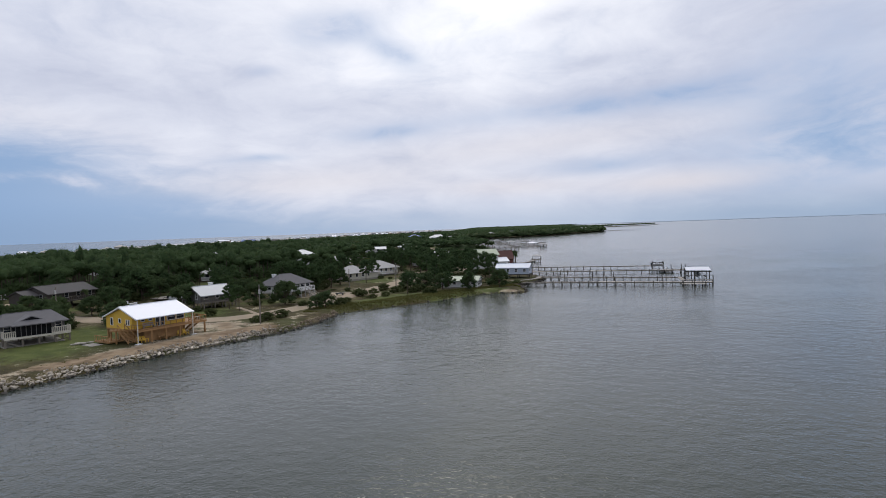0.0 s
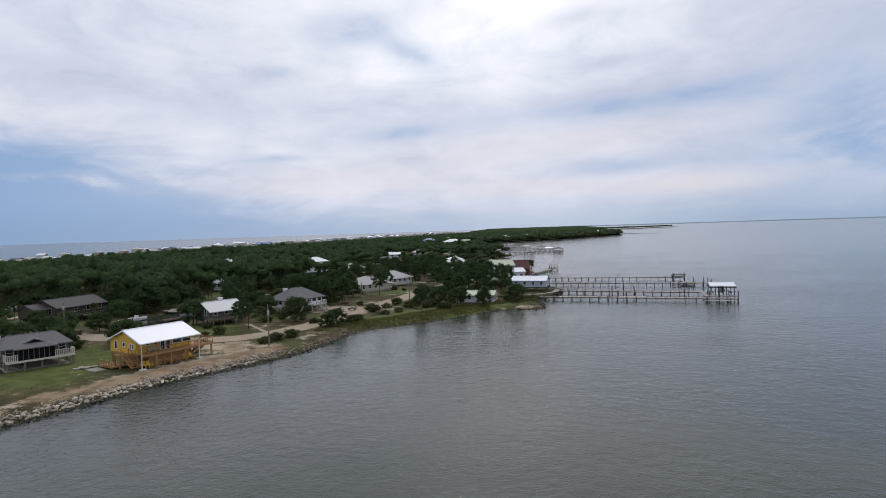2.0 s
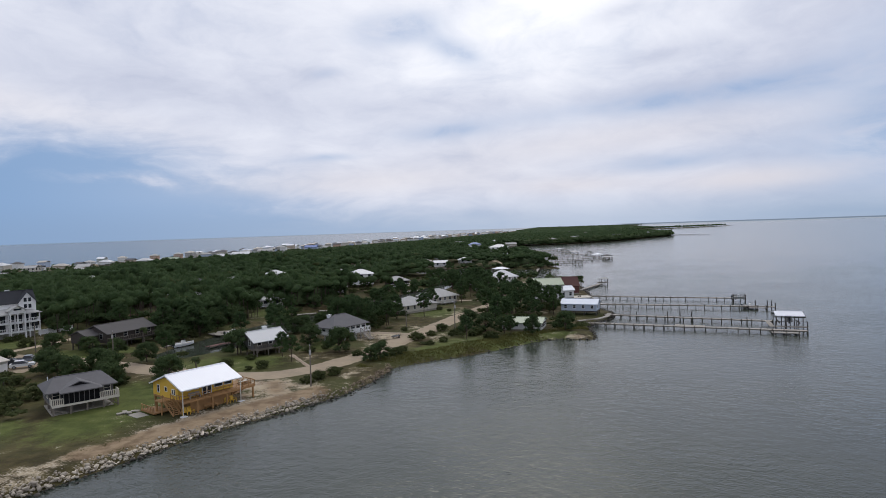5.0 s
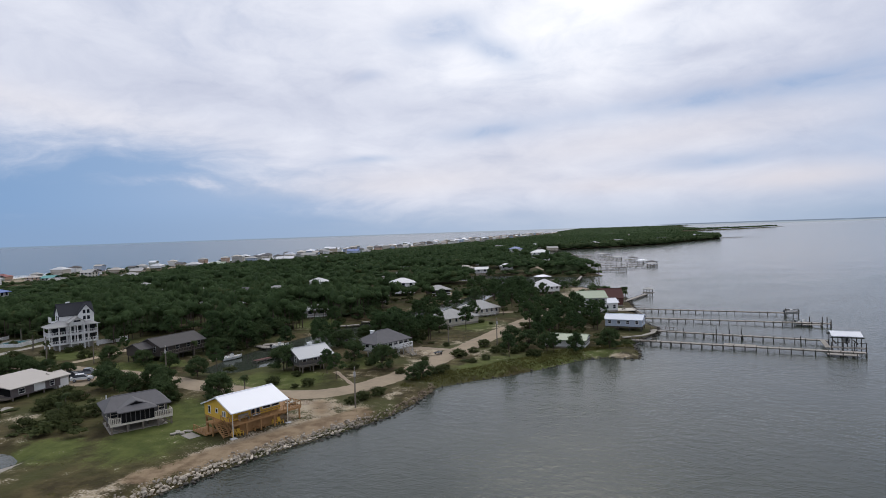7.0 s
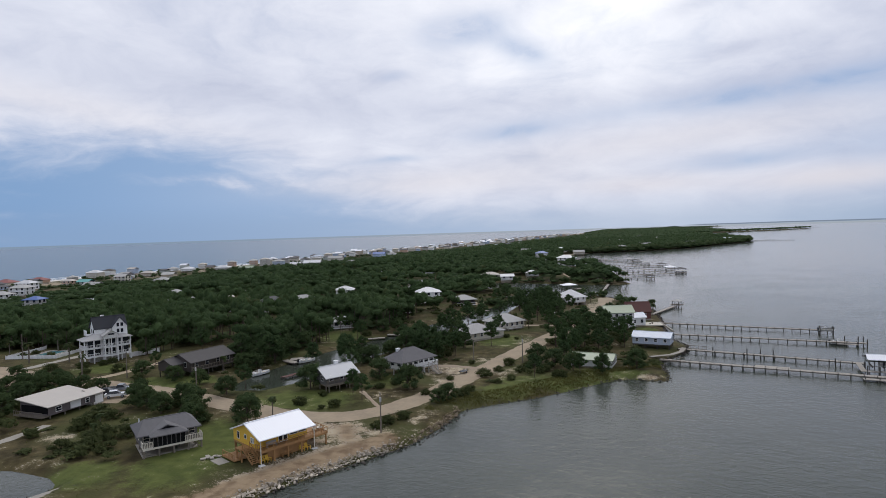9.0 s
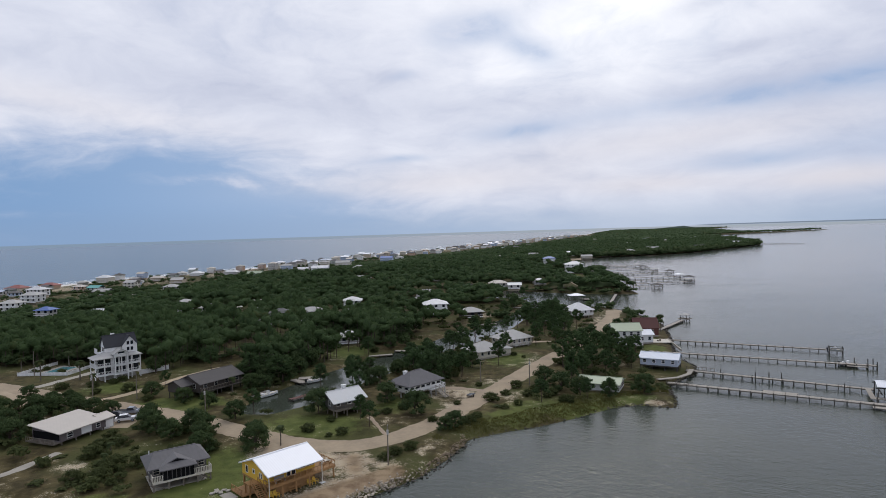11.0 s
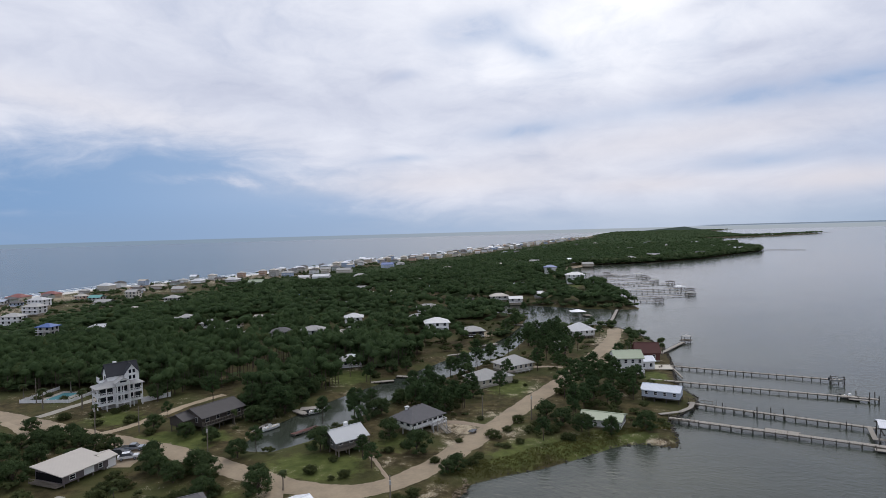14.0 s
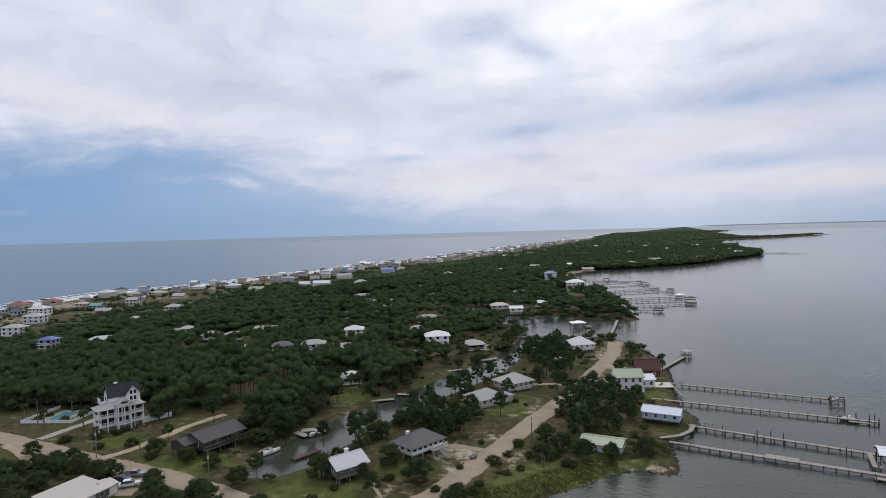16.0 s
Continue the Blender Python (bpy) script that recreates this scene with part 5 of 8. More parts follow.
def tan_house():
    """A low house under one wide, gently sloping roof, high edge to the west."""
    L, W, fl = 10.6, 8.4, 0.7
    ob = thing("house", "low mauve-grey house under a broad tan single-slope roof", "house", pose(-110.4, 113.2, LAND, 0, 0, 83))
    wall = Geo()
    out = [(-W / 2, fl), (W / 2, fl), (W / 2, 3.5), (-W / 2, 2.6)]
    wall.add([(x, y, z) for x in (-L / 2, L / 2) for y, z in out], [(3, 2, 1, 0), (4, 5, 6, 7)] + [(k, (k + 1) % 4, 4 + (k + 1) % 4, 4 + k) for k in range(4)])
    part("wall", wall, RUSSET_WALL, ob)
    roof = Geo()
    out = [(-W / 2 - 0.8, 2.55), (W / 2 + 0.5, 3.66), (W / 2 + 0.5, 3.82), (-W / 2 - 0.8, 2.71)]
    roof.add([(x, y, z) for x in (-L / 2 - 0.8, L / 2 + 0.5) for y, z in out], [(3, 2, 1, 0), (4, 5, 6, 7)] + [(k, (k + 1) % 4, 4 + (k + 1) % 4, 4 + k) for k in range(4)])
    part("roof", roof, TAN_ROOF, ob, "pale tan sheet metal roof")
    posts(ob, (-4.9, -1.7, 1.7, 4.9), (-3.9, 0, 3.9), -0.2, fl, 0.24, BARE_WOOD)
    part("porch", Geo().box(-L / 2 - 1.6, -W / 2, fl - 0.15, -L / 2 - 0.003, W / 2, fl), BARE_WOOD, ob)
    railing(ob, (-L / 2 - 1.5, -W / 2), (-L / 2 - 1.5, W / 2), fl, BARE_WOOD, 0.9, 0.6)
    part("garage_wing", body_geo(3.0, 4.6, 0.0, 2.5, 0.6), MUDDY_WALL, ob, "grey side wing", at=pose(6.1, -1.6, 0))
    part("wing_roof", gable_geo(3.0, 4.6, 2.5, 0.65, 0.4, 0.16, 0.25), TAN_ROOF, ob, at=pose(6.1, -1.6, 0))
    for x, y, z in ((0.6, -W / 2, 0.9), (6.2, -3.9, 0.3)):
        part("pale_door", Geo().box(x - 1.2, y - 0.07, z, x + 1.2, y - 0.005, z + 1.6), WHITE, ob, "white shutter door")
    window(ob, L, W, "front", 3.4, 1.2, 0.9, 0.9, WHITE)
    window(ob, L, W, "front", -3.2, 1.2, 1.2, 0.9, WHITE)
    # near-black sheet on the end wall stands in for the porch's shade
    part("porch_screen", Geo().box(-L / 2 - 0.06, -W / 2 + 0.3, 1.0, -L / 2 - 0.004, W / 2 - 0.3, 2.5), SCREEN, ob, "dark panel that paints the shade of the porch")


tan_house()
h3 = cottage("small grey cottage on stilts with a white metal roof", -58.4, 140.0, 53, 8.4, 6.6, 1.5, 1.9, 1.6, GREY_WALL, PALE_ROOF, "gable", WHITE, (3, 2), BARE_WOOD, (-4.2, 4.2, 1.4), (1.2, 1.4, 5.5), 0.9, rail=BARE_WOOD)
h4 = cottage("white cottage with a grey hipped shingle roof and chimney", -45.0, 156.6, 59, 10.9, 7.2, 1.7, 2.1, 2.2, WHITE, GREY_SHINGLE, "hip", WHITE, (6, 3), MUDDY_WALL, (0.4, 5.4, 1.7), (-2.7, 1.1, 6.1), 0.75, rail=WHITE, win=(1.25, 1.15))
stairs(h4, (2.6, -5.3, 1.7), (2.6, -8.7, 0.0), 1.3, PALE_WOOD)
h6 = cottage("pale cottage with a light grey hipped roof among trees", -36.0, 204.4, 48, 10.4, 9.0, 0.6, 2.2, 2.1, CREAM_WALL, PALE_SHINGLE, "hip", WHITE, (4, 3), CONCRETE, None, None, 0.6)
part("side_wing", body_geo(4.0, 4.4, 0.6, 2.5, 0), CREAM_WALL, h6, at=pose(6.0, -2.4, 0))
part("wing_roof", hip_geo(4.0, 4.4, 2.5, 0.9, 0.5), PALE_SHINGLE, h6, at=pose(6.0, -2.4, 0))
part("wing_plinth", Geo().box(4.1, -4.5, -0.3, 7.9, -0.3, 0.596), CONCRETE, h6)
h5 = cottage("cream house with a broad light grey hipped roof", -29.6, 226.0, 45, 11.2, 9.2, 0.6, 2.3, 2.3, CREAM_WALL, PALE_SHINGLE, "hip", WHITE, (5, 3), CONCRETE, (-3, 3, 1.6), None, 0.7)
low = cottage("low white cottage with a pale green metal roof", 1.6, 168.6, -12, 10.4, 7.0, 0.25, 1.75, 0.9, WHITE, GREEN_ROOF, "gable", WHITE, (4, 0), CONCRETE, None, None, 0.5, win=(0.8, 0.8))
for k in range(4):
    window(low, 10.4, 7.0, "right", -2.5 + k * 1.65, 0.7, 1.4, 1.1, WHITE)
pier_house = cottage("pale blue boat cottage on dark piles at the pier", 18.7, 193.6, -16, 10.4, 6.4, 1.35, 2.0, 1.1, ICE_WALL, BLUE_WHITE_ROOF, "gable", WHITE, (4, 2), DARK_WOOD, None, None, 0.4, win=(0.8, 0.9))
tall = cottage("tall white house with a pale green metal roof and balconies", 10.0, 225.0, 12, 9.4, 8.4, 1.4, 2.5, 1.8, WHITE, GREEN_ROOF, "gable", WHITE, (4, 3), CONCRETE, (0.6, 4.7, 1.5), None, 0.6, storeys=2)
barn = cottage("dark red house with a steep dark red roof by the water", 18.3, 249.2, 8, 8.6, 7.6, 0.6, 2.9, 3.0, BARN_RED, RED_ROOF, "gable", WHITE, (2, 2), CONCRETE, None, None, 0.5)
annex = cottage("small white annex with a white metal roof", 16.6, 233.5, 20, 5.4, 5.0, 0.5, 2.8, 1.2, WHITE, WHITE_ROOF, "gable", WHITE, (2, 1), CONCRETE, None, None, 0.5)
end_house = cottage("white house with broad faded white hipped roof at the canal mouth", -8.0, 298.0, 30, 11.0, 9.6, 1.2, 2.4, 2.8, WHITE, FADED_ROOF, "hip", WHITE, (4, 3), CONCRETE, (-2, 4, 1.8), None, 0.7)

# ---- trees, palms and shrubs of the village ----
OAKS = [(-64.9, 112.6, 5.6), (-80.5, 129.5, 5.0), (-63.2, 136.8, 6.5), (-40.2, 139.6, 6.3), (-49.8, 147.5, 5.6), (-28.8, 131.4, 4.2), (-30.5, 129.6, 3.4), (12.0, 165.0, 5.6), (-3.5, 161.0, 5.2), (-8.5, 164.5, 5.4), (-13, 170, 5.6), (3.4, 160.5, 4.4), (-102, 139.5, 4.6),
        (-93.3, 137.5, 4.4), (-95.1, 118.5, 5.5), (-91.5, 117.0, 4.8), (-84.6, 120.4, 5.6), (-81.2, 119.4, 5.0), (-124.5, 117, 5.5), (-128, 112.8, 5.8), (-130, 127, 4.6), (-124, 128.5, 4.2), (-118.4, 127.6, 4.4), (-113.4, 128.2, 3.6), (-99.5, 124.5, 4.8), (-68.0, 117.6, 4.6),
        (-86, 114.4, 5.0), (-79.2, 115.0, 4.6), (-60.4, 164.5, 5.0), (-130, 105, 5.5), (-118, 98, 5.0), (-138.1, 124.9, 4.0), (-136.7, 128.2, 4.3), (-133.9, 130.8, 4.6), (-132.4, 134.3, 4.0), (-147.9, 136.2, 4.3)]
PINES = [(-78.6, 134.2, 6.0), (-47.4, 129.2, 5.6), (-51.4, 134.0, 5.5), (-12.4, 153.2, 5.6), (-6.0, 170.5, 5.6), (-1.8, 158.0, 5.0), (3.6, 158.8, 5.0), (-9.3, 190.5, 8.6), (-4.5, 197, 9.4), (0.6, 200.6, 9.2),
         (4.4, 195.4, 8.6), (-8.2, 205.4, 8.8), (-1.2, 216.4, 9.0), (4.0, 209.5, 9.6), (9.6, 197, 8.4), (-29.4, 210.6, 7.0), (-29.0, 191.6, 7.4), (-20.6, 224.5, 8.4), (-46.6, 242, 8.0), (-34.1, 246.0, 7.6),
         (-29.0, 270, 8.4), (-21.8, 271.5, 8.6), (-12.6, 252.0, 8.6), (-7.6, 262.2, 8.0), (1.2, 297, 5.4), (14.5, 276, 5.0), (-72.2, 157, 7.0), (-62.4, 168.4, 6.6)]
PINES2 = [(-58.0, 193.9, 6.2), (-51.1, 189, 7.6), (-45.6, 186.0, 6.8), (-49.6, 212, 7.2), (-54.4, 201.0, 6.4), (-53.5, 178.0, 7.8), (-48.5, 171.5, 7.0), (-41.8, 180.4, 5.0),
          (-19.0, 243.5, 8.0), (-24.2, 251.8, 8.4), (-15.4, 240.0, 7.4), (-4.2, 205.4, 9.4), (5.2, 203.6, 9.0), (-0.8, 189.4, 7.4), (3.0, 184.0, 6.8), (-3.4, 178.5, 6.6), (-38.8, 232, 8.2), (-42.5, 224.0, 8.0),
          (-119.1, 153.8, 4.6), (-96.2, 160.8, 8.6), (-91.4, 165.4, 8.4), (-30.2, 283.0, 8.4), (-22.4, 283.5, 8.0), (-27.6, 294.5, 7.6), (-32, 262, 7.6), (-13.6, 224.5, 7.2)]
PALMS = [(-60.9, 115.2, 3.9), (-95.5, 151.1, 4.0), (-178.3, 160.4, 5.2), (-164.3, 154.6, 6.0), (-152.2, 157.2, 5.6), (24.8, 262.5, 5.6), (26.0, 266.7, 5.2), (25.0, 258.0, 4.6), (13.4, 262.4, 5.6), (12.0, 256.5, 5.2),
         (-138.6, 148.2, 4.2), (-90.6, 103.4, 3.0), (23.4, 404.0, 6.5), (20.0, 410.0, 6.0), (-147.5, 168.5, 5.0), (-160.4, 172.0, 5.4), (-171.0, 171.5, 5.2), (-87.6, 98.6, 2.8)]
SHRUBS = [(-51.4, 123.8, 2.2), (-59.5, 124.3, 2.4), (-34.8, 134.9, 1.8), (-24.8, 153.4, 2.6), (-20.2, 166.4, 2.6), (-22.0, 158.6, 1.9), (-94.8, 102.9, 3.2), (-86.6, 99.8, 3.0), (-130, 134.8, 2.8), (-120.6, 133.9, 2.4),
          (-86.6, 118.0, 3.0), (-126.1, 147.7, 3.0), (-46.8, 139.2, 1.8), (-44.6, 142.9, 1.6), (-84.6, 94.6, 2.8), (-85.6, 97.4, 2.6), (-82.2, 101.2, 3.0), (-36.6, 114.6, 2.2), (-34.4, 117.7, 2.3), (-89, 92.8, 2.6)]
SHRUBS2 = [(-79.4, 103.8, 2.8), (-77.2, 106.4, 3.0), (-73.6, 110.6, 2.6), (-97.0, 107.6, 2.8), (-99.6, 113.2, 2.6), (-93.6, 110.0, 2.4), (-30.4, 166.4, 1.5), (-16.4, 158.6, 2.2), (-14.6, 163.4, 2.4), (-10.0, 160.2, 2.0),
           (-17.8, 150.6, 1.7), (-20.4, 146.8, 1.5), (-7.6, 155.0, 1.6), (-25.6, 139.4, 1.8), (-26.4, 135.6, 2.2), (-113.4, 140.0, 2.2), (-140.6, 150.2, 2.6), (-148.0, 146.6, 2.8), (-133.6, 144.0, 2.2), (-137.0, 157.6, 2.2),
           (-53.6, 122.0, 1.2), (-26.2, 207.0, 1.6), (-22.6, 203.4, 1.2), (-57.6, 131.6, 1.6), (-32.2, 148.4, 1.4), (-37.8, 112.0, 1.8)]
for kind, lists in (("oak", (OAKS,)), ("pine", (PINES, PINES2)), ("palm", (PALMS,)), ("shrub", (SHRUBS, SHRUBS2))):
    for rows in lists:
        for x, y, h in rows:
            plant(kind, x, y, h, 1.0 if kind != "shrub" else 1.15)


CLEAR = [(-51, 99, 12), (-72, 98.6, 9), (-109, 110, 9), (-57.6, 140, 7), (-46, 155.7, 9.5), (-102, 151, 10), (-35, 199, 8.5), (-29, 219, 9.5), (1.4, 167, 7.5), (18.7, 193, 7), (9.6, 223, 8), (18, 249, 7), (-8, 290, 10), (-110, 127, 5)]


def free(x, y, gap=1.5):
    """Whether a plant may stand here: on land, off the roads, lawns and houses."""
    px, py = np.array([x]), np.array([y])
    s = shore(px, py)
    if s[0] < gap or to_line(px, py, MAIN_ROAD)[0] < 4.5 or any(to_line(px, py, line)[0] < width / 2 + 1.6 for line, width, _, _ in LANES):
        return False
    sand, lawn = masks(px, py, s)
    return sand[0] < 0.4 and lawn[0] < 0.6 and all(math.hypot(x - a, y - b) > r for a, b, r in CLEAR)


g = np.random.default_rng(11)
for x0, x1, y0, y1, n, mix in ((-60, -38, 162, 192, 8, "poo"), (-42, -27, 170, 186, 6, "pos"), (-70, -58, 144, 166, 8, "pop"), (-24, -15, 196, 232, 8, "pso"), (-52, -40, 205, 250, 9, "ppo"), (-30, -12, 235, 300, 24, "ppo"), (-12, 14, 176, 214, 11, "ppp"), (-22, -16, 172, 186, 2, "sss"), (-130, -86, 96, 124, 6, "oss"),
                               (-82, -74, 104, 124, 8, "oss"), (-24, 2, 140, 165, 7, "sss"), (-100, -86, 155, 178, 8, "ppo"), (-150, -118, 104, 132, 12, "oos"), (-118, -108, 140, 172, 4, "ops"), (-12, 12, 232, 270, 6, "pop"), (-112, -70, 178, 262, 110, "ppo"), (-101, -86, 152, 186, 34, "oso"), (-74, -56, 150, 186, 16, "oss"), (-90, -74, 188, 212, 14, "sso"), (-110, -60, 255, 330, 30, "ppp"), (-50, -36, 164, 200, 10, "pop"), (-32, -14, 204, 226, 6, "psp"), (-24, -8, 262, 300, 14, "ppo")):
    for _ in range(n):
        x, y = g.uniform(x0, x1), g.uniform(y0, y1)
        kind = {"p": "pine", "o": "oak", "s": "shrub"}[mix[int(g.integers(3))]]
        if free(x, y, 2.0):
            plant(kind, x, y, {"pine": g.uniform(5.5, 9.0), "oak": g.uniform(3.8, 6.0), "shrub": g.uniform(1.4, 3.2)}[kind])
bank = np.array(CANAL, float)
for (ax, ay), (bx, by) in zip(bank[:-1], bank[1:]):
    length = math.hypot(bx - ax, by - ay)
    nx, ny = -(by - ay) / length, (bx - ax) / length
    for k in range(int(length / 5.5)):
        u = (k + g.uniform(0, 1)) / max(1, int(length / 5.5))
        for side in (1, -1):
            x, y = ax + (bx - ax) * u + nx * 2.6 * side, ay + (by - ay) * u + ny * 2.6 * side
            if free(x, y, 1.2) and g.uniform() < (0.30 if y > 262 else 0.16):
                kind = "pine" if y > 262 and g.uniform() < 0.5 else "oak" if g.uniform() < 0.6 else "shrub"
                plant(kind, x, y, {"pine": g.uniform(5.5, 8.0), "oak": g.uniform(3.0, 4.8), "shrub": g.uniform(1.4, 2.6)}[kind])


# ---- houses in the woods and along the beach ----
MID = [(-268, 252, 10, 7, 6, 3, MUDDY_WALL, BLUE_ROOF), (-379, 343, 8, 12, 9, 2, WHITE, PALE_SHINGLE), (-343, 297, 12, 11, 8, 2, WHITE, PALE_SHINGLE), (-418, 382, 4, 13, 9, 2, WHITE, FADED_ROOF),
       (-262, 280, 30, 13, 6, 1, MUDDY_WALL, FADED_ROOF), (-487, 424, 5, 15, 11, 1, CREAM_WALL, CORAL_ROOF), (-479, 449, 5, 14, 9, 1, PINK_WALL, CORAL_ROOF), (-428, 431, 0, 9, 7, 1, PINK_WALL, TAN_ROOF),
       (-402, 421, 8, 10.5, 8, 1, MUDDY_WALL, TEAL_ROOF), (-366, 391, 10, 12, 8, 1, SAGE_WALL, PALE_SHINGLE), (-384, 441, 8, 10, 8, 2, CREAM_WALL, PALE_SHINGLE), (-470, 503, 3, 13, 10, 2, CREAM_WALL, FADED_ROOF)]
MID2 = [(-427, 524, 5, 12, 8, 1, TAN_WALL, TAN_ROOF), (-381, 496, 15, 11, 9, 1, TAN_WALL, PALE_SHINGLE), (-427, 586, 3, 12, 9, 1, WHITE, FADED_ROOF), (-392, 599, 8, 14, 10, 1, MUDDY_WALL, FADED_ROOF),
        (-273, 575, 12, 17, 10, 3, WHITE, FADED_ROOF), (-291, 674, 8, 17, 10, 3, CREAM_WALL, PALE_SHINGLE), (-324, 536, 15, 14, 9, 2, SAGE_WALL, GREEN_ROOF), (-127, 310, 20, 9, 8, 2, WHITE, FADED_ROOF),
        (-130, 268, 25, 10, 7, 2, SAGE_WALL, PALE_SHINGLE), (-120, 278, 30, 8, 7, 1, MUDDY_WALL, TAN_ROOF), (-92, 223, 25, 8, 7, 1, MUDDY_WALL, FADED_ROOF), (-80, 265, 15, 8, 6.5, 1, MUDDY_WALL, FADED_ROOF)]
MID3 = [(-77, 296, 20, 11, 9, 2, WHITE, FADED_ROOF), (-58.6, 293, 25, 10, 8, 1, BROWN_WALL, PALE_SHINGLE), (-103, 372, 18, 13, 8, 1, MUDDY_WALL, PALE_SHINGLE), (-148, 415, 20, 9, 9, 1, TAN_WALL, TAN_ROOF),
        (-196, 493, 15, 16, 9, 1, MUDDY_WALL, PALE_SHINGLE), (-183, 529, 10, 14, 9, 1, SAGE_WALL, GREY_SHINGLE), (-273, 777, 8, 16, 11, 3, BLUE_WALL, BLUE_ROOF), (-145, 690, 12, 17, 8, 1, WHITE, FADED_ROOF),
        (-219, 426, 18, 10, 8, 1, BLUE_WALL, BLUE_ROOF), (-50, 685, 10, 13, 10, 3, WHITE, BLUE_ROOF), (-19, 569, 10, 16, 11, 3, WHITE, FADED_ROOF), (-68, 436, 15, 12, 8, 1, MUDDY_WALL, TAN_ROOF)]
MID4 = [(-66, 518, 20, 12, 8, 1, SAGE_WALL, BLUE_WHITE_ROOF), (-54, 420, 12, 9, 6, 1, MUDDY_WALL, FADED_ROOF), (84, 984, 12, 18, 11, 2, TAN_WALL, PALE_SHINGLE), (-150, 455, 10, 12, 8, 1, TAN_WALL, TAN_ROOF),
        (-245, 610, 10, 13, 9, 2, WHITE, PALE_SHINGLE), (-230, 640, 6, 14, 9, 1, MUDDY_WALL, GREY_SHINGLE), (-300, 590, 10, 12, 9, 2, CREAM_WALL, FADED_ROOF), (-165, 380, 20, 10, 8, 1, SAGE_WALL, PALE_SHINGLE),
        (-208, 300, 20, 9, 7, 1, MUDDY_WALL, PALE_SHINGLE), (-186, 320, 15, 12, 7, 1, TAN_WALL, TAN_ROOF), (-16.5, 264, 30, 5, 4.5, 1, MUDDY_WALL, PALE_SHINGLE), (-40, 452, 14, 9, 7, 1, MUDDY_WALL, FADED_ROOF)]
WORDS = {"white_paint": "white", "grey_white_siding": "grey-white", "cream_siding": "cream", "peach_siding": "peach", "grey_green_siding": "grey-green", "tan_stucco": "tan", "pale_blue_siding": "pale blue", "dark_brown_boards": "dark brown"}
ROOFS = {"white_metal_roof": "a white metal roof", "faded_white_metal_roof": "a faded white metal roof", "pale_grey_shingles": "a pale grey roof", "blue_metal_roof": "a blue metal roof", "coral_red_roof": "a coral red roof", "tan_metal_roof": "a tan roof",
         "teal_metal_roof": "a teal metal roof", "pale_green_metal_roof": "a pale green roof", "grey_shingles": "a grey shingle roof", "pale_blue_metal_roof": "a pale blue roof", "brown_grey_shingles": "a dark shingle roof"}


FAR_PANE = Geo().box(-0.65, -0.06, 0, 0.65, 0.02, 1.6).mesh("window")
FAR_PANE.materials.append(GLASS)


def far_house(x, y, angle, L, W, storeys, wall, roof, place="among the trees"):
    """A plainer stilt house seen from afar: walls, roof, stilts, windows and veranda bands."""
    word = ("low", "two-storey", "tall")[storeys - 1]
    fl = (0.7 if math.hypot(x, y) < 330 and storeys == 1 else 1.6) if storeys < 3 else 1.2
    away = math.hypot(x, y)
    ob = thing("house", "%s %s house with %s %s" % (word, WORDS[wall.name], ROOFS[roof.name], place), "house", pose(x, y, LAND + float(lift(away)), 0, 0, angle), "houses of the island")
    floor_h = 2.5
    h = floor_h * storeys
    part("wall", Geo().box(-L / 2, -W / 2, fl, L / 2, W / 2, fl + h), wall, ob)
    part("roof", hip_geo(L, W, fl + h, W * 0.2, 0.9, 0.2) if (int(abs(x)) % 3) else gable_geo(L, W, fl + h, W * 0.2, 0.8), roof, ob)
    nx = max(2, round(L / 4))
    xs = [-L / 2 + 0.3 + k * (L - 0.6) / nx for k in range(nx + 1)]
    if away < 420:
        posts(ob, xs, (-W / 2 + 0.3, W / 2 - 0.3), -0.4, fl, 0.35, BARE_WOOD)
    else:
        part("undercroft", Geo().box(-L / 2 + 0.6, -W / 2 + 0.6, -0.4, L / 2 - 0.6, W / 2 - 0.6, fl - 0.01), TAN_WALL, ob)
    for s in range(storeys):
        z = fl + floor_h * s
        if away < 620:
            n = max(2, round(L / 3.6))
            for k in range(n):
                part("window", FAR_PANE, GLASS, ob, at=pose(-L / 2 + L * (k + 0.5) / n, -W / 2, z + 0.65))
            for k in range(2):
                part("window", FAR_PANE, GLASS, ob, at=pose(L / 2, -W / 2 + W * (k + 0.5) / 2, z + 0.65, 0, 0, 90))
        if away < 900:
            part("veranda", Geo().box(-L / 2, -W / 2 - 1.6, z - 0.15, L / 2, -W / 2 - 0.01, z).box(-L / 2, -W / 2 - 1.6, z + 0.85, L / 2, -W / 2 - 1.52, z + 1.0), WHITE, ob)
    return ob


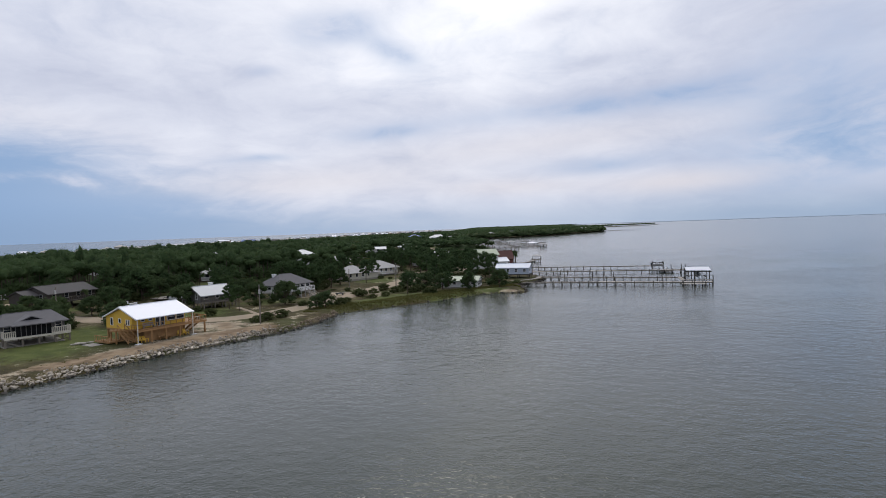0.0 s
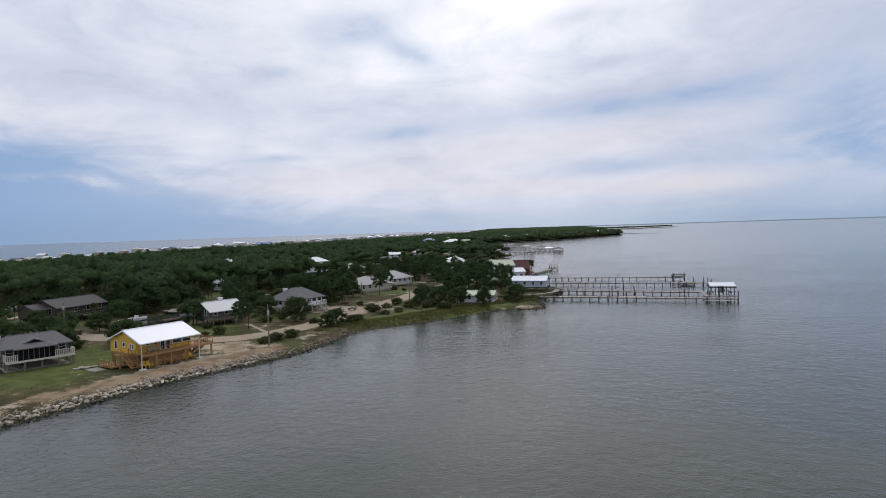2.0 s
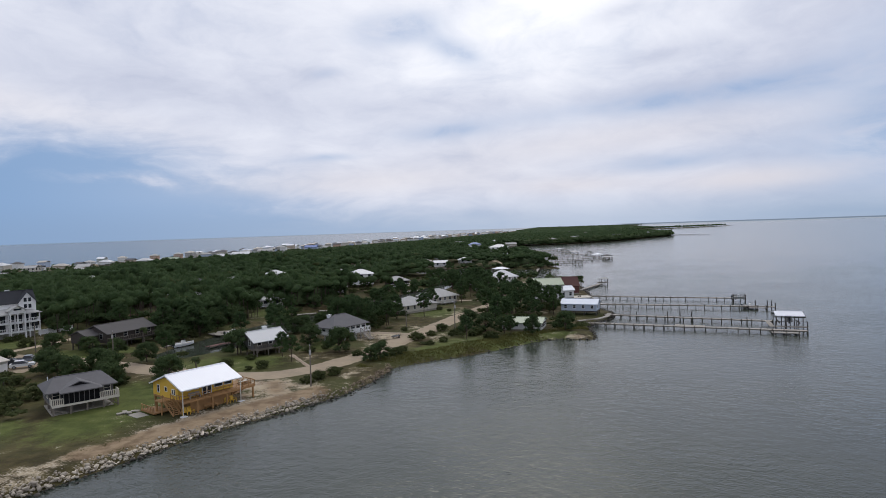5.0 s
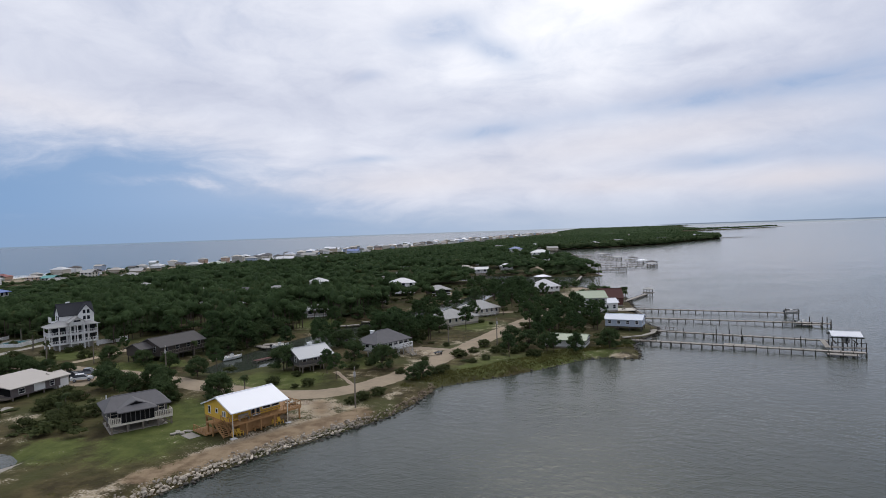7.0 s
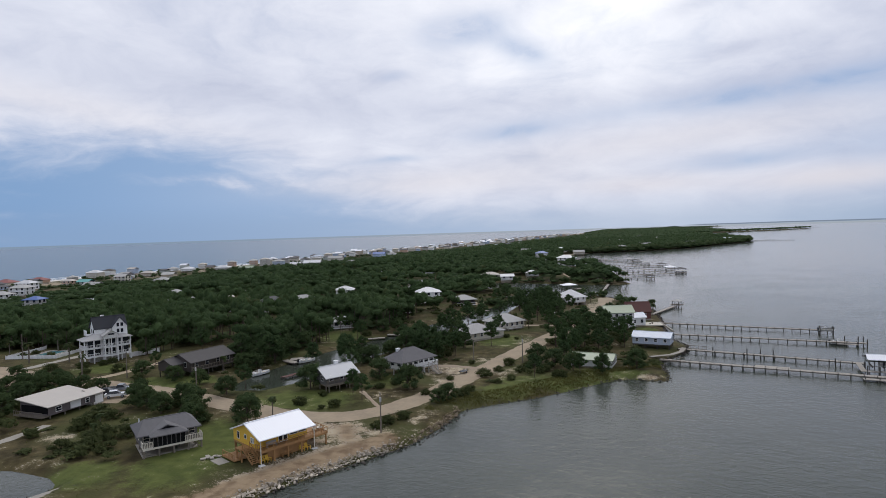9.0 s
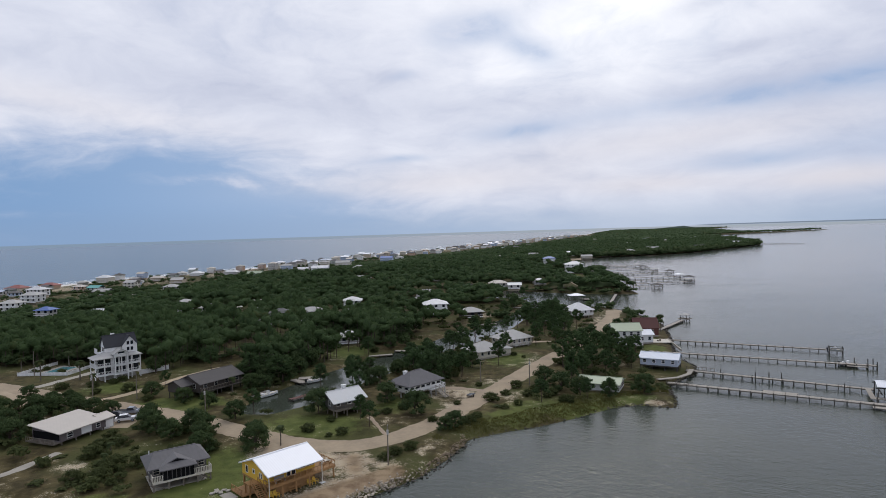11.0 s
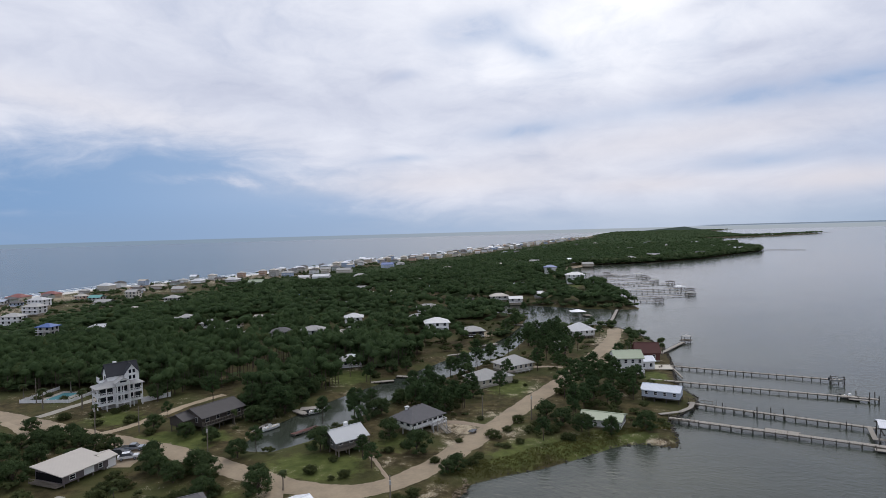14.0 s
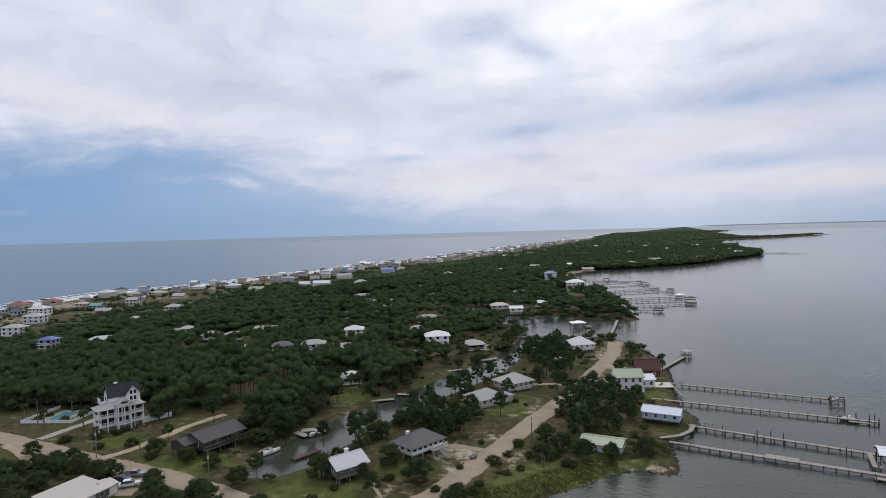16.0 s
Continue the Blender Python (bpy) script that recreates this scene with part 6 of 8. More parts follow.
MID5 = [(14, 888, 12, 14, 9, 1, WHITE, PALE_SHINGLE), (47, 911, 14, 12, 9, 2, TAN_WALL, PALE_SHINGLE), (104, 965, 12, 13, 9, 1, WHITE, WHITE_ROOF), (159, 1040, 12, 14, 9, 2, CREAM_WALL, GREY_SHINGLE),
        (199, 1110, 12, 14, 9, 1, WHITE, PALE_SHINGLE), (249, 1206, 10, 15, 10, 2, WHITE, WHITE_ROOF), (284, 1290, 10, 14, 10, 1, TAN_WALL, PALE_SHINGLE)]
MID6 = [(-168, 571, 12, 12, 9, 1, TAN_WALL, TAN_ROOF), (-132, 496, 10, 14, 9, 1, SAGE_WALL, BLUE_WHITE_ROOF), (-169, 448, 10, 12, 8, 1, TAN_WALL, TAN_ROOF), (-87, 404, 14, 14, 8, 1, BROWN_WALL, BROWN_SHINGLE), (-239, 584, 10, 8, 7, 2, MUDDY_WALL, PALE_SHINGLE),
        (-143, 262, 24, 9, 7, 2, MUDDY_WALL, GREY_SHINGLE), (-262, 362, 14, 11, 8, 1, MUDDY_WALL, PALE_SHINGLE), (-236, 306, 14, 8, 7, 1, TAN_WALL, PALE_SHINGLE), (-226, 303, 20, 7, 6, 2, MUDDY_WALL, PALE_SHINGLE),
        (-304, 352, 10, 9, 7, 1, MUDDY_WALL, TAN_ROOF), (-166, 272, 30, 11, 6, 1, MUDDY_WALL, PALE_SHINGLE), (-194, 300, 24, 10, 6, 1, TAN_WALL, TAN_ROOF), (-310, 398, 10, 10, 8, 2, MUDDY_WALL, PALE_SHINGLE),
        (230, 1358, 12, 14, 10, 2, WHITE, PALE_SHINGLE), (262, 1346, 10, 12, 9, 2, WHITE, WHITE_ROOF), (240, 1640, 10, 16, 10, 2, CREAM_WALL, WHITE_ROOF), (-12, 816, 10, 14, 9, 1, TAN_WALL, PALE_SHINGLE), (-97, 330, 15, 9, 7, 1, MUDDY_WALL, PALE_SHINGLE)]
for rows in (MID, MID2, MID3, MID4, MID5, MID6):
    for x, y, angle, L, W, n, wall, roof in rows:
        far_house(x, y, angle, L, W, n, wall, roof)
        HOUSES.append((x, y, max(L, W)))

# rows of beach houses behind the dune line
WALLS = [WHITE, CREAM_WALL, TAN_WALL, PINK_WALL, BLUE_WALL, SAGE_WALL, MUDDY_WALL, WHITE]
TOPS = [WHITE_ROOF, PALE_SHINGLE, PALE_SHINGLE, GREY_SHINGLE, GREY_SHINGLE, TAN_ROOF, BROWN_SHINGLE, BLUE_WHITE_ROOF, TAN_ROOF, PALE_SHINGLE]
g = np.random.default_rng(21)
beach = np.array([p for p in OCEAN if 60 < p[1] < 4000][::-1], float)
along = np.concatenate([[0], np.cumsum(np.hypot(*np.diff(beach, axis=0).T))])
for row, inland in enumerate((46, 74, 108)):
    s = 30.0 + row * 9
    while s < along[-1] - 20:
        x = np.interp(s, along, beach[:, 0]) + inland + g.uniform(-9, 9)
        y = np.interp(s, along, beach[:, 1])
        if all(math.hypot(x - a, y - b) > r * 0.7 + 9 for a, b, r in HOUSES) and (row == 0 or g.uniform() < (0.75, 0.75, 0.4)[row]):
            far_house(x, y, g.uniform(-6, 12), *((g.uniform(6.5, 10), g.uniform(6, 8)) if y < 640 else (g.uniform(8, 13.5), g.uniform(7, 10))), int(g.choice((1, 1, 1, 2) if y < 640 else (1, 2, 2, 2, 3))), WALLS[int(g.integers(8))], TOPS[int(g.integers(10))], "behind the beach")
            HOUSES.append((x, y, 15))
        s += g.uniform(17, 27) * (1 + max(0, s - 1200) / 1800)
# scattered roofs deep in the woods and along the far bay shore
count = 0
while count < 46:
    x, y = g.uniform(-380, 160), g.uniform(430, 1900)
    if float(signed(np.array([x]), np.array([y]), OUTLINE)[0]) > 16 and all(math.hypot(x - a, y - b) > r + 24 for a, b, r in HOUSES):
        far_house(x, y, g.uniform(-5, 30), g.uniform(10, 15), g.uniform(8, 10), int(g.choice((1, 1, 2))), WALLS[int(g.integers(8))], TOPS[int(g.integers(8))])
        HOUSES.append((x, y, 13))
        count += 1

# ---- woods ----


def woods_arrays(places, variants, g):
    """Joins transformed copies of foliage variants: places are rows of x, y, z, height scale, width scale."""
    V, T, Q, n = [], [], [], 0
    for x, y, z, sh, sw in places:
        v, t, q = variants[int(g.integers(len(variants)))]
        a = g.uniform(0, math.tau)
        c, s = math.cos(a) * sw, math.sin(a) * sw
        V.append(np.column_stack([x + v[:, 0] * c - v[:, 1] * s, y + v[:, 0] * s + v[:, 1] * c, z + v[:, 2] * sh]))
        T.append(t + n), Q.append(q + n)
        n += len(v)
    return np.concatenate(V), np.concatenate(T), np.concatenate(Q)


WEST_BANK = np.array([(-40, 372), (-41.5, 300), (-47.5, 272), (-57, 248), (-65, 222), (-73.5, 199), (-79, 184), (-86, 172)], float)


def wood_density(px, py):
    """Chance that a wood tree grows at a place."""
    s = shore(px, py)
    bank = np.interp(py, WEST_BANK[::-1, 1], WEST_BANK[::-1, 0], left=-86, right=60)
    k = ((px < bank - 9) & (py > 171 + 4 * np.sin(px * 0.2))).astype(float)
    k = np.where((px > -132) & (px < -105) & (py < 182), 0, k)
    k = np.where(py > 440, 1.0, k)
    k = np.where(s < np.where(py > 380, 2, 6), 0, k)
    ocean_line = np.interp(py, beach[:, 1], beach[:, 0])
    inland = px - ocean_line
    k *= np.clip((inland - np.interp(py, (540, 760), (165, 125)) - 14 * np.sin(py * 0.03)) / 40, 0.02, 1)
    gappy = np.clip(0.75 + 0.8 * wobble(px, py, 0.07, 1.3), 0.25, 1)
    k = np.where((px > -215) & (py > 200) & (py < 560), k * gappy, k)
    k *= 1 - np.clip(g_clear(px, py), 0, 1)
    return k


def g_clear(px, py):
    """Openings round the houses, on the side towards the bay most of all, and glades."""
    c = np.zeros(px.shape)
    for x, y, r in HOUSES:
        near = (np.abs(px - x) < r * 0.6 + 1) & (np.abs(py - (y - 4.5)) < r * 0.55 + 5)
        c = np.maximum(c, near * (0.97 if y < 650 else 0.9))
    for x, y, rx, ry in ((-267, 247, 9, 10), (-73, 286, 9, 9), (-54, 284, 9, 9), (-15, 552, 15, 20), (-44, 660, 14, 26), (82, 968, 16, 16), (16, 880, 12, 12), (50, 902, 12, 12), (108, 955, 12, 12), (164, 1028, 12, 12), (204, 1098, 12, 12), (254, 1194, 13, 13), (-270, 562, 14, 14), (-288, 660, 14, 14), (-258, 270, 8, 9), (-375, 334, 14, 12), (-84, 204, 8, 7), (-160, 165, 22, 13), (-123, 170, 6, 14), (-104, 217, 7, 6), (-62, 300, 12, 12), (-130, 262, 14, 8), (-372, 470, 26, 9), (-145, 178, 10, 8)):
        c = np.maximum(c, (((px - x) / rx) ** 2 + ((py - y) / ry) ** 2 < 1) * 0.95)
    for line in (MAIN_ROAD, LANES[-1][0], [(-34, 716), (-36, 767), (-28, 824), (-6, 852)], [(-22, 535), (-22, 571)], [(-117, 178), (-108, 200), (-100, 225)], [(-330, 330), (-300, 470), (-230, 700), (-190, 960)]):
        c = np.maximum(c, (to_line(px, py, line) < 5) * 1.0)
    return c


def low_growth(px, py):
    """Lower trees in the yards that open from the houses towards the bay: a factor of height."""
    k = np.ones(px.shape)
    for x, y, r in HOUSES:
        if y > (760 if x < -150 else 1700):
            continue
        d = math.hypot(x, y)
        ux, uy = -x / d, -y / d
        ahead = (px - x) * ux + (py - y) * uy
        side = np.abs((px - x) * uy - (py - y) * ux)
        yard = (ahead > -3) & (ahead < 16 + 0.018 * d) & (side < r * 0.55)
        k = np.where(yard, np.minimum(k, np.clip(0.42 + 0.020 * ahead, 0.42, 1.0)), k)
    return k


def scatter(x0, x1, y0, y1, step, keep, near, far, g):
    """Jittered places on a grid where the woods grow, between two distances."""
    xs, ys = np.meshgrid(np.arange(x0, x1, step), np.arange(y0, y1, step))
    px = (xs + g.uniform(-0.45, 0.45, xs.shape) * step).ravel()
    py = (ys + g.uniform(-0.45, 0.45, ys.shape) * step).ravel()
    d = np.hypot(px, py)
    ok = (d >= near) & (d < far) & (py > np.abs(px) * 0.55)
    px, py = px[ok], py[ok]
    k = wood_density(px, py) * keep
    ok = g.uniform(size=len(px)) < k
    return px[ok], py[ok]


def make_variants(n, h, w, count, leaves, size, seed0, core=0.75):
    out = []
    for s in range(n):
        g = np.random.default_rng(seed0 + s)
        clumps = [(0, 0, h * 0.80, w * 0.66)]
        for k in range(count - 1):
            inner = k < (count - 1) * 0.6
            a = k * 2.4 + g.uniform(-0.5, 0.5)
            reach = w * (g.uniform(0.5, 0.72) if inner else g.uniform(0.2, 0.95))
            r = w * (g.uniform(0.40, 0.52) if inner else g.uniform(0.22, 0.36))
            z = h * (0.86 - 0.20 * (reach / w) ** 2 + g.uniform(-0.05, 0.05)) + (0 if inner else 0.25 * w)
            clumps.append((math.cos(a) * reach, math.sin(a) * reach, z - 0.2 * w, r))
        out.append(foliage_arrays(clumps, leaves, size, seed0 + s, core))
    return out


g = np.random.default_rng(5)
bands = ((165, 340, 3.5, 1.0, [crown_arrays(9.0, 2.15, 200, 0.40, 300 + k, 0.82 + 0.07 * (k % 5)) for k in range(12)], 1.0),
         (340, 700, 4.8, 1.0, [crown_arrays(9.0, 2.9, 66, 0.72, 400 + k, 0.72 + 0.05 * (k % 4)) for k in range(10)], 1.05),
         (700, 1600, 8.0, 1.0, [crown_arrays(9.0, 4.1, 22, 1.5, 500 + k, 0.75) for k in range(8)], 1.05),
         (1600, 4800, 15.0, 1.0, [crown_arrays(8.5, 7.4, 0, 2.0, 600 + k, 0.5) for k in range(6)], 1.0))
stems = Geo()
for near, far, step, keep, variants, tall in bands:
    px, py = scatter(-640, 950 if far > 1000 else 320, 120, min(far, 4700), step, keep, near, far, g)
    d = np.hypot(px, py)
    h = tall * g.uniform(0.78, 1.13, len(px)) * (1 + 0.12 * wobble(px, py, 0.03))
    sea = px - np.interp(py, beach[:, 1], beach[:, 0])
    h = h * np.clip(0.30 + (sea - 110) / 230, 0.30, 1.0)
    w = g.uniform(0.7, 1.25, len(px))
    yard = low_growth(px, py)
    h, w = h * yard, w * (0.4 + 0.6 * yard)
    tall_ones = (g.uniform(size=len(px)) < (0.08 if near < 700 else 0.0)) & (yard > 0.99)      # single pines that stand above the rest
    h, w = np.where(tall_ones, h * 1.2, h), np.where(tall_ones, w * 0.8, w)
    places = np.column_stack([px, py, LAND + lift(d), h, w])
    stuff("woodland", mesh_np("woodland", *woods_arrays(places, variants, g)), PINE_LEAF, "dense dark green pine woods covering the island", "woods")
    if near < 300:
        for x, y, z, hh, ww in places:
            if y < 235:
                stems.tube((x, y, z - 0.2), (x, y, z + 7.0 * hh), 0.16, 0.09, 5)
stuff("woodland_trunks", stems.mesh("woodland_trunks"), BARK, "brown pine trunks of the woods", "woods")
# the understorey: a ragged leafy layer below the crowns


def understorey(x0, x1, y0, y1, step, top, seed):
    g = np.random.default_rng(seed)
    xs, ys = np.meshgrid(np.arange(x0, x1, step), np.arange(y0, y1, step))
    xs, ys = xs + g.uniform(-0.3, 0.3, xs.shape) * step, ys + g.uniform(-0.3, 0.3, ys.shape) * step
    k = np.zeros(xs.shape)
    for dx, dy in ((0, 0), (6, 0), (-6, 0), (0, 6), (0, -6)):
        k += wood_density((xs + dx).ravel(), (ys + dy).ravel()).reshape(xs.shape) / 5
    sea = xs - np.interp(ys, beach[:, 1], beach[:, 0])
    k = np.clip((k - 0.7) / 0.3, 0, 1) * np.clip(0.3 + (sea - 100) / 160, 0.3, 1.0)
    k = k * low_growth(xs.ravel(), ys.ravel()).reshape(xs.shape)
    zs = LAND - 0.3 + lift(np.hypot(xs, ys)) + k * top * g.uniform(0.6, 1.25, xs.shape)
    nr, nc = xs.shape
    i = np.arange(nr * nc).reshape(nr, nc)
    q = np.stack([i[:-1, :-1], i[:-1, 1:], i[1:, 1:], i[1:, :-1]], -1)
    live = np.minimum.reduce([k[:-1, :-1], k[:-1, 1:], k[1:, 1:], k[1:, :-1]]) > 0.25
    return mesh_np("understorey", np.stack([xs, ys, zs], -1).reshape(-1, 3), np.zeros((0, 3), int), q[live])


stuff("understorey", understorey(-330, 60, 165, 440, 3.0, 5.6, 61), OAK_LEAF, "dense dark green understorey of the pine woods", "woods")
stuff("understorey", understorey(-520, 60, 440, 1000, 5.0, 6.4, 62), OAK_LEAF, "dense dark green understorey of the pine woods", "woods")
# undergrowth along the southern edge of the woods
under = make_variants(5, 3.6, 2.0, 7, 16, 0.5, 800)
px, py = g.uniform(-230, -80, 3600), 168 + 22 * g.uniform(0, 1, 3600) ** 1.6
ok = (wood_density(px, py) > 0.4)
px, py = px[ok][:330], py[ok][:330]
stuff("undergrowth", mesh_np("undergrowth", *woods_arrays(np.column_stack([px, py, np.full(len(px), LAND), g.uniform(0.6, 1.5, len(px)), g.uniform(0.7, 1.3, len(px))]), under, g)), OAK_LEAF, "dense dark undergrowth at the edge of the woods", "shrubs")
# low scrub: dunes, canal banks, wild plots
scrub = make_variants(5, 2.4, 1.6, 7, 12, 0.6, 700)
px = np.concatenate([g.uniform(-132, -74, 2600), g.uniform(-95, 20, 2600), g.uniform(-30, 20, 900)])
py = np.concatenate([g.uniform(84, 135, 2600), g.uniform(135, 330, 2600), g.uniform(130, 175, 900)])
s, lw = shore(px, py), masks(px, py, shore(px, py))
ok = (s > 1.2) & (lw[0] < 0.35) & (lw[1] < 0.42) & (to_line(px, py, MAIN_ROAD) > 4.2) & (wobble(px, py, 0.11, 3.0) > -0.05)
for line, width, _, _ in LANES:
    ok &= to_line(px, py, line) > width / 2 + 1.4
for x, y, r in CLEAR:
    ok &= np.hypot(px - x, py - y) > r
px, py = px[ok], py[ok]
keep = g.uniform(size=len(px)) < np.where(py < 133, 0.07, np.where((px > -26) & (py < 166), 0.13, 0.34))
px, py = px[keep], py[keep]
places = np.column_stack([px, py, np.full(len(px), LAND - 0.1), g.uniform(0.3, 1.0, len(px)) ** 1.5, g.uniform(0.5, 1.2, len(px))])
stuff("scrub", mesh_np("scrub", *woods_arrays(places, scrub, g)), SCRUB_LEAF, "low olive-green scrub on wild sandy plots", "shrubs")

# bushes along the wooded cove shore and among the beach houses
bush = [crown_arrays(2.6, 1.9, 20, 0.9, 900 + k, 0.75) for k in range(6)]
px, py = g.uniform(-90, 330, 60000), g.uniform(290, 1800, 60000)
s = shore(px, py)
ok = (s > 0.3) & (s < np.where(py > 720, 12, 7)) & (masks(px, py, s)[0] < 0.5) & (to_line(px, py, MAIN_ROAD) > 5)
for x, y, r in HOUSES:
    ok &= np.hypot(px - x, py - y) > r * 0.6 + 2
px, py = px[ok][:1000], py[ok][:1000]
sx, sy = g.uniform(40, 150, 2600), g.uniform(250, 1000, 2600)
sx = sx + np.interp(sy, beach[:, 1], beach[:, 0])
ok = wobble(sx, sy, 0.05, 2.0) > -0.15
for x, y, r in HOUSES:
    ok &= np.hypot(sx - x, sy - y) > r * 0.62
sx, sy = sx[ok][:700], sy[ok][:700]
px, py = np.concatenate([px, sx]), np.concatenate([py, sy])
places = np.column_stack([px, py, LAND - 0.2 + lift(np.hypot(px, py)), g.uniform(0.5, 1.5, len(px)) * np.where((py > 720) & (px > -150), 2.4, 1.0), g.uniform(0.7, 1.9, len(px)) * np.where((py > 720) & (px > -150), 2.6, 1.0)])
stuff("thicket", mesh_np("thicket", *woods_arrays(places, bush, g)), OAK_LEAF, "dark green thickets along the shore and the dunes", "shrubs")
# still water of the canal
ribbon("canal_water", [(-79, 134), (-78, 142), (-77, 150), (-74, 163), (-70, 184), (-64, 203), (-56, 225), (-47.5, 250), (-41, 271), (-37, 300), (-33, 320)], 24.0, 0.03, STILL_WATER, "still dark canal water mirroring the trees", 0.0)

# ---- piers, docks and boats ----


def pier(label, a, b, width=1.3, deck=0.95, bay=2.5, thick=0.10, group="piers of the bay", tall=(), planks=True, material=PALE_WOOD, low=-1.2, name="pier"):
    """A straight timber pier from a to b (x, y): deck, two stringers, a pair of posts for each bay."""
    a, b = Vector((*a, 0)), Vector((*b, 0))
    length = (b - a).length
    ob = thing(name, label, "pier", pose(a.x, a.y, float(lift(a.length)), 0, 0, math.degrees(math.atan2(b.y - a.y, b.x - a.x))), group)
    top = Geo()
    if planks:
        n = int(length / 0.6)
        for k in range(n):
            dz = 0.015 * math.sin(k * 1.9)
            top.box(k * length / n + 0.02, -width / 2 - 0.03 * math.sin(k * 2.3), deck - 0.06 + dz, (k + 1) * length / n - 0.02, width / 2 + 0.03 * math.sin(k * 3.1), deck + dz)
        tagged(part("deck_planks", top, material, ob), kind="stuff")
    else:
        part("deck", top.box(0, -width / 2, deck - 0.08, length, width / 2, deck), material, ob)
    for s in (-1, 1):
        part("stringer", Geo().box(0, s * width / 2 - 0.08, deck - 0.26, length, s * width / 2 + 0.08, deck - 0.065), BARE_WOOD, ob)
    key = ("pile", low, deck, thick)
    if key not in CACHE:
        CACHE[key] = Geo().tube((0, 0, low), (0, 0, deck + 0.2), thick, thick * 0.9, 7).mesh("post")
        CACHE[key].materials.append(DARK_WOOD)
        CACHE[key, "brace"] = Geo().box(-0.07, -width / 2 - 0.25, deck - 0.5, 0.07, width / 2 + 0.25, deck - 0.345).mesh("cross_beam")
        CACHE[key, "brace"].materials.append(DARK_WOOD)
    n = max(2, round(length / bay))
    for k in range(n + 1):
        for s in (-1, 1):
            part("post", CACHE[key], DARK_WOOD, ob, at=pose(k * length / n, s * (width / 2 + 0.14), 0))
        part("cross_beam", CACHE[key, "brace"], DARK_WOOD, ob, at=pose(k * length / n, 0, 0))
    for u, s, h in tall:
        part("mooring_post", Geo().tube((u, s * (width / 2 + 0.5), low), (u, s * (width / 2 + 0.5), h), 0.16, 0.13, 7), DARK_WOOD, ob)
    return ob


p1 = pier("long narrow grey timber pier with a boat lift", (25.0, 239.8), (75.5, 225.8))
p2 = pier("long grey timber pier with a low landing", (17.5, 218.4), (78.0, 203.4), tall=((57, 1, 2.6), (60, -1, 2.9), (61.5, 1, 2.6), (62.2, -1, 2.2)))
p3 = pier("timber pier leading to the roofed boat house", (25.4, 191.6), (66.5, 176.0), tall=((9, 1, 1.9), (18, -1, 2.6), (21, 1, 2.3), (24, 1, 2.4), (38, -1, 1.9)))
p4 = pier("weathered timber pier with grey plank deck", (18.7, 176.4), (68.4, 160.6), 1.6)
part("side_platform", Geo().box(22.5, 0.86, 0.8, 30.0, 2.2, 0.95), PALE_WOOD, p4)
part("landing", Geo().box(44.5, -2.6, 0.45, 50.5, -0.95, 0.6), PALE_WOOD, p4)
posts(p4, (44.8, 47.5, 50.2), (-2.4,), -1.2, 1.2, 0.2, DARK_WOOD, "landing_post")
part("landing", Geo().box(55.0, -1.8, 0.45, 60.0, -0.8, 0.6), PALE_WOOD, p2)
railing(p4, (0, -0.8), (6.5, -0.8), 0.95, BARE_WOOD, 1.0, 1.1, 0.09)
railing(p3, (0, 0.75), (7.5, 0.75), 0.95, BARE_WOOD, 1.0, 1.1, 0.09)
railing(p1, (1, 0.75), (5.0, 0.75), 0.95, BARE_WOOD, 1.0, 1.1, 0.09)

boat_house = thing("boat_house", "open timber boat house with a white metal roof over water", "boathouse", pose(68.0, 170.4, 0, 0, 0, -14))
part("roof", gable_geo(6.0, 6.6, 3.5, 0.6, 0.3, 0.12, 0.2), WHITE_ROOF, boat_house)
posts(boat_house, (-2.9, -1.0, 1.0, 2.9), (-3.0, 3.0), -1.2, 3.5, 0.18, DARK_WOOD, "post")
part("walkway", Geo().box(-3.5, -4.6, 0.8, 3.8, -3.15, 0.95), PALE_WOOD, boat_house)
part("walkway", Geo().box(-4.6, -4.6, 0.8, -3.52, 4.6, 0.95), PALE_WOOD, boat_house)
part("beam", Geo().box(-3.5, -3.1, 3.0, 3.5, -2.9, 3.25), DARK_WOOD, boat_house)
part("beam", Geo().box(-3.5, 2.9, 3.0, 3.5, 3.1, 3.25), DARK_WOOD, boat_house)
for x in (-2.2, 0.0, 2.2):
    part("lift_beam", Geo().box(x - 0.1, -2.9, 1.5, x + 0.1, 2.9, 1.72), DARK_WOOD, boat_house)
part("rail", Geo().beam((-3.4, -4.5, 2.2), (3.6, -4.5, 2.2), 0.08, 0.1).beam((3.6, -4.5, 2.2), (3.6, -3.2, 2.2), 0.08, 0.1), DARK_WOOD, boat_house)
posts(boat_house, (-3.4, -1.0, 1.3, 3.6), (-4.5,), -1.2, 2.25, 0.2, DARK_WOOD, "rail_post")


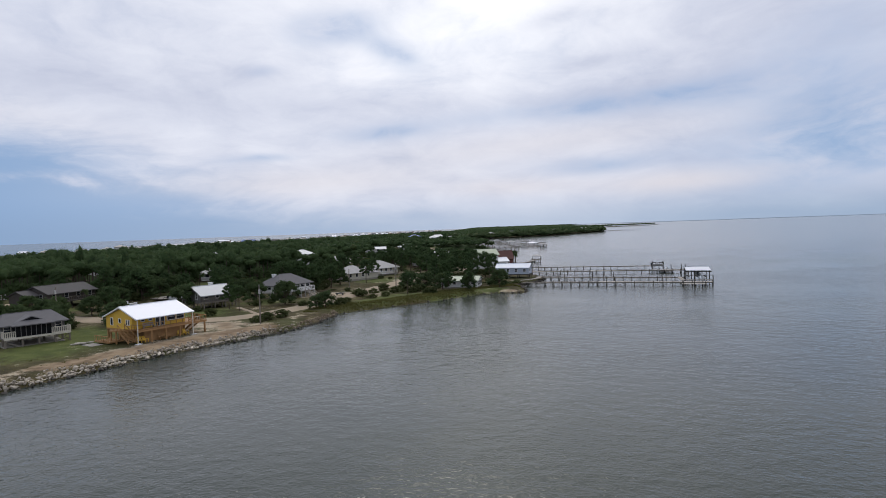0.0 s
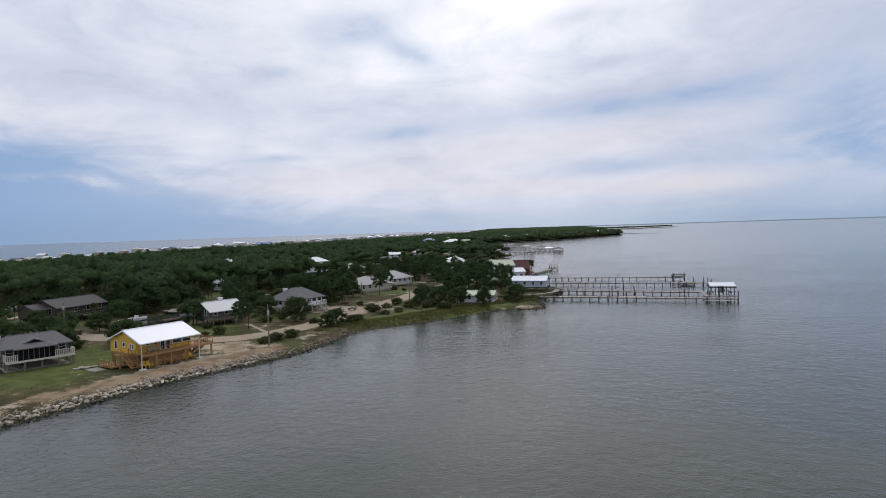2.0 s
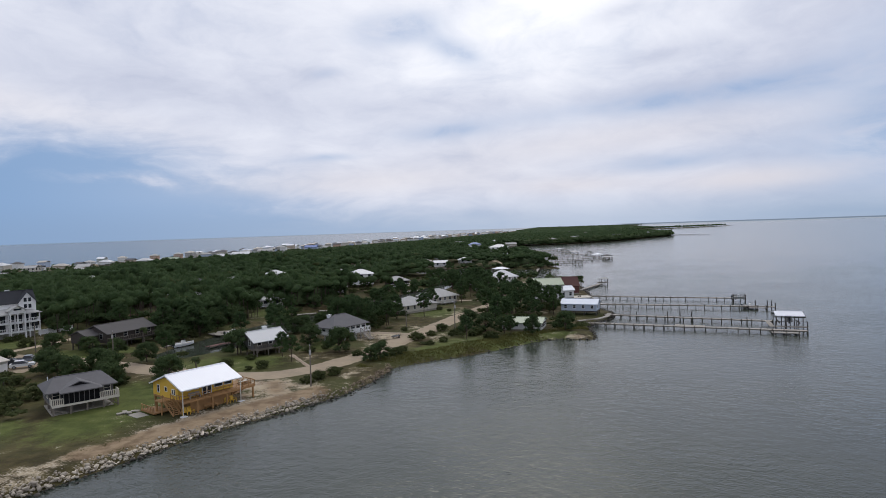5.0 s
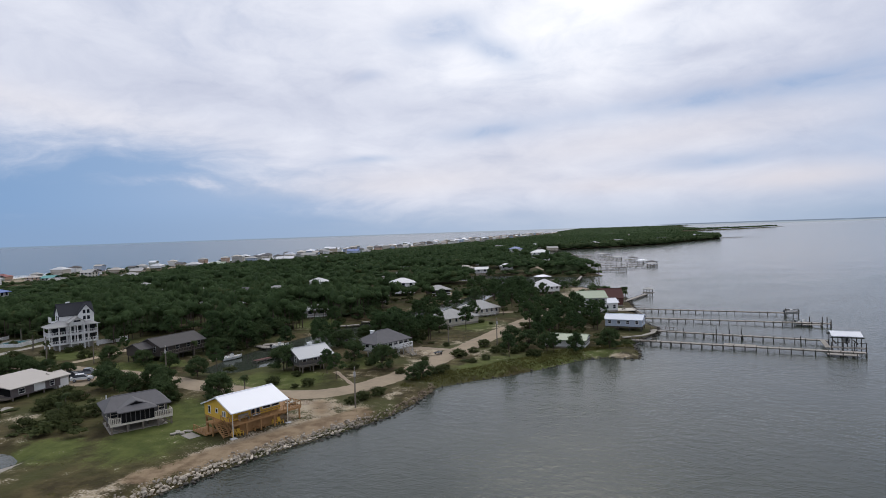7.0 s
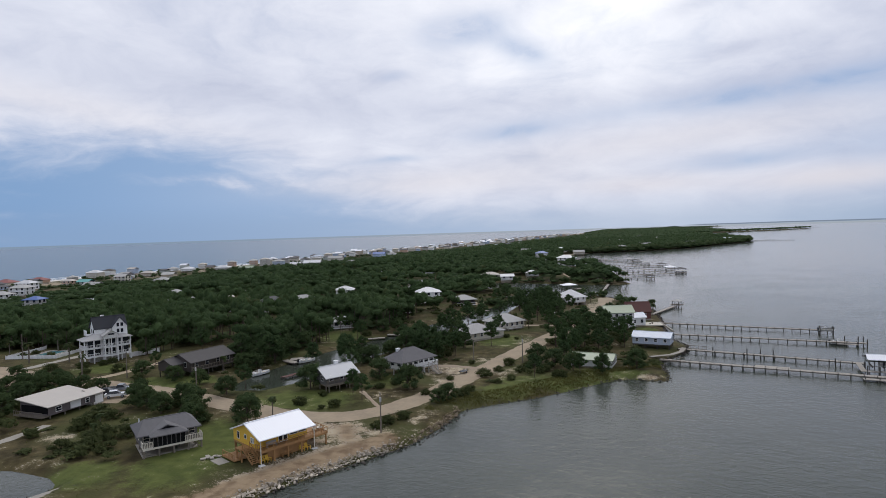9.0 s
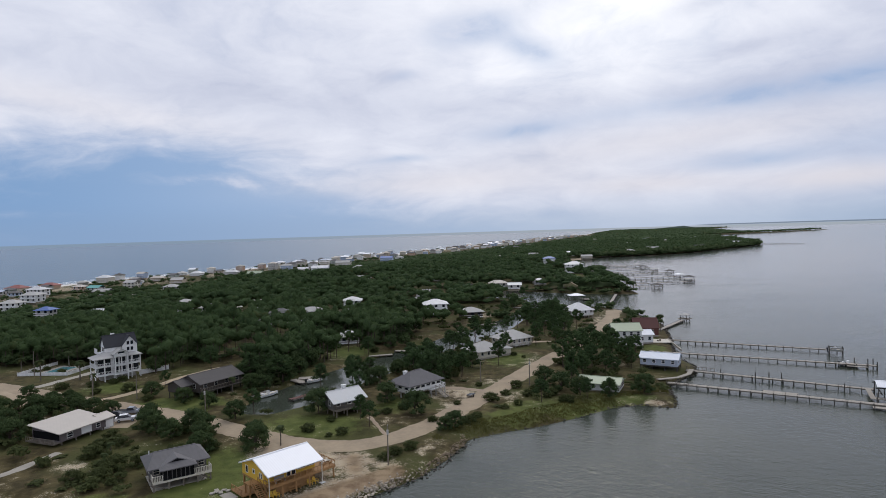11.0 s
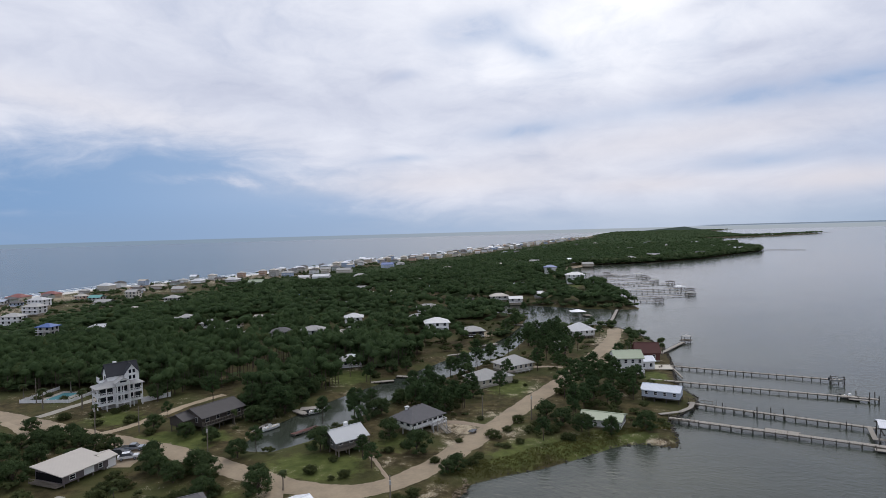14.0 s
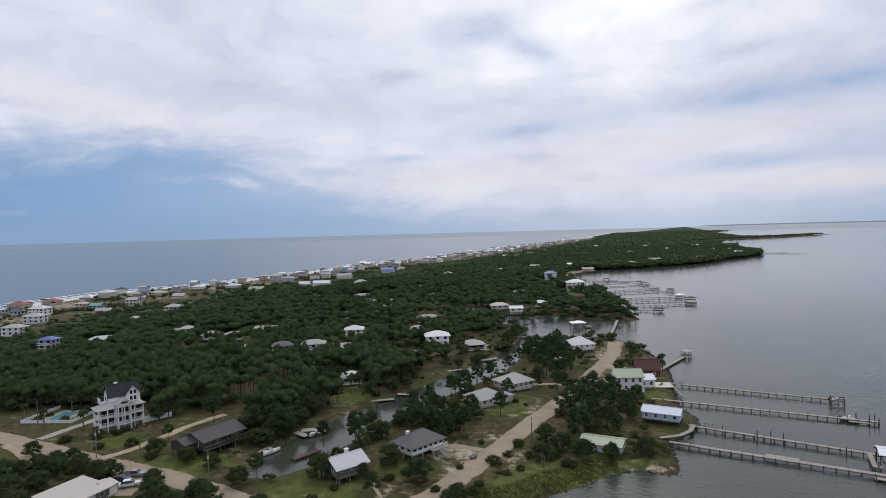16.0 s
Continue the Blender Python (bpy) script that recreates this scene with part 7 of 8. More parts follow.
def boat(label, x, y, z, angle, length=6.5, material=HULL):
    """A small open motor boat: hull with a pointed bow, deck well, console, windscreen and outboard motor."""
    ob = thing("motor_boat", label, "boat", pose(x, y, z, 0, 0, angle), "boats of the village")
    hw = length * 0.17
    stations = [(-0.5, 1.0, 0.0), (-0.2, 1.04, 0.0), (0.15, 0.95, 0.03), (0.35, 0.62, 0.1), (0.5, 0.04, 0.25)]
    geo = Geo()
    v = []
    for u, w, up in stations:
        v += [(u * length, -hw * w, 0.75 + up), (u * length, -hw * w * 0.7, 0.12 + up), (u * length, 0, up), (u * length, hw * w * 0.7, 0.12 + up), (u * length, hw * w, 0.75 + up)]
    faces = [(5 * k + j, 5 * k + j + 1, 5 * k + j + 6, 5 * k + j + 5) for k in range(4) for j in range(4)] + [(4, 3, 2, 1, 0)]
    geo.add(v, faces)
    part("hull", geo, material, ob)
    deck = Geo()
    dv = [(u * length, s * hw * w * 0.92, 0.62 + up) for u, w, up in stations for s in (-1, 1)]
    deck.add(dv, [(2 * k, 2 * k + 2, 2 * k + 3, 2 * k + 1) for k in range(4)])
    part("deck", deck, CREAM_WALL, ob)
    part("console", Geo().box(-0.5, -0.4, 0.6, 0.2, 0.4, 1.45), WHITE, ob)
    part("windscreen", Geo().add([(0.2, -0.42, 1.42), (0.2, 0.42, 1.42), (-0.05, 0.36, 1.85), (-0.05, -0.36, 1.85), (0.16, -0.42, 1.42), (0.16, 0.42, 1.42), (-0.09, 0.36, 1.85), (-0.09, -0.36, 1.85)],
                                 [(0, 1, 2, 3), (7, 6, 5, 4), (0, 4, 5, 1), (1, 5, 6, 2), (2, 6, 7, 3), (3, 7, 4, 0)]), GLASS, ob)
    part("outboard_motor", Geo().box(-length / 2 - 0.45, -0.22, 0.5, -length / 2 + 0.05, 0.22, 1.2).box(-length / 2 - 0.3, -0.1, -0.2, -length / 2 - 0.1, 0.1, 0.5), DARK_PAINT, ob)
    part("seat", Geo().box(-length * 0.36, -hw * 0.6, 0.6, -length * 0.28, hw * 0.6, 1.0), WHITE, ob)
    return ob


def boat_lift(x, y, angle, label):
    ob = thing("boat_lift", label, "boat lift", pose(x, y, 0, 0, 0, angle))
    posts(ob, (-1.8, 1.8), (-1.5, 1.5), -1.2, 2.6, 0.2, DARK_WOOD, "post")
    for s in (-1, 1):
        part("top_beam", Geo().box(-2.1, s * 1.5 - 0.09, 2.1, 2.1, s * 1.5 + 0.09, 2.26), DARK_WOOD, ob)
    for u in (-1.6, 1.6):
        part("cradle_beam", Geo().box(u * 0.8 - 0.1, -1.4, 0.8, u * 0.8 + 0.1, 1.4, 0.95), DARK_WOOD, ob)
    return ob


boat_lift(74.2, 222.9, -15, "dark timber boat lift at the pier's end")
boat("small dark boat hanging in the timber boat lift", 74.2, 222.9, 0.95, -15, 4.2, MUDDY_WALL)
boat("grey open boat hanging in the roofed boat house", 68.0, 170.4, 1.73, 76, 4.8, MUDDY_WALL)
boat("white motor boat moored at the canal dock", -84.8, 151.5, 0.1, 62, 5.4)
boat("white motor boat beside the canal landing", -78.9, 166.9, 0.25, 52, 5.2)
boat("small grey skiff tied at the pier", 72.0, 206.6, 0.05, -15, 4.6, MUDDY_WALL)

DOCKS = [("grey timber canal dock", (-97.0, 149.4), (-88.6, 146.9), 1.6), ("grey timber canal dock", (-88.3, 147.4), (-86.9, 154.5), 1.4), ("weathered timber landing over the canal", (-94.5, 171.0), (-80.6, 164.2), 2.2),
         ("broad grey timber landing on the canal bank", (-85.0, 168.6), (-79.6, 170.6), 3.0), ("reddish timber dock on the canal", (-76.2, 147.4), (-72.6, 154.6), 1.5), ("old grey dock over the pond", (-73.6, 83.4), (-79.0, 70.6), 1.4),
         ("timber dock on the canal bank", (-76.4, 200.8), (-68.4, 205.2), 1.8), ("timber dock on the canal bank", (-69.4, 211.4), (-61.6, 211.2), 1.6), ("timber dock on the canal bank", (-62.6, 246.0), (-54.6, 252.6), 1.8),
         ("timber dock on the canal bank", (-51.4, 268.6), (-44.0, 276.4), 2.6), ("timber landing at the canal mouth", (-44.6, 330.0), (-35.0, 331.6), 2.0), ("narrow timber jetty in the lagoon", (12.2, 396), (7.7, 348.5), 1.6), ("short end of the lagoon jetty", (7.9, 348.2), (0.5, 347.0), 1.6),
         ("short timber pier with a small platform", (24.6, 262.4), (37.0, 289.6), 1.6)]
for label, a, b, width in DOCKS:
    pier(label, a, b, width, 0.7, 2.6, 0.1, "docks of the canal", (), False, BARN_RED if "reddish" in label else PALE_WOOD, -0.9, "dock")
shelter = thing("boat_shelter", "small boat shelter with a white roof in the lagoon", "boathouse", pose(-11.0, 368.0, 0, 0, 0, 20))
part("roof", hip_geo(8, 6, 3.2, 0.9, 0.4), WHITE_ROOF, shelter)
posts(shelter, (-3.6, 0, 3.6), (-2.7, 2.7), -1.0, 3.2, 0.3, DARK_WOOD, "post")
part("deck", Geo().box(-4.4, -3.4, 0.6, 8.0, -2.9, 0.75).box(4.2, -2.9, 0.6, 8.0, 3.0, 0.75), BARE_WOOD, shelter)
gazebo = thing("pavilion", "small pavilion at the pier's end by the red house", "pavilion", pose(38.4, 292.0, 0, 0, 0, 60))
part("roof", hip_geo(3.2, 3.2, 2.7, 0.6, 0.3), PALE_SHINGLE, gazebo)
posts(gazebo, (-1.4, 1.4), (-1.4, 1.4), -1.0, 2.7, 0.2, DARK_WOOD, "post")
part("deck", Geo().box(-2.3, -2.3, 0.9, 2.3, 2.3, 1.05), BARE_WOOD, gazebo)

# the row of piers in the far cove
COVE_PIERS = [((25, 441), (41, 438.5)), ((20, 461), (67, 479)), ((17, 487), (71, 504)), ((13, 510), (66, 527)), ((7, 547), (64, 571)), ((0, 566), (55, 596)), ((-10, 602), (51, 636)), ((-30, 679), (45, 668)), ((-33, 706), (20, 684)),
              ((-20, 640), (30, 660)), ((300, 1262), (372, 1250)), ((302, 1290), (352, 1296))]
for a, b in COVE_PIERS:
    pier("long timber pier in the far cove", a, b, 1.5, 0.95, 4.5, 0.13, "piers of the cove", (), False, PALE_WOOD, -0.8)
for k, (x, y, roof) in enumerate(((67, 482, PALE_SHINGLE), (70, 507, BROWN_SHINGLE), (65, 529, WHITE_ROOF), (63, 573, BROWN_SHINGLE), (52, 597, PALE_SHINGLE), (46, 637, BROWN_SHINGLE), (42, 669, PALE_SHINGLE), (10, 690, BROWN_SHINGLE), (40.5, 440, BROWN_SHINGLE))):
    ob = thing("boat_house", "roofed boat lift on a pier of the far cove", "boathouse", pose(x, y, 0, 0, 0, 20), "boat houses of the cove")
    part("roof", hip_geo(6.5, 5, 2.3, 0.7, 0.4), roof, ob)
    posts(ob, (-2.8, 2.8), (-2.1, 2.1), -0.9, 2.3, 0.2, DARK_WOOD, "post")
    part("deck", Geo().box(-3.2, -2.5, 0.75, 3.2, 1.6, 0.95), BARE_WOOD, ob)

# boardwalk and stairs beside the boat cottage
walk_way = thing("boardwalk", "pale bent boardwalk from the pier to the yard", "boardwalk", pose(0, 0, LAND))
line = [(26.8, 191.6), (25.4, 186.0), (22.2, 181.6), (16.5, 178.4)]
for p, q in zip(line[:-1], line[1:]):
    part("walk_section", Geo().beam((*p, 0.25), (*q, 0.25), 1.3, 0.12), PALE_WOOD, walk_way)
terrace = thing("terrace", "pale concrete terrace beside the white annex", "terrace", pose(20.6, 236.6, LAND, 0, 0, 6))
part("slab", Geo().box(-4.6, -3.6, -0.1, 5.4, 3.4, 0.16), CREAM_WALL, terrace)
part("kerb", Geo().box(5.42, -16.0, -0.4, 5.8, 3.6, 0.3), CONCRETE, terrace)
for x, y, a in ((-1.2, 0.6, 10), (1.6, -0.8, 40), (2.4, 1.4, 80)):
    part("bench", Geo().box(-0.8, -0.3, 0.45, 0.8, 0.3, 0.55).box(-0.7, -0.25, 0.165, -0.5, 0.25, 0.45).box(0.5, -0.25, 0.165, 0.7, 0.25, 0.45), BARE_WOOD, terrace, at=pose(x, y, 0, 0, 0, a))

# ---- round the yellow house ----


def garden_chair(x, y, angle):
    ob = thing("garden_chair", "yellow slatted wooden garden chair under the deck", "chair", pose(x, y, LAND + 0.02, 0, 0, angle), "garden chairs of the yellow house")
    part("seat", Geo().beam((0, 0.28, 0.40), (0, -0.3, 0.30), 0.58, 0.04), YELLOW, ob)
    for k in range(5):
        part("back_slat", Geo().beam((-0.24 + k * 0.12, -0.25, 0.3), (-0.26 + k * 0.13, -0.55, 1.0), 0.1, 0.025), YELLOW, ob)
    for s in (-1, 1):
        part("arm", Geo().box(s * 0.36 - 0.07, -0.4, 0.56, s * 0.36 + 0.07, 0.35, 0.59), YELLOW, ob)
        part("leg", Geo().box(s * 0.33 - 0.03, 0.24, 0, s * 0.33 + 0.03, 0.32, 0.56), YELLOW, ob)
        part("leg", Geo().box(s * 0.33 - 0.03, -0.42, 0, s * 0.33 + 0.03, -0.34, 0.56), YELLOW, ob)


base = pose(-51.3, 98.45, 0, 0, 0, 59)
for u, v, turn in ((-4.2, -3.9, 215), (-3.3, -4.1, 250), (2.9, -4.1, 235), (4.0, -4.1, 255)):
    p = base @ Vector((u, v, 0))
    garden_chair(p.x, p.y, turn)
p = base @ Vector((0.2, -4.0, 0))
bench = thing("bench", "plain pine bench under the deck", "bench", pose(p.x, p.y, LAND, 0, 0, 59))
part("seat", Geo().box(-1.1, -0.2, 0.42, 1.1, 0.2, 0.48), PINE_WOOD, bench)
part("backrest", Geo().box(-1.1, 0.2, 0.5, 1.1, 0.25, 0.9), PINE_WOOD, bench)
for s in (-0.9, 0.9):
    part("leg", Geo().box(s - 0.05, -0.18, 0, s + 0.05, 0.24, 0.5), PINE_WOOD, bench)
p = base @ Vector((-2.4, -3.8, 0))
seat = thing("bench", "pale bench on the porch deck", "bench", pose(p.x, p.y, LAND + 2.15, 0, 0, 59))
part("seat", Geo().box(-0.9, -0.2, 0.4, 0.9, 0.25, 0.46), PALE_WOOD, seat)
part("backrest", Geo().box(-0.9, 0.25, 0.4, 0.9, 0.3, 0.9), PALE_WOOD, seat)
for s in (-0.8, 0.8):
    part("leg", Geo().box(s - 0.05, -0.18, 0, s + 0.05, 0.24, 0.4), PALE_WOOD, seat)
p = base @ Vector((6.9, -2.6, 0))
lounge = thing("deck_table", "low pale table on the open deck", "table", pose(p.x, p.y, LAND + 2.15, 0, 0, 59))
part("top", Geo().box(-0.8, -0.45, 0.45, 0.8, 0.45, 0.52), CREAM_WALL, lounge)
for x in (-0.7, 0.7):
    for y in (-0.35, 0.35):
        part("leg", Geo().box(x - 0.04, y - 0.04, 0, x + 0.04, y + 0.04, 0.45), CREAM_WALL, lounge)
slab = thing("concrete_slabs", "heap of pale broken concrete slabs on the grass", "rubble", pose(-59.8, 93.4, LAND, 0, 0, 40))
for k in range(7):
    a = k * 2.4
    r = 0.4 * math.sqrt(k)
    part("slab", Geo().box(-0.4 - 0.04 * (k % 3), -0.3, 0, 0.36, 0.25 + 0.05 * (k % 4), 0.14), CONCRETE, slab, at=pose(math.cos(a) * r * 1.6, math.sin(a) * r, 0.05 + 0.08 * (k % 3), 6 * math.sin(k), 7 * math.cos(k * 2), k * 47))
p = base @ Vector((-8.4, 1.2, 0))
path = thing("concrete_pad", "pale concrete pad beside the yellow house", "pad", pose(p.x, p.y, LAND, 0, 0, 59))
part("slab", Geo().box(-0.9, -0.6, -0.1, 0.9, 2.4, 0.1), CONCRETE, path)

# ---- poles, fences, vehicles ----


def utility_pole(x, y, h, transformer=True):
    ob = thing("utility_pole", "weathered wooden utility pole beside the sandy road", "pole", pose(x, y, LAND, 0, 0, 20), "utility poles along the road")
    part("shaft", Geo().tube((0, 0, -0.5), (0.05, 0, h), 0.15, 0.10, 8), BARE_WOOD, ob)
    if transformer:
        part("transformer", Geo().tube((0.05, -0.3, h - 1.5), (0.05, -0.3, h - 0.7), 0.2, 0.2, 10), MUDDY_WALL, ob)
        part("insulator", Geo().tube((0.05, 0, h), (0.05, 0, h + 0.25), 0.05, 0.04, 6), MUDDY_WALL, ob)


for x, y, h, tr in ((-36.1, 109.4, 7.2, True), (-17.0, 169.1, 7.0, True), (-30.3, 168.9, 6.0, False), (-171.7, 159.1, 8.0, False), (-128.5, 137.8, 7.5, True), (-117.5, 141.0, 7.0, False), (-89.5, 131.0, 6.5, True), (-22.5, 231, 6.5, False), (-12, 246, 6.5, False)):
    utility_pole(x, y, h, tr)


def fence(label, a, b, h, material=WHITE, board=0.5):
    a, b = Vector((*a, 0)), Vector((*b, 0))
    length = (b - a).length
    ob = thing("fence", label, "fence", pose(a.x, a.y, LAND, 0, 0, math.degrees(math.atan2(b.y - a.y, b.x - a.x))))
    n = max(2, round(length / board))
    me = Geo().box(0.01, -0.02, 0.05, length / n - 0.01, 0.02, h).mesh("board")
    me.materials.append(material)
    for k in range(n):
        part("board", me, material, ob, at=pose(k * length / n, 0, 0))
    n = max(2, round(length / 2.4))
    me = Geo().box(-0.07, 0.025, -0.2, 0.07, 0.15, h + 0.1).mesh("post")
    me.materials.append(material)
    for k in range(n + 1):
        part("post", me, material, ob, at=pose(k * length / n, 0, 0))
    return ob


fence("white painted board fence beside the tall house", (-138.0, 165.6), (-133.6, 173.4), 1.5)
fence("white painted board fence round the pool", (-177.5, 158.4), (-161.2, 161.4), 1.1)
fence("white painted board fence round the pool", (-177.5, 158.4), (-179.5, 175.0), 1.1)
fence("white painted board fence round the pool", (-161.2, 161.4), (-163.4, 177.0), 1.1)
pool = thing("swimming_pool", "small blue swimming pool with a pale surround", "pool", pose(-170.4, 167.4, LAND, 0, 0, 8))
part("surround", Geo().box(-4.6, -6.4, -0.1, 4.6, 6.4, 0.12), CONCRETE, pool)
part("basin", Geo().box(-2.6, -4.4, -0.1, 2.6, 4.4, 0.135), POOL_WATER, pool, "still blue-green water")
spa = thing("swimming_pool", "small turquoise pool behind the white board fence", "pool", pose(-139.6, 171.5, LAND, 0, 0, 60))
part("surround", Geo().box(-3.0, -2.2, -0.1, 3.0, 2.2, 0.12), CONCRETE, spa)
part("basin", Geo().box(-2.2, -1.4, -0.1, 2.2, 1.4, 0.135), POOL_WATER, spa, "still turquoise water")
for x, y, h in ((-174.5, 161.6, 2.2), (-165.0, 163.0, 2.4), (-174.8, 166.5, 2.0), (-165.6, 172.0, 2.6), (-172.0, 173.6, 2.4), (-137.6, 154.6, 2.2)):
    plant("shrub", x, y, h)


def vehicle(label, x, y, angle, paint, kind):
    """A parked car or pickup: lower body, cabin, glass, bumpers, lamps, wheels."""
    ob = thing("pickup_truck" if kind == "pickup" else "car", label, "car", pose(x, y, LAND + 0.12, 0, 0, angle), "parked vehicles")
    L, W = (5.4, 1.9) if kind == "pickup" else (4.5, 1.75)
    prof = [(-L / 2, 0.45), (L / 2, 0.45), (L / 2, 0.8), (L / 2 - 0.15, 0.98), (-L / 2, 1.02)]
    body = Geo()
    v = [(px, s * W / 2, pz) for s in (-1, 1) for px, pz in prof]
    body.add(v, [(0, 1, 2, 3, 4), (9, 8, 7, 6, 5)] + [((k + 1) % 5, k, 5 + k, 5 + (k + 1) % 5) for k in range(5)])
    part("body", body, paint, ob)
    c0, c1, c2, c3 = (-0.7, -0.5, 0.75, 1.35) if kind == "pickup" else (-1.9, -1.3, 0.35, 1.1)
    cab = [(c0, 1.0), (c3, 0.98), (c2, 1.58), (c1, 1.6)]
    v = [(px, s * (W / 2 - (0.06 if pz < 1.2 else 0.2)), pz) for s in (-1, 1) for px, pz in cab]
    part("cabin", Geo().add(v, [(0, 1, 2, 3), (7, 6, 5, 4)] + [((k + 1) % 4, k, 4 + k, 4 + (k + 1) % 4) for k in range(4)]), GLASS, ob)
    part("roof", Geo().box(c1, -W / 2 + 0.2, 1.585, c2, W / 2 - 0.2, 1.64), paint, ob)
    if kind == "pickup":
        part("bed", Geo().box(-L / 2 + 0.1, -W / 2 + 0.12, 1.0, c0 - 0.1, W / 2 - 0.12, 1.035), RUBBER, ob)
    wheel = Geo().tube((0, -0.12, 0), (0, 0.12, 0), 0.34, 0.34, 14).mesh("wheel")
    wheel.materials.append(RUBBER)
    rim = Geo().tube((0, -0.13, 0), (0, 0.13, 0), 0.19, 0.19, 10).mesh("rim")
    for px in (-L / 2 + 0.85, L / 2 - 0.85):
        for s in (-1, 1):
            w = part("wheel", wheel, RUBBER, ob, at=pose(px, s * (W / 2 - 0.1), 0.34))
            part("rim", rim, SILVER_PAINT, w)
    for s in (-1, 1):
        part("headlight", Geo().box(L / 2 - 0.05, s * W * 0.33 - 0.18, 0.62, L / 2 + 0.02, s * W * 0.33 + 0.18, 0.78), WHITE, ob)
        part("tail_light", Geo().box(-L / 2 - 0.02, s * W * 0.4 - 0.1, 0.7, -L / 2 + 0.03, s * W * 0.4 + 0.1, 0.95), CORAL_ROOF, ob)
    part("bumper", Geo().box(L / 2 - 0.02, -W / 2 + 0.05, 0.42, L / 2 + 0.1, W / 2 - 0.05, 0.58), RUBBER, ob)
    part("bumper", Geo().box(-L / 2 - 0.1, -W / 2 + 0.05, 0.42, -L / 2 + 0.02, W / 2 - 0.05, 0.58), RUBBER, ob)
    return ob


vehicle("silver pickup truck parked beside the sandy road", -108.8, 129.0, 20, SILVER_PAINT, "pickup")
vehicle("black car parked on the sand", -109.4, 125.4, 25, DARK_PAINT, "car")
vehicle("white car parked under the trees", -105.4, 123.7, 35, WHITE_PAINT, "car")
cart = thing("utility_trailer", "small dark flat trailer on the dirt drive", "trailer", pose(-30.4, 155.6, LAND + 0.05, 0, 0, 70))
part("bed", Geo().box(-1.2, -0.7, 0.5, 1.2, 0.7, 0.6), DARK_PAINT, cart)
part("rail", Geo().beam((-1.2, -0.7, 0.9), (1.2, -0.7, 0.9), 0.05, 0.05), DARK_PAINT, cart)
part("drawbar", Geo().beam((1.2, 0, 0.5), (2.2, 0, 0.3), 0.08, 0.08), DARK_PAINT, cart)
for s in (-1, 1):
    part("wheel", Geo().tube((0, s * 0.78, 0.3), (0, s * 0.92, 0.3), 0.3, 0.3, 12), RUBBER, cart)

# ---- stones along the shore ----
g = np.random.default_rng(33)
rock_meshes = {}
for mat in (STONE, WET_STONE, BROWN_STONE):
    rock_meshes[mat.name] = []
    for k in range(7):
        v = ICO * g.uniform(0.5, 1.25, (12, 1)) * (1.0, g.uniform(0.5, 0.95), g.uniform(0.4, 0.8))
        me = mesh_np("rock", v, ICO_F, np.zeros((0, 4), int), False)
        me.materials.append(mat)
        rock_meshes[mat.name].append((me, v))
bank = resample([p for p in BAY_SHORE if 40 < p[1] < 128], 0.17)
d = np.gradient(bank, axis=0)
d /= np.linalg.norm(d, axis=1)[:, None]
inland = np.stack([-d[:, 1], d[:, 0]], -1)
revetment = thing("stone_revetment", "rough bank of pale limestone boulders along the water", "stone bank", pose(0, 0, 0))
single = 0
V = {STONE.name: [], WET_STONE.name: [], BROWN_STONE.name: []}
T = {STONE.name: [], WET_STONE.name: [], BROWN_STONE.name: []}
for off, step, size, mat, z in ((-0.9, 3, 0.42, WET_STONE, 0.0), (-0.35, 3, 0.45, WET_STONE, 0.15), (0.2, 1, 0.5, STONE, 0.3), (0.8, 1, 0.5, STONE, 0.6), (1.4, 1, 0.45, STONE, 0.8), (2.0, 3, 0.4, STONE, 0.95)):
    for i in range(0, len(bank), step):
        y = bank[i, 1]
        if mat in (STONE, BROWN_STONE):
            mat = BROWN_STONE if g.uniform() < (y - 99) / 14 else STONE
        if y > 106 and (off > 1.2 or (mat is BROWN_STONE and g.uniform() < 0.45)):
            continue
        if off > 1.2 and g.uniform() < 0.5:
            continue
        p = bank[i] + inland[i] * (off + g.uniform(-0.6, 0.6)) + d[i] * g.uniform(-0.4, 0.4)
        s = size * g.choice((0.28, 0.36, 0.45, 0.56, 0.82)) * g.uniform(0.8, 1.2)
        me, v = rock_meshes[mat.name][int(g.integers(7))]
        m = pose(p[0], p[1], z + g.uniform(-0.1, 0.12), g.uniform(-25, 25), g.uniform(-25, 25), g.uniform(0, 360)) @ Matrix.Diagonal((s, s, s, 1))
        if mat is STONE and 70 < y < 100 and single < 300:
            part("boulder", me, mat, revetment, at=m)
            single += 1
        else:
            a = np.array(m)
            n = sum(len(q) for q in V[mat.name])
            V[mat.name].append(v @ a[:3, :3].T + a[:3, 3])
            T[mat.name].append(ICO_F + n)
for mat, word in ((STONE, "pale limestone boulders heaped along the shore"), (WET_STONE, "wet dark stones at the water's edge"), (BROWN_STONE, "brown weathered stones along the shore")):
    ob = part("rubble", mesh_np("rubble", np.concatenate(V[mat.name]), np.concatenate(T[mat.name]), np.zeros((0, 4), int), False), mat, revetment, word)
    tagged(ob, kind="stuff")
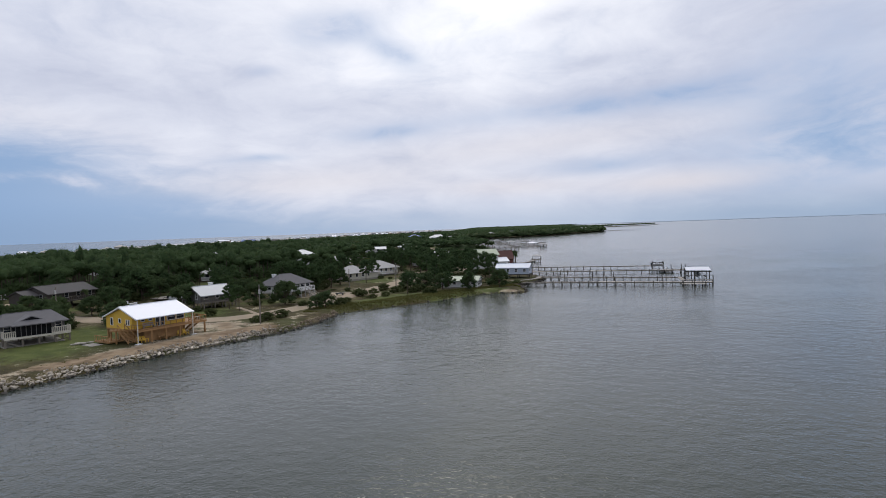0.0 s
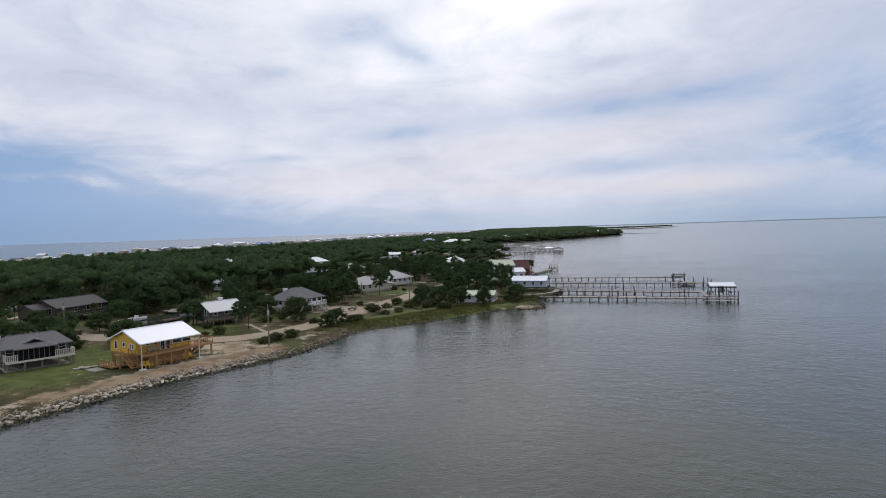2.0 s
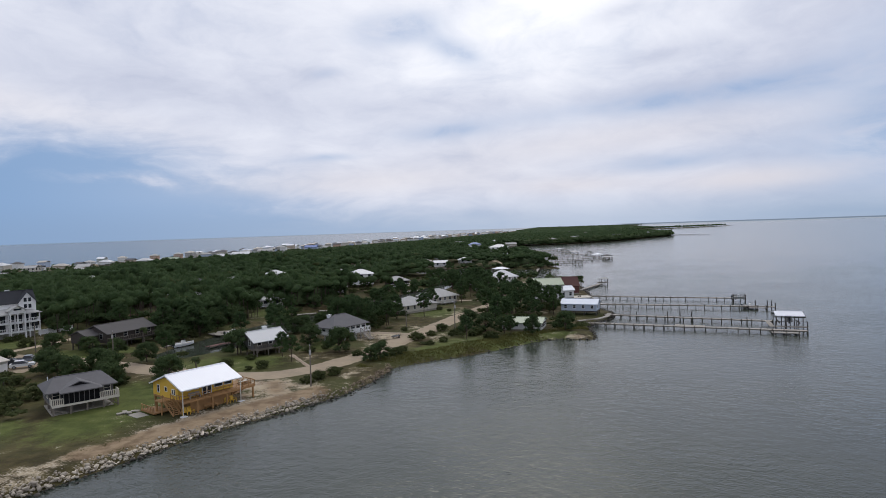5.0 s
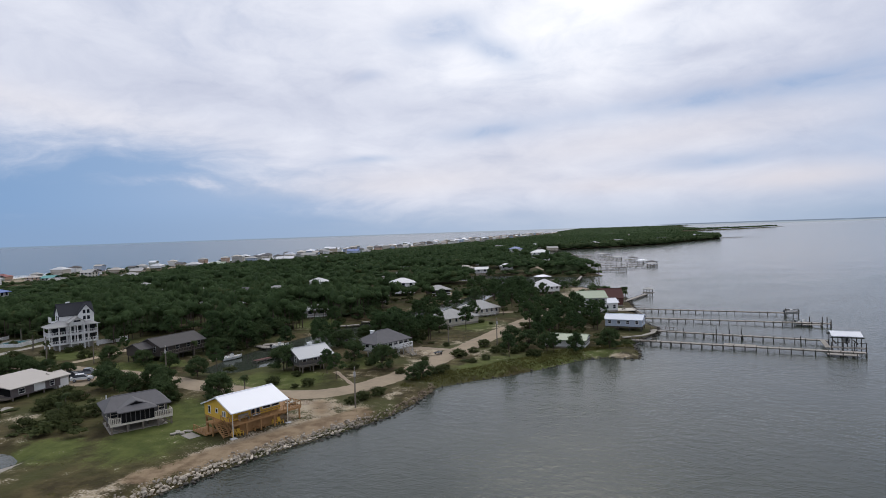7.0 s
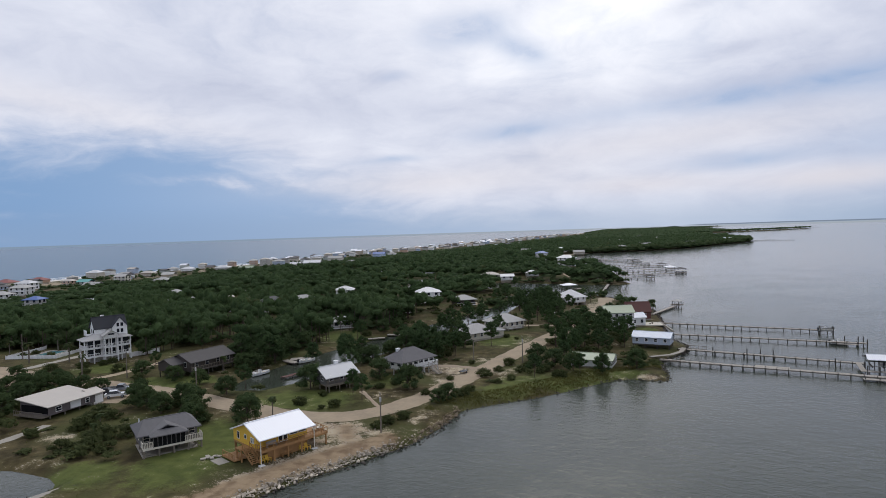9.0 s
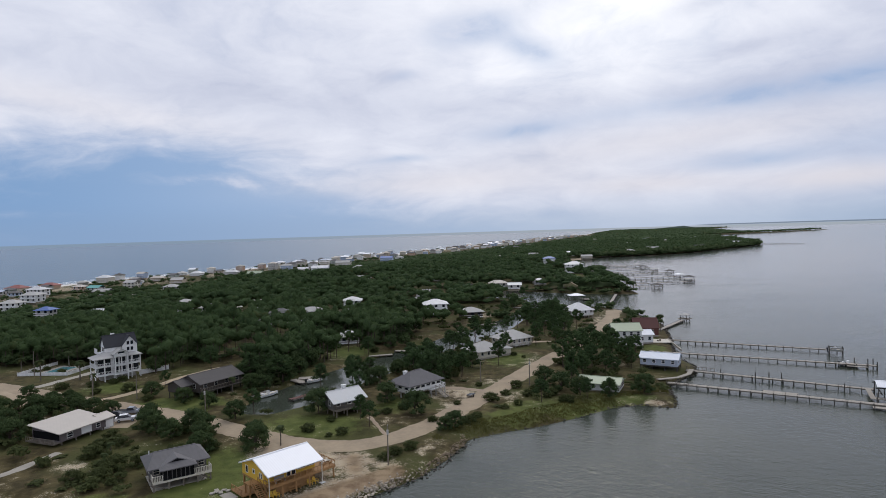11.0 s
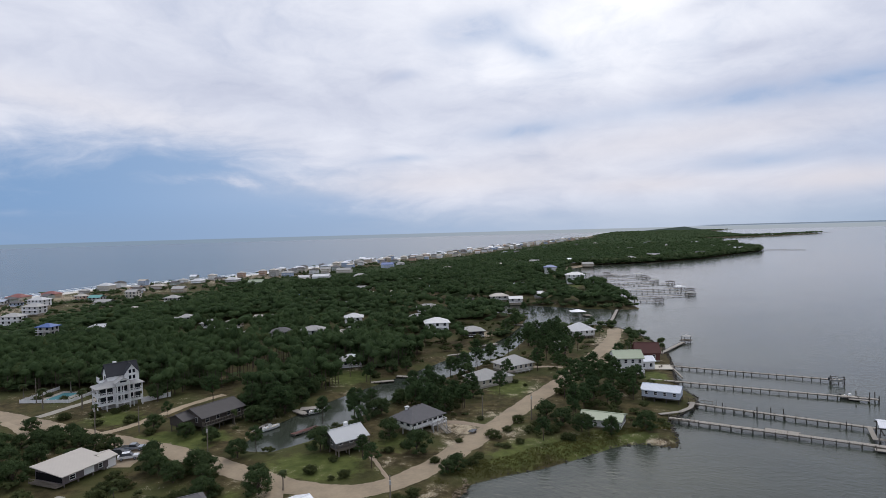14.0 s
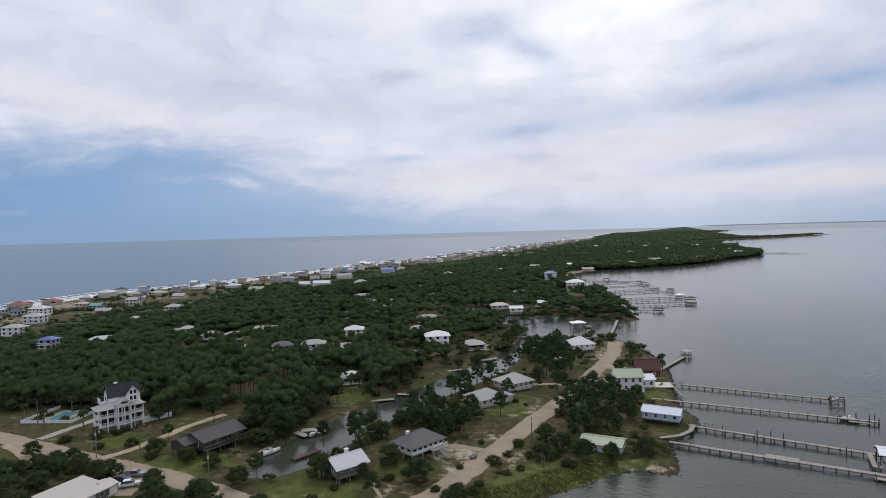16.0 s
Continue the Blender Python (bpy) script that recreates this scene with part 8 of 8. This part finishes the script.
# smaller dark stones along the marsh edge and the seawall
edge = resample([p for p in BAY_SHORE if 127 < p[1] < 345], 0.3)
V, T = [], []
for i in range(0, len(edge), 2):
    x, y = edge[i]
    if y < 150 and g.uniform() < 0.25:
        continue
    for _ in range(1 if y < 155 else 2):
        _, v = rock_meshes[WET_STONE.name][int(g.integers(7))]
        s = g.uniform(0.14, 0.36) * (1.0 if y < 165 else 1.4)
        T.append(ICO_F + 12 * len(V))
        V.append(v * s + (x + g.uniform(-0.7, 0.7), y + g.uniform(-0.7, 0.7), g.uniform(-0.05, 0.3)))
stuff("shore_stones", mesh_np("shore_stones", np.concatenate(V), np.concatenate(T), np.zeros((0, 4), int)), WET_STONE, "dark wet stones along the marshy shore", "stones")

# surf along the ocean beach
for n, (off, width) in enumerate(((5, 5), (16, 3.5), (30, 2.5))):
    line = resample([(x - off - 0.15 * off * math.sin(y * 0.05), y) for x, y in beach if y < 3000], 6)
    line = line + np.column_stack([2.5 * np.sin(line[:, 1] * 0.06 + n) + 1.5 * np.sin(line[:, 1] * 0.19 + n), np.zeros(len(line))])
    ribbon("surf", line, width, 0.06, FOAM, "thin white line of surf along the beach", 0.9, n, 7.0)

# ---- grass ----


def tufts(n, x0, x1, y0, y1, test, tall, seed, blades=6):
    """Grass tufts of leaning blades where test(x, y) allows."""
    g = np.random.default_rng(seed)
    px, py = g.uniform(x0, x1, n), g.uniform(y0, y1, n)
    ok = test(px, py)
    px, py = np.repeat(px[ok], blades), np.repeat(py[ok], blades)
    m = len(px)
    a, lean = g.uniform(0, math.tau, m), g.uniform(0.05, 0.45, m)
    h = tall * g.uniform(0.5, 1.3, m)
    bx, by = px + g.normal(0, 0.22, m), py + g.normal(0, 0.22, m)
    z = np.where(shore(bx, by) > 2.6, LAND, 0.05 + np.clip(shore(bx, by) * 0.3, 0, LAND)) - 0.06
    w = 0.07
    p0 = np.column_stack([bx - np.sin(a) * w, by + np.cos(a) * w, z])
    p1 = np.column_stack([bx + np.sin(a) * w, by - np.cos(a) * w, z])
    p2 = np.column_stack([bx + np.cos(a) * lean * h, by + np.sin(a) * lean * h, z + h])
    return mesh_np("grass", np.stack([p0, p1, p2], 1).reshape(-1, 3), np.arange(3 * m).reshape(-1, 3), np.zeros((0, 4), int))


def marsh(px, py):
    s = shore(px, py)
    return (s > 0.3) & (s < 9) & (py > 124) & (to_line(px, py, MAIN_ROAD) > 3.6) & (wobble(px, py, 0.3) > -0.55) & (np.hypot(px - 14, py - 159) > 5)


def rough(px, py):
    s = shore(px, py)
    sand, lawn = masks(px, py, s)
    return (s > 1.5) & (sand < 0.5) & (lawn < 0.55) & (to_line(px, py, MAIN_ROAD) > 3.2) & (wobble(px, py, 0.2, 1.0) > -0.2)


stuff("marsh_grass", tufts(16000, -32, 20, 124, 172, marsh, 0.36, 41), REED_LEAF, "yellow-green marsh grass along the shore", "grass")
stuff("rough_grass", tufts(9000, -112, -18, 70, 185, rough, 0.16, 42, 4), REED_LEAF, "rough olive grass on the wild plots", "grass")
